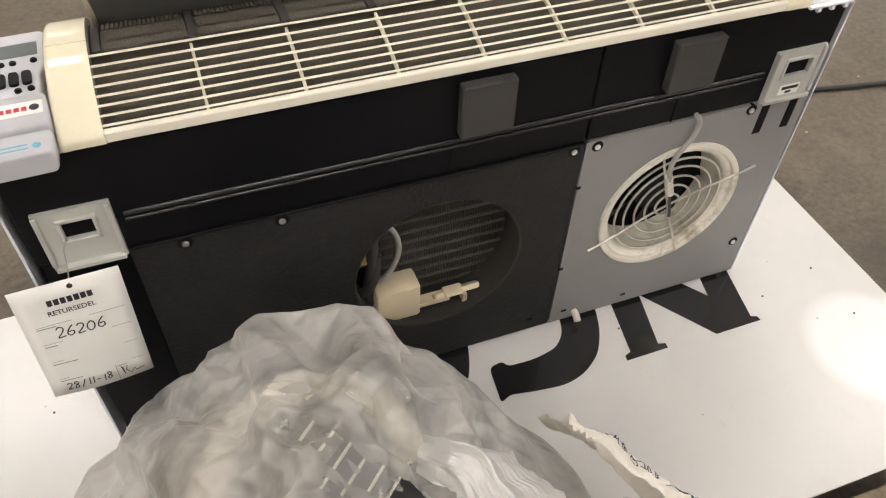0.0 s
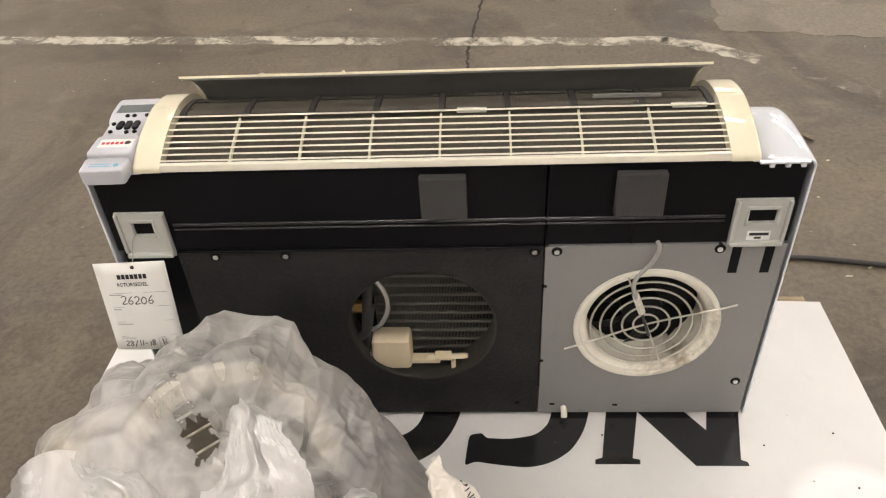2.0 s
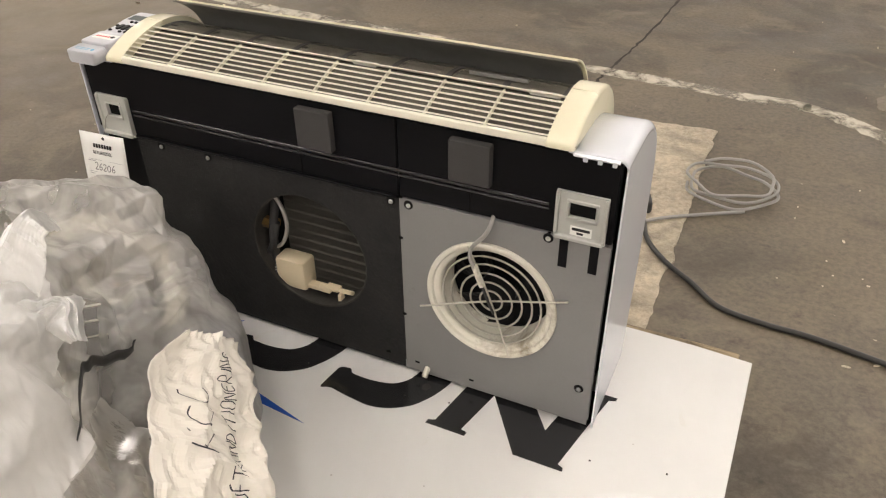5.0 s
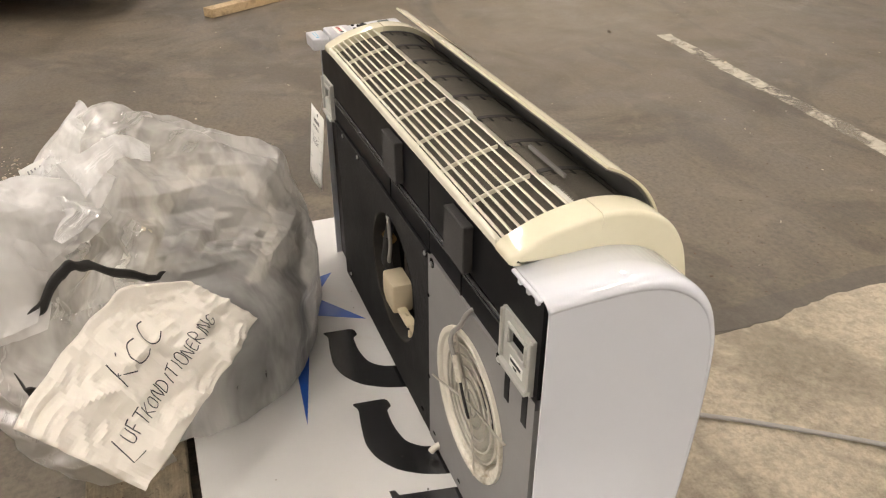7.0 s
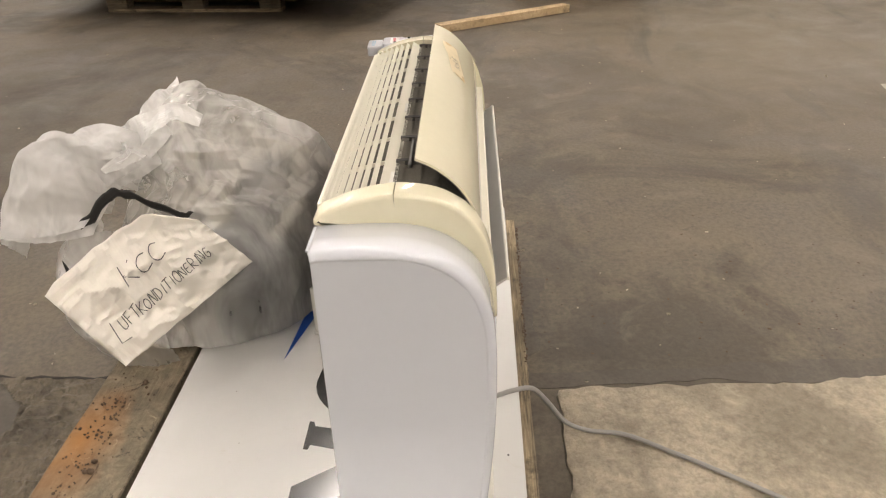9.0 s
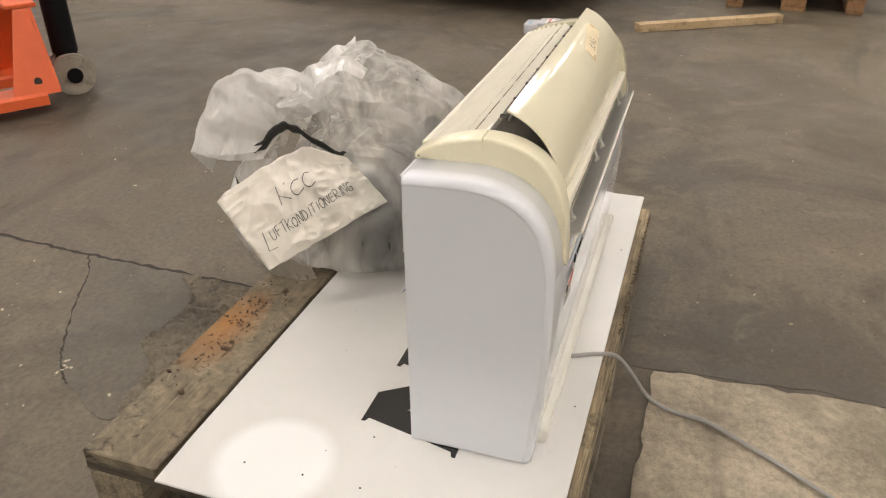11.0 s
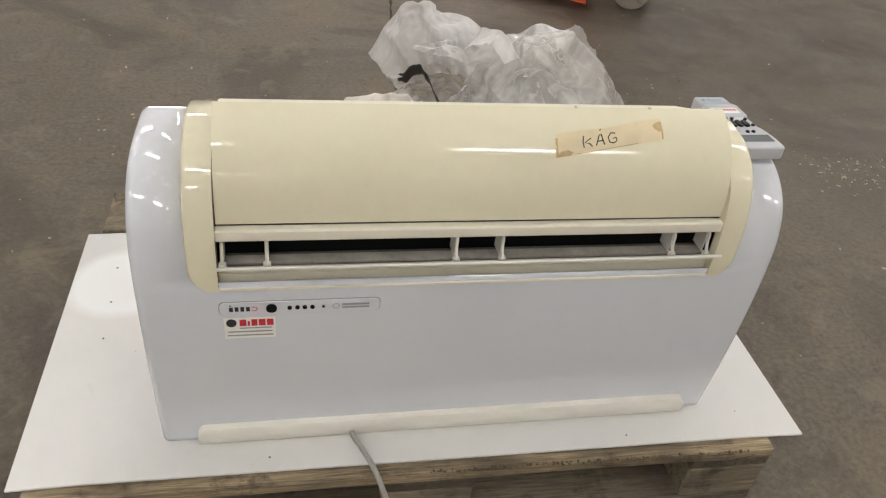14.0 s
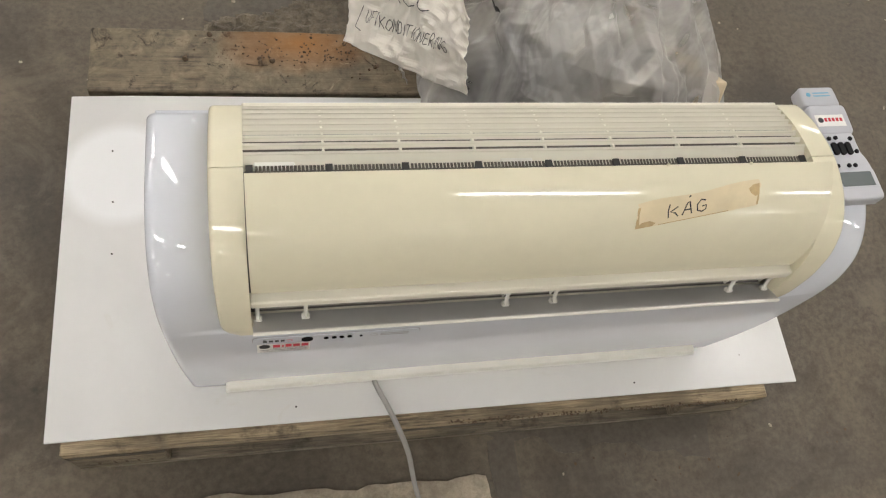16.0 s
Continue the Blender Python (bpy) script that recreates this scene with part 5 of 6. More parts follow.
def bracket(sgn):
    """A pressed zinc hanging bracket with a square hole."""
    x0, x1 = (0.373, 0.441) if sgn > 0 else (-0.447, -0.376)
    cx = (x0 + x1) / 2
    hx0, hx1 = (0.392, 0.420) if sgn > 0 else (-0.431, -0.395)
    bm = bmesh.new()
    for a in ((x0, hx0, 0.505, 0.577), (hx1, x1, 0.505, 0.577), (hx0, hx1, 0.562, 0.577), (hx0, hx1, 0.505, 0.541)):
        box(a[0], a[1], 0.1085, 0.1125, a[2], a[3], bm=bm)
    bmesh.ops.remove_doubles(bm, verts=bm.verts, dist=0.0001)
    b = part("bracket", bm, ZINC, ac, "pressed zinc hanging bracket")
    part("rim", box(hx0 - 0.004, hx1 + 0.004, 0.1120, 0.1150, 0.5620, 0.5670, 0.001), ZINC, b)
    part("rim", box(hx0 - 0.004, hx0, 0.1120, 0.1150, 0.5360, 0.5620, 0.001), ZINC, b)
    part("rim", box(hx1, hx1 + 0.004, 0.1120, 0.1150, 0.5360, 0.5620, 0.001), ZINC, b)
    part("rim", box(hx0 - 0.004, hx1 + 0.004, 0.1120, 0.1150, 0.5360, 0.5410, 0.001), ZINC, b)
    part("flange", box(x0 + 0.002, x1 - 0.002, 0.1085, 0.1185, 0.5050, 0.5110, 0.001), ZINC, b)
    part("fold", box(x0, x0 + 0.005, 0.1110, 0.1165, 0.512, 0.576, 0.001), ZINC, b)
    part("fold", box(x1 - 0.005, x1, 0.1110, 0.1165, 0.512, 0.576, 0.001), ZINC, b)
    part("hole", box(hx0, hx1, 0.1070, 0.1086, 0.541, 0.562), DARK_VOID, b)
    return b


left_br = bracket(1)
left_br.matrix_basis = pose(0, 0, -0.008)
right_br = bracket(-1)
right_br.matrix_basis = pose(0, 0, -0.003)
sticker = part("sticker", box(-0.4285, -0.3985, 0.1126, 0.1132, 0.5130, 0.5270), CARD, right_br, "tiny white sticker")
part("small_print", bars([(-0.4260, -0.4010, 0.5205, 0.5250), (-0.4170, -0.4080, 0.5150, 0.5185)], lambda u, v: (u, 0.1137, v)), INK, sticker)
# notched edge of the cover at its upper back corners
for x in [-0.450 + 0.019 * k for k in range(3)]:
    part("cover_lug", box(x, x + 0.006, 0.1095, 0.1135, 0.6215, 0.6300, 0.0006), WHITE, cover)
part("cover_edge", box(-0.4540, -0.3930, 0.1095, 0.1145, 0.6270, 0.6310, 0.001), WHITE, cover)

# ---- paper tag tied to the bracket ----
tag_o, tag_u, tag_v = Vector((0.4860, 0.1300, 0.4980)), Vector((-0.1020, -0.0010, 0.0035)), Vector((0.004, 0.0150, -0.1500))
TW, TH = tag_u.length, tag_v.length
tag_n = tag_u.cross(tag_v).normalized()
if tag_n.y < 0:
    tag_n = -tag_n
tag_at = lambda u, v, lift=0.0: tag_o + tag_u * (u / TW) + tag_v * (v / TH) + tag_n * (lift + 0.004 * math.sin(math.pi * u / TW) * v / TH)
tag = thing("paper_tag", pose(0, 0, 0), "white card return tag with print and handwriting, hanging from the bracket", "tag")
bm = bmesh.new()
g = [[tag_at(TW * i / 8, TH * j / 8, k) for j in range(9) for k in (0.0,)] for i in range(9)]
loft(g, bm=bm)
card = part("card", bm, CARD, tag, "", 60)
s = card.modifiers.new("thick", "SOLIDIFY")
s.thickness, s.offset = 0.0006, 0
tag_ink = lambda u, v: tag_at(u, v, 0.0012)
flip = lambda v0: (lambda u, v: tag_ink(u, v0 - v))
part("print", bars([(0.030 + 0.0062 * k, 0.030 + 0.0062 * k + 0.0048, 0.0190, 0.0265) for k in range(7)], tag_ink), INK, card, "bold black print")
part("print", wording("RETURSEDEL", 0.0085, lambda u, v: tag_ink(0.027 + u * 0.92, 0.0385 - v), 0.012), INK, card)
part("rule", bars([(0.012, 0.096, 0.0498, 0.0504), (0.012, 0.096, 0.0738, 0.0744), (0.012, 0.096, 0.0998, 0.1004), (0.012, 0.096, 0.1258, 0.1264), (0.067, 0.0676, 0.1264, 0.148)], tag_ink), GREY_PRINT, card)
part("small_print", bars([(0.012, 0.030, 0.0520, 0.0532), (0.012, 0.024, 0.0770, 0.0782), (0.012, 0.036, 0.1030, 0.1042), (0.012, 0.034, 0.1285, 0.1295), (0.069, 0.078, 0.1285, 0.1295)], tag_ink), GREY_PRINT, card)
part("handwriting", pen_words("26206", 0.0125, 0.0098, lambda u, v: tag_ink(0.028 + u, 0.0690 - v), 0.0014, 2), PEN, card)
part("handwriting", pen_words("28/11-18", 0.0095, 0.0068, lambda u, v: tag_ink(0.016 + u, 0.1430 - v), 0.0012, 3), PEN, card)
part("handwriting", stroke([(0.072, 0.131), (0.074, 0.144), (0.073, 0.133), (0.078, 0.132), (0.076, 0.138), (0.080, 0.144), (0.084, 0.139), (0.086, 0.143), (0.094, 0.141)], tag_ink, 0.0011), PEN, card)
part("eyelet", disc(tag_at(0.055, 0.008, 0.0008), 0.0028, 0.001, "Y", 12), INK, card)
part("string", tube([tag_at(0.055, 0.008, 0.001), (0.4275, 0.124, 0.508), (0.4250, 0.119, 0.525), (0.421, 0.114, 0.535)], 0.0007, 5), GREY_CABLE, tag)

# ---- remote control lying on the shoulder ----
remote = thing("remote_control", pose(0.4250, 0.0500, 0.6365, -1.6, 0, 1.5) @ Matrix.Diagonal((0.97, 0.97, 1, 1)), "silver-grey remote control with a dead screen lying on the cover", "remote control")
outline = [(-0.034, -0.098), (0.034, -0.098), (0.0345, -0.060), (0.030, -0.034), (0.0255, -0.026), (0.0255, 0.010), (-0.0255, 0.010), (-0.0255, -0.026), (-0.030, -0.034), (-0.0345, -0.060)]


body = part("body", pad(outline, 0.0, 0.020), SILVER, remote, "", 50)
part("holder", pad([(-0.029, 0.006), (0.029, 0.006), (0.031, 0.054), (-0.031, 0.054)], 0.0, 0.021), SILVER, remote, "silver-grey lower holder", 50)
part("end_block", pad([(-0.030, 0.056), (0.030, 0.056), (0.029, 0.088), (-0.029, 0.088)], -0.004, 0.017, corner=0.005), SILVER, remote, "silver-grey end block", 50)
part("screen", box(-0.026, 0.026, -0.078, -0.056, 0.0195, 0.0206, 0.0004), LCD, body, "grey blank screen")
part("screen_bezel", box(-0.029, 0.029, -0.081, -0.053, 0.0192, 0.0202, 0.0004), SILVER, body)
for x, y in ((-0.022, -0.046), (-0.004, -0.046), (0.006, -0.046), (-0.018, -0.002), (-0.007, -0.001), (0.016, -0.003), (0.018, -0.024)):
    part("button", disc((x, y, 0.0205), 0.0032, 0.004, "Z", 14, bevel=0.0008), BLACK, body)
for x in (-0.015, -0.004, 0.007):
    part("rocker", pad([(x - 0.0042, -0.029), (x + 0.0042, -0.029), (x + 0.0042, -0.009), (x - 0.0042, -0.009)], 0.018, 0.0228, 0.0012, 0.004), BLACK, body, "", 50)
rst = part("sticker", box(-0.026, 0.020, 0.018, 0.037, 0.0205, 0.0214), CARD, remote, "white sticker with red logo shapes")
part("logo", bars([(-0.013 + 0.0062 * k, -0.0086 + 0.0062 * k, 0.0255, 0.0315) for k in range(5)], lambda u, v: (u, v, 0.0218)), RED_PRINT, rst)
part("logo", disc((-0.019, 0.028, 0.0218), 0.0042, 0.0004, "Z", 16), INK, rst)
part("logo", bars([(-0.010, 0.018, 0.0715, 0.0735), (-0.010, 0.018, 0.0765, 0.0785)], lambda u, v: (u, v, 0.0174)), BLUE_PRINT, remote, "pale blue logo shapes")
part("logo", disc((-0.017, 0.075, 0.0172), 0.0035, 0.0006, "Z", 16), BLUE_PRINT, remote)

# ---- cables ----
tagged(finish("power_cable", tube([(-0.172, -0.085, 0.162), (-0.168, -0.115, 0.163), (-0.152, -0.155, 0.165), (-0.136, -0.192, 0.156), (-0.116, -0.225, 0.105), (-0.102, -0.262, 0.045), (-0.091, -0.310, 0.0125), (-0.103, -0.380, 0.0125), (-0.148, -0.455, 0.0125), (-0.205, -0.542, 0.0125), (-0.323, -0.705, 0.0125), (-0.41, -0.80, 0.0125), (-0.60, -0.92, 0.0125)], 0.0045, 10), GREY_CABLE, None, "", 60), "grey power cable running from the foot to the floor", "cable")
tagged(finish("extension_cable", tube([(-0.352, -0.825, 0.014), (-0.372, -0.76, 0.0125), (-0.40, -0.68, 0.0125), (-0.46, -0.605, 0.0125), (-0.53, -0.555, 0.007), (-0.60, -0.490, 0.007), (-0.70, -0.470, 0.007), (-0.81, -0.463, 0.007), (-1.06, -0.418, 0.007), (-1.5, -0.36, 0.007), (-2.2, -0.40, 0.007)], 0.0062, 10), BLACK_CABLE, None, "", 60), "black rubber extension cable lying on the floor", "cable")
plug = thing("plug", pose(-0.352, -0.838, 0.022, 0, 0, 15), "black plug and socket joined on the floor", "plug")
part("shell", pad([(-0.018, -0.030), (0.018, -0.030), (0.021, 0.026), (-0.021, 0.026)], -0.015, 0.018, 0.006), BLACK_CABLE, plug, "", 50)
part("collar", disc((0, -0.036, 0), 0.013, 0.016, "Y", 14), BLACK_CABLE, plug)
coil_pts = []
for i in range(30):
    a = 2 * math.pi * i / 10
    coil_pts.append((-0.55 + (0.115 + 0.012 * math.sin(i * 1.7)) * math.cos(a), -1.02 + (0.10 + 0.014 * math.cos(i * 2.3)) * math.sin(a), 0.0125 + 0.0016 * i))
tagged(finish("coiled_cable", tube(coil_pts, 0.0042, 8, 5), GREY_CABLE, None, "", 60), "grey cable coiled in loose loops on the floor", "cable")

# ---- contents of the bag ----
housing = thing("fan_housing", pose(0.275, 0.355, 0.335, -48, 0, 42) @ Matrix.Diagonal((0.9, 0.9, 0.9, 1)), "round dusty fan housing with a white grille, inside the bag", "fan housing")
drum_turn = [2 * math.pi * i / 48 for i in range(49)]
part("drum", loft([[(r * math.cos(a), r * math.sin(a), z) for r, z in ((0.152, 0.046), (0.156, 0.040), (0.156, -0.050), (0.140, -0.064), (0.05, -0.066))] for a in drum_turn]), DUSTY_GREY, housing, "dark grey drum", 40)
part("front_ring", loft([[(r * math.cos(a), r * math.sin(a), z) for r, z in ((0.118, 0.036), (0.124, 0.050), (0.146, 0.056), (0.155, 0.048), (0.156, 0.038))] for a in drum_turn]), RING_WHITE, housing, "dusty off-white front ring", 40)
for k in range(9):
    y = -0.104 + 0.026 * k
    w = math.sqrt(max(0.0, 0.122 ** 2 - y * y))
    part("grille_bar", tube([(-w, y, 0.046), (w, y, 0.046)], 0.0019, 6, smooth=False), RING_WHITE, housing)
part("backing", disc((0, 0, -0.02), 0.15, 0.01, "Z", 32), DUSTY_GREY, housing, "dusty fan backing")
tagged(finish("foam_piece", box(-0.10, 0.10, -0.020, 0.020, -0.06, 0.06, 0.006, seg=2, m=pose(0.455, 0.38, 0.300, 10, 30, 100)), MOTOR), "pale yellow foam piece inside the bag", "packing foam")
tagged(finish("machine_part", box(-0.13, 0.11, -0.09, 0.09, 0.0, 0.17, 0.012, seg=2, m=pose(0.175, 0.365, SHEET + 0.006, 0, 0, -38)), HOSE), "dark grey machine part inside the bag", "machine part")
tagged(finish("wooden_slat", box(-0.14, 0.14, -0.02, 0.02, 0, 0.02, 0.002, m=pose(0.38, 0.57, 0.20, 0, 10, 12)), WOOD_NEW), "short pale wooden slat inside the bag", "slat")
# white filler, added inside so the film looks brighter
part_bulk = box(-0.12, 0.12, -0.09, 0.09, 0.0, 0.13, 0.03, seg=3, m=pose(0.29, 0.52, SHEET + 0.006, 0, 0, -10))
tagged(finish("white_filler", part_bulk, CARD, None, "", 50), "white filler block added to brighten the bag from inside", "packing pad")

# ---- the bag ----
BAG_C = Vector((0.26, 0.42, 0.32))
# heights with centre, half length and half width of the tilted oval section
SECTIONS = [(0.155, 0.280, 0.43, 0.320, 0.240), (0.22, 0.280, 0.425, 0.318, 0.243), (0.30, 0.275, 0.42, 0.295, 0.238), (0.38, 0.278, 0.41, 0.230, 0.218), (0.45, 0.275, 0.40, 0.170, 0.187), (0.515, 0.255, 0.395, 0.105, 0.143), (0.548, 0.240, 0.44, 0.075, 0.085)]
PEAKS = [(0.330, 0.532, 0.612), (0.325, 0.50, 0.590), (0.155, 0.512, 0.560), (0.225, 0.400, 0.598), (0.275, 0.535, 0.592)]


def oval(z, cx, cy, a, b, n=24):
    out = []
    for i in range(n):
        t = 2 * math.pi * i / n
        u = a * math.copysign(abs(math.cos(t)) ** 0.87, math.cos(t))
        v = b * math.copysign(abs(math.sin(t)) ** 0.87, math.sin(t))
        out.append((cx + 0.966 * u + 0.259 * v, cy - 0.259 * u + 0.966 * v, z))
    return out


def split_tris(P, T):
    """Each triangle cut into four at the middles of its edges."""
    E = np.sort(np.concatenate([T[:, [0, 1]], T[:, [1, 2]], T[:, [2, 0]]]), axis=1)
    U, at = np.unique(E, axis=0, return_inverse=True)
    at = at.reshape(-1)
    n, k = len(T), len(P)
    ab, bc, ca = at[:n] + k, at[n:2 * n] + k, at[2 * n:] + k
    a, b, c = T.T
    return np.concatenate([P, (P[U[:, 0]] + P[U[:, 1]]) / 2]), np.concatenate([np.stack(q, 1) for q in ((a, ab, ca), (ab, b, bc), (ca, bc, c), (ab, bc, ca))])


def slack_film(P, T, extra, steps, lead=None, hold=None, stiff=0.90, seed=0, ruffle=0.004, calm=0.10, where=None):
    """Thin film with more cloth than it needs buckles into folds: lead gives the way they run, hold keeps it in place."""
    E = np.concatenate([T[:, [0, 1]], T[:, [1, 2]], T[:, [2, 0]]])
    far = np.concatenate([T[:, 2], T[:, 0], T[:, 1]])
    key = np.sort(E, axis=1)
    U, at = np.unique(key, axis=0, return_inverse=True)
    at = at.reshape(-1)
    order = np.argsort(at, kind="stable")
    run = at[order]
    twin = np.nonzero(run[1:] == run[:-1])[0]
    X = np.stack([far[order[twin]], far[order[twin + 1]]], 1)
    I, J = np.concatenate([U[:, 0], X[:, 0]]), np.concatenate([U[:, 1], X[:, 1]])
    D = P[J] - P[I]
    rest = np.linalg.norm(D, axis=1)
    grow = np.full(len(rest), extra)
    if lead is not None:
        way = lead((P[I] + P[J]) / 2)
        grow = extra * (0.12 + 0.88 * (1 - (np.einsum("ij,ij->i", D, way) / np.maximum(rest, 1e-9)) ** 2))
    ne = len(U)
    if where is not None:
        grow = grow * where((P[I] + P[J]) / 2)
    rest = rest * (1 + grow)
    push = np.array([noise.noise_vector(Vector(p) * 14 + Vector((seed, 0, 0)))[:] for p in P])
    P = P + ruffle * push
    deg = np.maximum(np.bincount(I[:ne], minlength=len(P)) + np.bincount(J[:ne], minlength=len(P)), 1)
    inner = np.ones(len(P))
    inner[U[np.bincount(at) == 1].ravel()] = 0.0
    for k in range(steps):
        D = P[J] - P[I]
        L = np.maximum(np.linalg.norm(D, axis=1), 1e-9)
        miss = (L - rest) / L
        miss[ne:] = np.minimum(L[ne:] - stiff * rest[ne:], 0) / L[ne:] * 0.6
        M = D * (0.5 * miss)[:, None]
        for c in range(3):
            P[:, c] += 1.5 * (np.bincount(I, M[:, c], len(P)) - np.bincount(J, M[:, c], len(P))) / deg
        for c in range(3):
            mean = (np.bincount(U[:, 0], P[U[:, 1], c], len(P)) + np.bincount(U[:, 1], P[U[:, 0], c], len(P))) / deg
            P[:, c] += calm * (mean - P[:, c]) * inner
        if hold is not None and (k % 3 == 0 or k == steps - 1):
            P = hold(P)
    return P


def film_part(name, P, T, material, parent):
    me = bpy.data.meshes.new(name)
    me.from_pydata(P.tolist(), [], T.tolist())
    for p in me.polygons:
        p.use_smooth = True
    me.materials.append(material)
    ob = new(name, me)
    ob.parent = parent
    return ob


bag = thing("plastic_bag", pose(0, 0, 0), "crumpled milky clear plastic bag full of parts, on the sign", "bag")
hull = bmesh.new()
for p in [q for s in SECTIONS for q in oval(*s)] + PEAKS:
    hull.verts.new(p)
bmesh.ops.convex_hull(hull, input=hull.verts[:])
bmesh.ops.recalc_face_normals(hull, faces=hull.faces)
planes = [(f.normal.copy(), f.verts[0].co.copy()) for f in hull.faces if f.calc_area() > 1e-7]
hull.free()
PN = np.array([n[:] for n, _ in planes])
PD = np.array([n.dot(c - BAG_C) for n, c in planes])
bm = bmesh.new()
bmesh.ops.create_icosphere(bm, subdivisions=5, radius=1)
bm.verts.index_update()
D = np.array([v.co.normalized()[:] for v in bm.verts])
T = np.array([[v.index for v in f.verts] for f in bm.faces])
bm.free()
slope = D @ PN.T
reach = np.where(slope > 1e-3, PD[None, :] / np.maximum(slope, 1e-3), 1e3)
near = reach.min(axis=1)
radius = near * ((near[:, None] / reach) ** 36).sum(axis=1) ** (-1 / 36) * 1.005
BC = np.array(BAG_C[:])
P = BC + D * radius[:, None]
TIPS = np.array(PEAKS + [(0.03, 0.31, 0.35), (0.10, 0.46, 0.41), (0.17, 0.50, 0.58)])


def to_tips(Q):
    """Folds run towards the nearest corner that pulls on the film."""
    d = Q[:, None, :] - TIPS[None, :, :]
    w = 1 / (np.linalg.norm(d, axis=2) ** 3 + 1e-6)
    v = (d / (np.linalg.norm(d, axis=2)[:, :, None] + 1e-6) * w[:, :, None]).sum(axis=1)
    return v / (np.linalg.norm(v, axis=1)[:, None] + 1e-9)


def in_hull(deep, proud):
    def hold(Q):
        S = (Q - BC) @ PN.T - PD[None, :]
        k = S.argmax(axis=1)
        h = S[np.arange(len(Q)), k]
        Q = Q - PN[k] * (h - np.clip(h, -deep, proud))[:, None]
        low = np.where(Q[:, 1] < 0.475, 0.1545, 0.1490)
        Q[:, 2] = np.maximum(Q[:, 2], low)
        Q[:, 1] = np.maximum(Q[:, 1], 0.1285)
        return Q
    return hold


def slackness(Q):
    """The film is tight round the drum and loose over the top and towards the mouth."""
    loose = np.clip((Q[:, 2] - 0.36) / 0.14, 0, 1) + np.clip((Q[:, 1] - 0.46) / 0.12, 0, 1)
    return 0.28 + 0.85 * np.clip(loose, 0, 1)


P = slack_film(P, T, 0.20, 200, to_tips, in_hull(0.034, 0.008), 0.95, 1, 0.012, 0.012, slackness)
P, T = split_tris(P, T)
P = slack_film(P, T, 0.11, 110, to_tips, in_hull(0.038, 0.010), 0.92, 5, 0.004, 0.018, slackness)
P, T = split_tris(P, T)
P = slack_film(P, T, 0.03, 50, None, in_hull(0.040, 0.012), 0.92, 7, 0.0012, 0.02, slackness)
P, T = split_tris(P, T)
P = slack_film(P, T, 0.0, 6)
# a torn hole in the film
mid = P[T].mean(axis=1)
across, along = (mid[:, 0] - 0.205) * 0.8 + (mid[:, 1] - 0.495) * 0.6, (mid[:, 1] - 0.495) * 0.8 - (mid[:, 0] - 0.205) * 0.6
T = T[~((mid[:, 2] > 0.42) & (abs(across) < 0.012 + 0.003 * np.sin(along * 400)) & (abs(along) < 0.020 + 0.004 * np.sin(across * 600)))]
film_part("bag_body", P, T, BAG, bag)


def film(rows, name, material, parent, seed, extra=0.24, give=0.026, per=7, along=0):
    """A crumpled sheet of film through a coarse grid of points; along: the way its folds run, 0 across the rows, 1 with them."""
    fineu = [smooth_path(r, per) for r in rows]
    g = [smooth_path([fineu[i][j] for i in range(len(rows))], per) for j in range(len(fineu[0]))]
    n, m = len(g), len(g[0])
    P = np.array([p[:] for col in g for p in col])
    T = []
    for i in range(n - 1):
        for j in range(m - 1):
            a, b, c, d = i * m + j, i * m + j + 1, (i + 1) * m + j + 1, (i + 1) * m + j
            T += [(a, b, c), (a, c, d)] if (i + j) % 2 else [(a, b, d), (b, c, d)]
    T = np.array(T)
    ways = np.gradient(P.reshape(n, m, 3), axis=1 if along == 0 else 0).reshape(-1, 3)
    ways /= np.linalg.norm(ways, axis=1)[:, None] + 1e-9
    lead = lambda Q: ways[[int(np.argmin(((P0 - q) ** 2).sum(axis=1))) for q in Q]]
    P0 = P.copy()

    def hold(home):
        def keep(Q):
            off = Q - home
            far = np.linalg.norm(off, axis=1)
            return home + off * np.minimum(1, give / np.maximum(far, 1e-9))[:, None]
        return keep

    P = slack_film(P, T, extra, 140, lead, hold(P0), 0.95, seed, 0.012, 0.015)
    P, T = split_tris(P, T)
    P = slack_film(P, T, 0.07, 80, None, hold(P.copy()), 0.93, seed + 3, 0.003, 0.03)
    P, T = split_tris(P, T)
    P = slack_film(P, T, 0.02, 20, None, None, 0.93, seed + 5, 0.0008, 0.08)
    P[:, 2] = np.maximum(P[:, 2], 0.1500)
    return film_part(name, P, T, material, parent)


# flared mouth of the bag, folded over in two layers
MOUTH = [[(0.18, 0.49, 0.555), (0.10, 0.53, 0.522), (0.04, 0.585, 0.497), (-0.02, 0.620, 0.452)],
         [(0.18, 0.55, 0.565), (0.08, 0.585, 0.570), (0.005, 0.645, 0.552), (-0.040, 0.690, 0.455)],
         [(0.17, 0.61, 0.550), (0.075, 0.655, 0.590), (0.005, 0.705, 0.582), (-0.060, 0.752, 0.470)],
         [(0.17, 0.66, 0.480), (0.10, 0.720, 0.520), (0.040, 0.755, 0.500), (-0.010, 0.765, 0.400)]]
film(MOUTH, "bag_mouth", BAG_THIN, bag, 3)
film([[(x + 0.016, y - 0.008, z - 0.018) for x, y, z in r] for r in MOUTH], "bag_mouth", BAG_THIN, bag, 6)
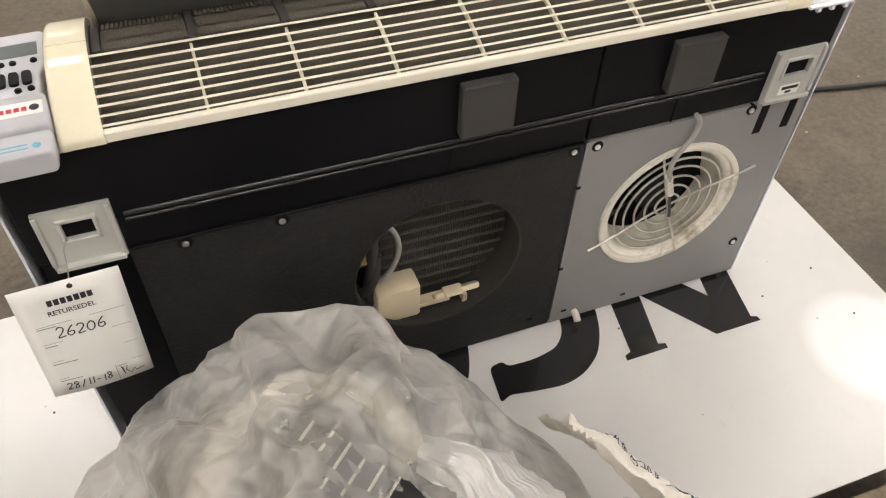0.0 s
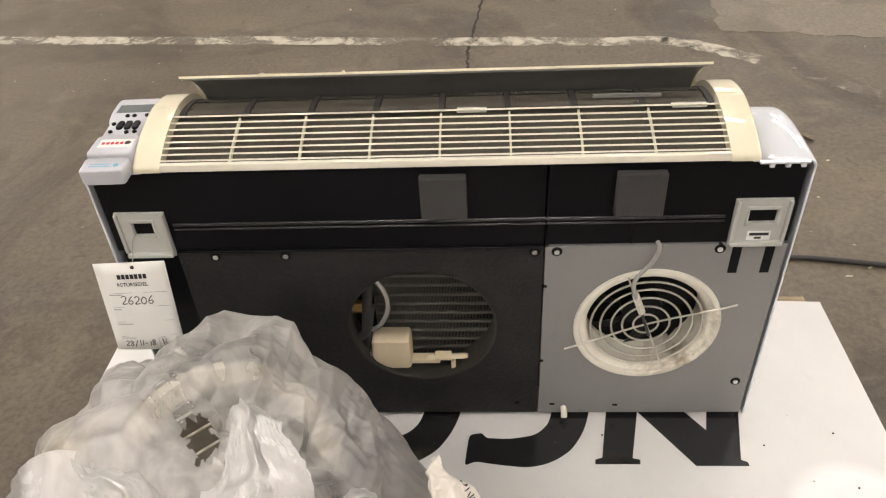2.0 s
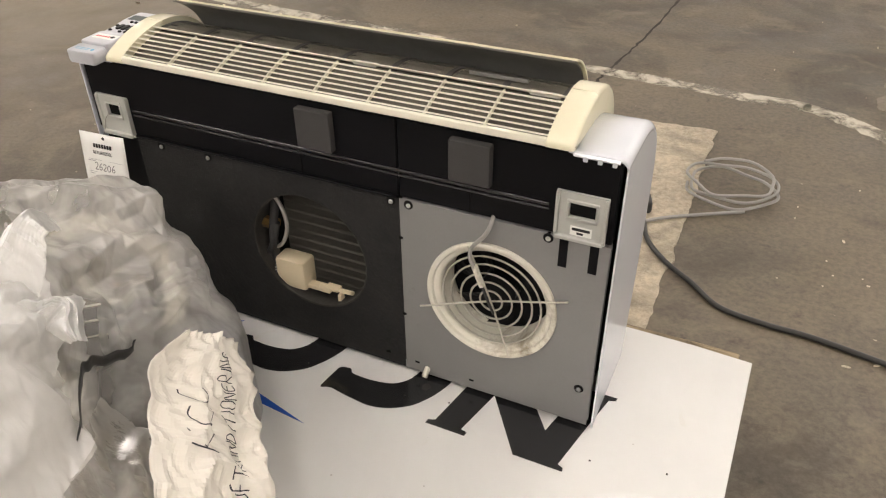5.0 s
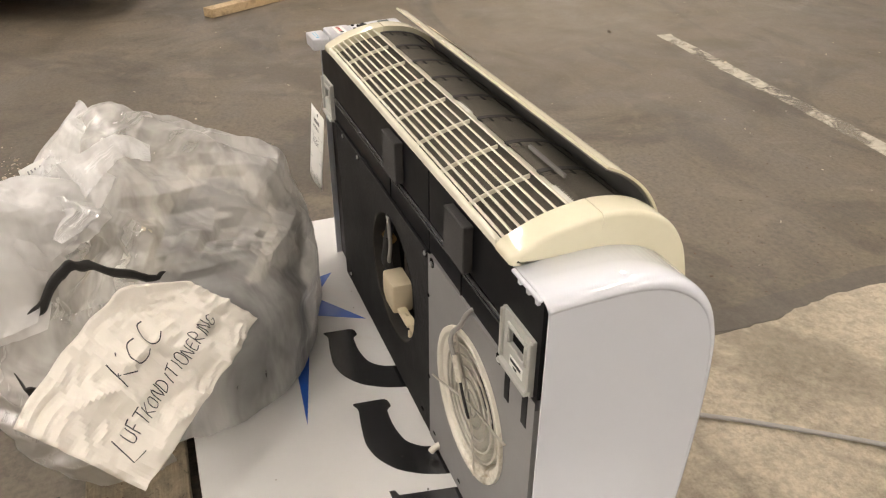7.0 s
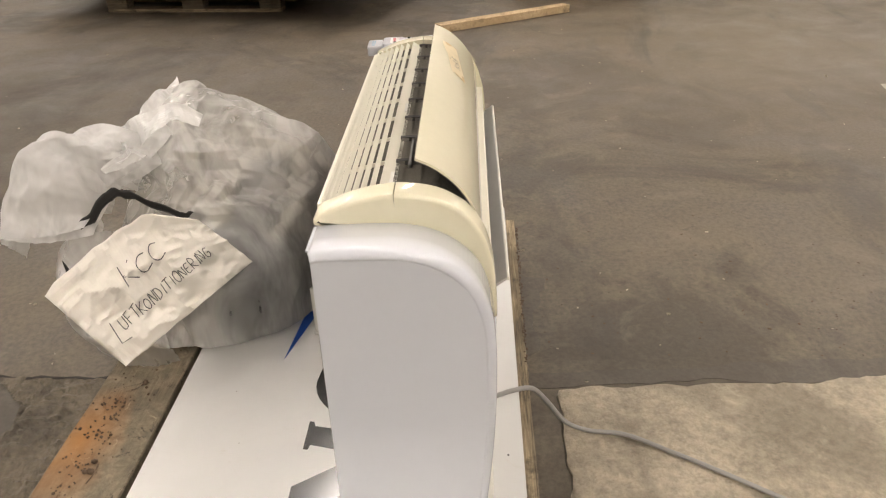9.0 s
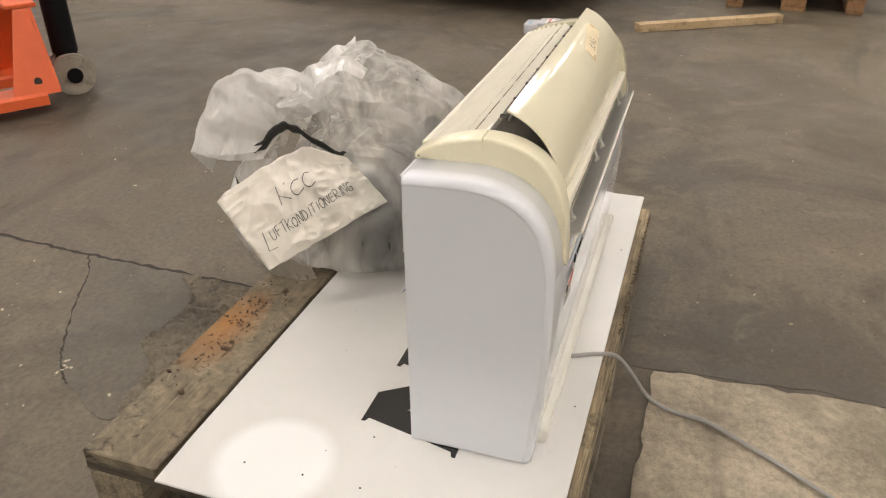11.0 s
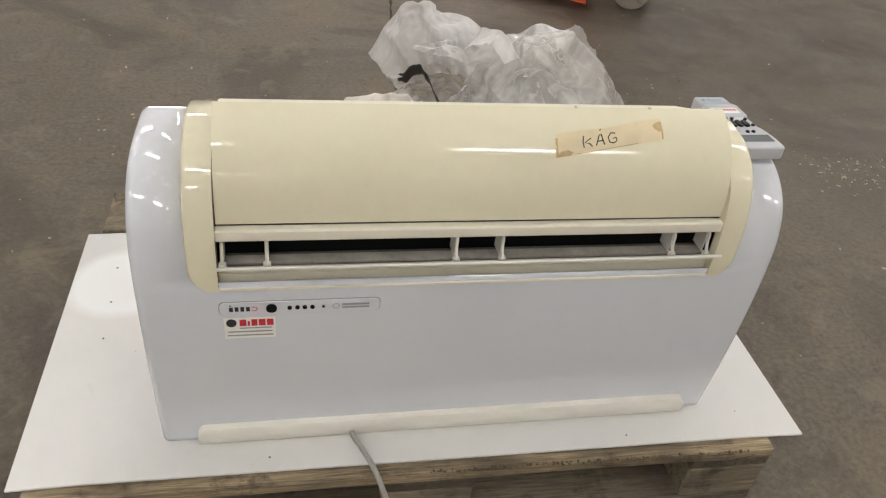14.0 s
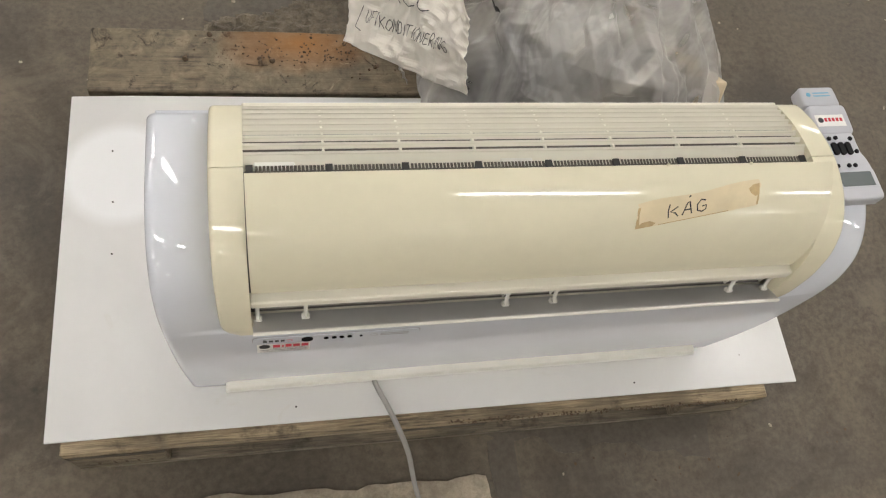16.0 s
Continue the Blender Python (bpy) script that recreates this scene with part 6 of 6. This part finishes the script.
film([[(0.26, 0.51, 0.55), (0.325, 0.53, 0.61), (0.39, 0.56, 0.55)],
      [(0.24, 0.55, 0.545), (0.32, 0.57, 0.57), (0.41, 0.60, 0.51)],
      [(0.24, 0.61, 0.46), (0.33, 0.63, 0.50), (0.42, 0.65, 0.44)],
      [(0.24, 0.66, 0.36), (0.32, 0.69, 0.38), (0.42, 0.69, 0.34)]], "bag_mouth", BAG_THIN, bag, 9, 0.15)
film([[(0.17, 0.655, 0.42), (0.17, 0.70, 0.33), (0.16, 0.695, 0.24), (0.16, 0.67, 0.163)],
      [(0.07, 0.675, 0.41), (0.06, 0.715, 0.33), (0.04, 0.70, 0.24), (0.05, 0.665, 0.163)],
      [(0.00, 0.67, 0.40), (-0.045, 0.69, 0.33), (-0.06, 0.665, 0.24), (-0.035, 0.63, 0.160)],
      [(0.02, 0.60, 0.39), (-0.045, 0.60, 0.33), (-0.075, 0.585, 0.25), (-0.055, 0.57, 0.160)],
      [(0.05, 0.53, 0.38), (-0.02, 0.525, 0.31), (-0.05, 0.51, 0.23), (-0.045, 0.50, 0.163)]], "bag_fold", BAG, bag, 14)


def ridge_fold(path, spread, seed):
    """A gathered ridge of film that falls away to both sides of the path."""
    pts = [Vector(p) for p in path]
    rows = []
    for k, c in enumerate(pts):
        d = (pts[min(k + 1, len(pts) - 1)] - pts[max(k - 1, 0)]).normalized()
        side = d.cross(Vector((0, 0, 1))).normalized()
        up = side.cross(d)
        w = spread[k]
        rows.append([c + side * w * u + up * w * v for u, v in ((-1.3, -1.15), (-0.75, -0.65), (-0.25, -0.35), (0.0, 0.0), (0.22, -0.40), (0.7, -0.6), (1.2, -1.2))])
    return film(rows, "bag_fold", BAG_THIN, bag, seed, 0.24, 0.020, 6, 1)


ridge_fold([(0.178, 0.455, 0.588), (0.155, 0.500, 0.608), (0.140, 0.552, 0.590), (0.135, 0.585, 0.570), (0.095, 0.575, 0.572), (0.050, 0.550, 0.560), (0.010, 0.570, 0.540)], (0.016, 0.022, 0.032, 0.042, 0.036, 0.022, 0.008), 4)
ridge_fold([(0.300, 0.525, 0.605), (0.260, 0.555, 0.596), (0.212, 0.585, 0.572), (0.165, 0.600, 0.560), (0.125, 0.640, 0.565)], (0.030, 0.045, 0.050, 0.045, 0.030), 8)
ridge_fold([(0.41, 0.56, 0.46), (0.33, 0.620, 0.500), (0.26, 0.640, 0.500), (0.19, 0.655, 0.505), (0.13, 0.690, 0.52)], (0.03, 0.06, 0.065, 0.06, 0.035), 11)


def strap(pts, w, name="black_strap"):
    """A flat band of black plastic that bends sharply."""
    path = []
    for p, q in zip(pts, pts[1:]):
        path += [Vector(p).lerp(Vector(q), k / 4) for k in range(4)]
    path.append(Vector(pts[-1]))
    rows = [[p + Vector((-0.35, 0.1, 0.93)) * v + Vector((0, 0, 0.0025 * math.sin(i * 1.3))) for v in (-w, -0.4 * w, 0.4 * w, w)] for i, p in enumerate(path)]
    st = part(name, loft(rows), BLACK_CABLE, bag, "black plastic strap round the bag's mouth", 60)
    st.modifiers.new("thick", "SOLIDIFY").thickness = 0.0014
    return st


strap([(-0.016, 0.632, 0.436), (-0.004, 0.610, 0.455), (0.012, 0.585, 0.486), (0.024, 0.566, 0.490), (0.036, 0.545, 0.476), (0.056, 0.505, 0.440), (0.072, 0.465, 0.413), (0.082, 0.448, 0.412)], 0.0115)
part("strap_end", box(-0.013, 0.013, -0.009, 0.009, -0.007, 0.007, 0.002, m=pose(0.084, 0.448, 0.408, 20, 30, 40)), BLACK_CABLE, bag)
strap([(-0.060, 0.655, 0.386), (-0.064, 0.650, 0.362), (-0.060, 0.632, 0.352)], 0.011)
strap([(-0.066, 0.640, 0.300), (-0.070, 0.625, 0.272), (-0.075, 0.600, 0.268), (-0.085, 0.570, 0.268)], 0.009)

lab_o, lab_u, lab_v = Vector((0.262, 0.598, 0.552)), Vector((-0.060, -0.026, -0.082)), Vector((0.034, 0.046, -0.030))
lab_n = lab_v.cross(lab_u).normalized()
lab_at = lambda a, b, lift=0.0: lab_o + lab_u * a + lab_v * b + lab_n * (lift + 0.006 * math.sin(3.0 * a) * (1 - 0.5 * b) + 0.003 * noise.noise(Vector((a * 4, b * 3, 2))))
label = part("label", loft([[lab_at(i / 12, j / 6) for j in range(7)] for i in range(13)]), CARD, bag, "white printed label on the film", 60)
for k, (a0, a1, b0, b1) in enumerate(((0.08, 0.62, 0.14, 0.24), (0.08, 0.80, 0.36, 0.42), (0.08, 0.72, 0.50, 0.55), (0.08, 0.50, 0.63, 0.68), (0.66, 0.90, 0.62, 0.84))):
    part("small_print", bars([(a0 + (a1 - a0) * i / 6, a0 + (a1 - a0) * (i + 1) / 6, b0, b1) for i in range(6)], lambda u, v: lab_at(u, v, 0.0012)), GREY_PRINT, label)

# ---- the handwritten note on the bag ----
N00, N10, N01 = Vector((-0.172, 0.532, 0.240)), Vector((0.018, 0.337, 0.342)), Vector((-0.136, 0.660, 0.366))
N11 = Vector((0.020, 0.445, 0.448))
NN = (N10 - N00).cross(N01 - N00).normalized()
NOTE_UP = 0.006 if NN.z > 0 else -0.006


def note_at(a, b, lift=0.0):
    p = N00 * (1 - a) * (1 - b) + N10 * a * (1 - b) + N01 * (1 - a) * b + N11 * a * b
    p = p + Vector((0.036, -0.010, 0.046)) * 4 * a * (1 - a) * b * b * 0.8
    fold = 0.010 * (abs(b - 0.55 - 0.10 * math.sin(a * 5)) < 0.28) * (1 - abs(b - 0.55 - 0.10 * math.sin(a * 5)) / 0.28)
    c = fold + 0.006 * noise.noise(Vector((a * 4, b * 3, 1.5))) + 0.022 * (0.3 - abs(noise.noise(Vector((a * 5, b * 4, 4.5))))) + 0.012 * (0.3 - abs(noise.noise(Vector((a * 11, b * 9, 8.5))))) + 0.010 * math.sin(math.pi * a) * (1 - b)
    return p + NN * (c + lift + NOTE_UP)


note = thing("paper_note", pose(0, 0, 0), "crumpled white paper note with handwriting lying on the bag", "note")
g = []
for i in range(61):
    a = i / 60
    lo, hi = 0.012 * noise.noise(Vector((a * 9, 0, 0))), 1 + 0.03 * noise.noise(Vector((a * 7, 5, 0))) - (0.16 * max(0, (a - 0.72) / 0.28))
    g.append([note_at(a + (0.012 * noise.noise(Vector((j, a, 0))) if i in (0, 60) else 0), lo + (hi - lo) * j / 44) for j in range(45)])
sheet = part("sheet", loft(g), PAPER, note, "", 9)
sheet.modifiers.new("thick", "SOLIDIFY").thickness = 0.0005
NOTE_TEXT = lambda u, v: note_at(0.155 + u * 3.45, 0.27 + v * 5.4 + u * 0.42, 0.0018)
part("handwriting", pen_words("L", 0.038, 0.026, lambda u, v: NOTE_TEXT(u - 0.022, v - 0.016), 0.0016, 5), PEN, note)
tagged(part("handwriting", pen_words("UFTKONDITIONERING", 0.0215, 0.0128, NOTE_TEXT, 0.0015, 5), PEN, note), kind="stuff")
part("handwriting", pen_words("KCC", 0.034, 0.034, lambda u, v: note_at(0.33 + u * 3.0, 0.55 + v * 5.2 + u * 0.5, 0.0018), 0.0018, 6), PEN, note)

# ---- loose wood on the floor and the pallets farther off ----
tagged(finish("timber_batten", box(-0.46, 0.46, -0.035, 0.035, 0.0, 0.045, 0.002, m=pose(3.45, -0.30, 0.0005, 0, 0, -59)), WOOD_NEW), "fresh pine batten lying on the concrete floor", "batten")
euro_pallet(pose(4.30, 1.70, 0, 0, 0, 85), "grey weathered wooden pallet carrying a stack of boards", WOOD_PALLET, WOOD_CROSS, WOOD_BLOCK, group="pallets")
rnd = random.Random(21)
z = 0.1475
for k in range(15):
    h = rnd.choice((0.012, 0.018, 0.022, 0.028))
    mt = rnd.choice((WOOD_DARK, WOOD_DARK, WOOD_BLOCK, WOOD_ORANGE, WOOD_PALLET))
    sx, sy = rnd.uniform(-0.05, 0.03), rnd.uniform(-0.10, 0.10)
    tagged(finish("board", box(-0.68 + sx, 0.62 + sx, -1.12 + sy, 1.12 + sy, 0, h - 0.001, 0.002, m=pose(4.30, 1.51, z, 0, 0, -11 + rnd.uniform(-0.8, 0.8))), mt), "dark-edged wooden board stacked on a pallet", "board", "stacked boards")
    z += h
euro_pallet(pose(4.62, -0.83, 0, 0, 0, -4), "orange-brown wooden pallet in a stack", WOOD_ORANGE, WOOD_ORANGE, WOOD_ORANGE, group="stacked pallets")
far_grey = euro_pallet(pose(4.62, -0.83, 0.1475, 0, 0, -3), "grey-brown wooden pallet in a stack", WOOD_PALLET, WOOD_CROSS, WOOD_BLOCK, group="stacked pallets")
for k in range(2, 5):
    copy_thing(far_grey, pose(4.62 + 0.01 * k, -0.83, 0.1475 * k, 0, 0, -4 + k * 0.5))
euro_pallet(pose(5.25, -2.14, 0, 0, 0, -14), "orange-brown wooden pallet under a wrapped load", WOOD_ORANGE, WOOD_ORANGE, WOOD_ORANGE, group="pallets")
bm = box(-0.58, 0.58, -0.40, 0.40, 0, 0.55, 0.03, seg=3, m=pose(5.25, -2.14, 0.1475, 0, 0, -14))
bmesh.ops.subdivide_edges(bm, edges=bm.edges[:], cuts=3, use_grid_fill=True)
for v in bm.verts:
    v.co += Vector((1, 0.6, 0)) * 0.02 * noise.noise(v.co * 7)
tagged(finish("wrapped_load", bm, BAG_THIN, None, "", 50), "load wrapped in milky film on a pallet", "wrapped load")

# ---- the pallet jack ----
jack = thing("pallet_jack", pose(1.227, 2.527, 0, 0, 0, 145), "worn orange pallet jack with dirty wheels standing on the floor", "pallet jack")
for s in (-1, 1):
    y0, y1 = sorted((s * 0.105, s * 0.265))
    prof = [(y0, 0.038), (y0, 0.078), (y0 + 0.012, 0.090), (y1 - 0.012, 0.090), (y1, 0.078), (y1, 0.038), (y1 - 0.006, 0.038), (y1 - 0.006, 0.076), (y1 - 0.014, 0.084), (y0 + 0.014, 0.084), (y0 + 0.006, 0.076), (y0 + 0.006, 0.038)]
    fork = part("fork", loft([[(x, y * k + (1 - k) * s * 0.185, zz) for y, zz in prof] for x, k in ((0.0, 1), (1.02, 1), (1.10, 0.75), (1.14, 0.45))], True, True), ORANGE, jack, "worn orange fork")
    part("load_roller", disc((0.98, s * 0.185, 0.036), 0.036, 0.09, "Y", 18, bevel=0.004), WHEEL, fork)
    rows = [[(x, s * y, zz) for x, y in ((0.13 - 0.10 * t, 0.255 - 0.10 * t), (-0.055 + 0.02 * t, 0.255 - 0.10 * t), (-0.055 + 0.02 * t, 0.245 - 0.10 * t), (0.13 - 0.10 * t, 0.245 - 0.10 * t))] for t, zz in ((0, 0.080), (1, 0.42))]
    side = part("side_plate", loft(rows, True, True), ORANGE, jack, "orange side plate")
    part("bolt", disc((0.02, s * 0.236, 0.135), 0.016, 0.012, "Y", 12), CRACK, side)
    w = part("wheel", disc((-0.155, s * 0.055, 0.092), 0.092, 0.052, "Y", 28, bevel=0.008), WHEEL, jack, "dirty nylon steering wheel", 40)
    part("hub", disc((-0.155, s * 0.084, 0.092), 0.034, 0.012, "Y", 16), BLACK, w)
rows = [[(-0.058 + 0.022 * t, y * (1 - 0.38 * t), zz) for y in (-0.255, 0.255)] + [(-0.046 + 0.022 * t, y * (1 - 0.38 * t), zz) for y in (0.255, -0.255)] for t, zz in ((0, 0.090), (1, 0.42))]
part("front_plate", loft(rows, True, True), ORANGE, jack, "orange front plate")
part("top_plate", box(-0.06, 0.06, -0.16, 0.16, 0.415, 0.435, 0.004), ORANGE, jack)
badge = bmesh.new()
loft([[(0.085 - 0.0 + r * math.cos(a), -0.2345 + 0.029 * ((0.235 + r * math.sin(a)) - 0.235) / 0.1, 0.235 + r * math.sin(a)) for r in (0.026, 0.030)] for a in (2 * math.pi * i / 24 for i in range(25))], bm=badge)
part("badge", badge, CARD, jack, "white ring badge")
part("pump", disc((-0.155, 0, 0.33), 0.055, 0.30, "Z", 20, bevel=0.006), BLACK, jack, "black hydraulic pump", 40)
part("axle", disc((-0.155, 0, 0.092), 0.020, 0.15, "Y", 12), BLACK, jack)
part("yoke", box(-0.20, -0.11, -0.026, 0.026, 0.10, 0.20, 0.006), BLACK, jack)
part("handle", tube([(-0.175, 0, 0.40), (-0.20, 0, 0.60), (-0.24, 0, 0.95), (-0.27, 0, 1.15)], 0.019, 10), BLACK, jack, "black tiller handle", 60)
part("grip", tube([(-0.27, -0.10, 1.15), (-0.275, -0.06, 1.22), (-0.275, 0.06, 1.22), (-0.27, 0.10, 1.15), (-0.27, 0.0, 1.12), (-0.27, -0.10, 1.15)], 0.012, 8), BLACK, jack)

# ---- chips and crumbs on the floor ----
rnd = random.Random(8)


def chip(x, y, w, l, h, turn, material, label, category):
    own = bmesh.new()
    bmesh.ops.create_icosphere(own, subdivisions=2, radius=1)
    for v in own.verts:
        v.co *= 1 + 0.35 * noise.noise(v.co * 2 + Vector((x, y, 0)) * 5)
    own.transform(pose(x, y, h * 0.6, 0, 0, turn) @ Matrix.Diagonal((w / 2, l / 2, h / 2, 1)))
    return tagged(finish("chip" if category != "splinter" else "splinter", own, material), label, category)


chip(-0.97, -1.01, 0.016, 0.055, 0.012, 35, WOOD_BLOCK, "small wooden splinter on the floor", "splinter")
chip(-0.66, 0.86, 0.016, 0.018, 0.008, 0, BRASS, "rusty brown crumb on the concrete floor", "crumb")
crumbs = bmesh.new()
for i in range(280):
    a, r = rnd.uniform(0, 2 * math.pi), 0.6 + 3.2 * rnd.random() ** 1.3
    x, y = 0.0 + r * math.cos(a), 0.3 + r * math.sin(a)
    if i % 5 == 0:
        x, y = rnd.gauss(1.55, 0.10), rnd.gauss(0.95, 0.06)
    if -0.66 < x < 0.58 and -0.24 < y < 0.66:
        continue
    s = rnd.choice((0.0018, 0.0025, 0.0035, 0.005, 0.008 if i % 12 == 0 else 0.003))
    own = bmesh.new()
    bmesh.ops.create_icosphere(own, subdivisions=1, radius=s, matrix=pose(x, y, 0.0015 + s * 0.2, rnd.uniform(0, 180), 0, rnd.uniform(0, 180)) @ Matrix.Diagonal((rnd.uniform(0.7, 1.8), 1, 0.45, 1)))
    merge(crumbs, own)
tagged(finish("floor_crumbs", crumbs, CONCRETE_PALE), "pale crumbs and chips scattered on the floor", "crumbs", kind="stuff")
pits = bmesh.new()
rnd = random.Random(31)
for i in range(260):
    x, y = rnd.uniform(0.16, 0.95), rnd.uniform(-1.5, -0.24)
    if rnd.random() > 0.35 + 0.65 * math.exp(-((x - 0.32) / 0.18) ** 2):
        continue
    s = rnd.choice((0.0012, 0.0018, 0.0025, 0.0025, 0.0038))
    own = bmesh.new()
    bmesh.ops.create_icosphere(own, subdivisions=1, radius=s, matrix=pose(x, y, 0.0005, 0, 0, rnd.uniform(0, 180)) @ Matrix.Diagonal((rnd.uniform(0.6, 1.0), rnd.uniform(0.8, 1.6), 0.22, 1)))
    merge(pits, own)
tagged(finish("floor_grit", pits, RUBBLE), "dark grit and pits in the worn concrete", "grit", kind="stuff")
scuffs = bmesh.new()
rnd = random.Random(77)
for cx, cy, n, spread in ((-0.34, 0.99, 9, 0.014), (-0.47, 1.10, 5, 0.05), (-0.20, 1.30, 10, 0.06), (1.55, 0.95, 40, 0.09), (-0.75, 1.15, 12, 0.08), (2.3, -0.2, 16, 0.3), (-0.9, -0.6, 14, 0.2), (0.9, 1.6, 14, 0.2)):
    for i in range(n):
        x, y, s = rnd.gauss(cx, spread), rnd.gauss(cy, spread), rnd.uniform(0.0012, 0.0045)
        own = bmesh.new()
        bmesh.ops.create_icosphere(own, subdivisions=1, radius=s, matrix=pose(x, y, 0.0026, 0, 0, rnd.uniform(0, 180)) @ Matrix.Diagonal((rnd.uniform(0.8, 2.6), 1, 0.16, 1)))
        merge(scuffs, own)
tagged(finish("floor_scuffs", scuffs, CONCRETE_PALE), "pale scuffs and flakes on the concrete floor", "scuffs", kind="stuff")
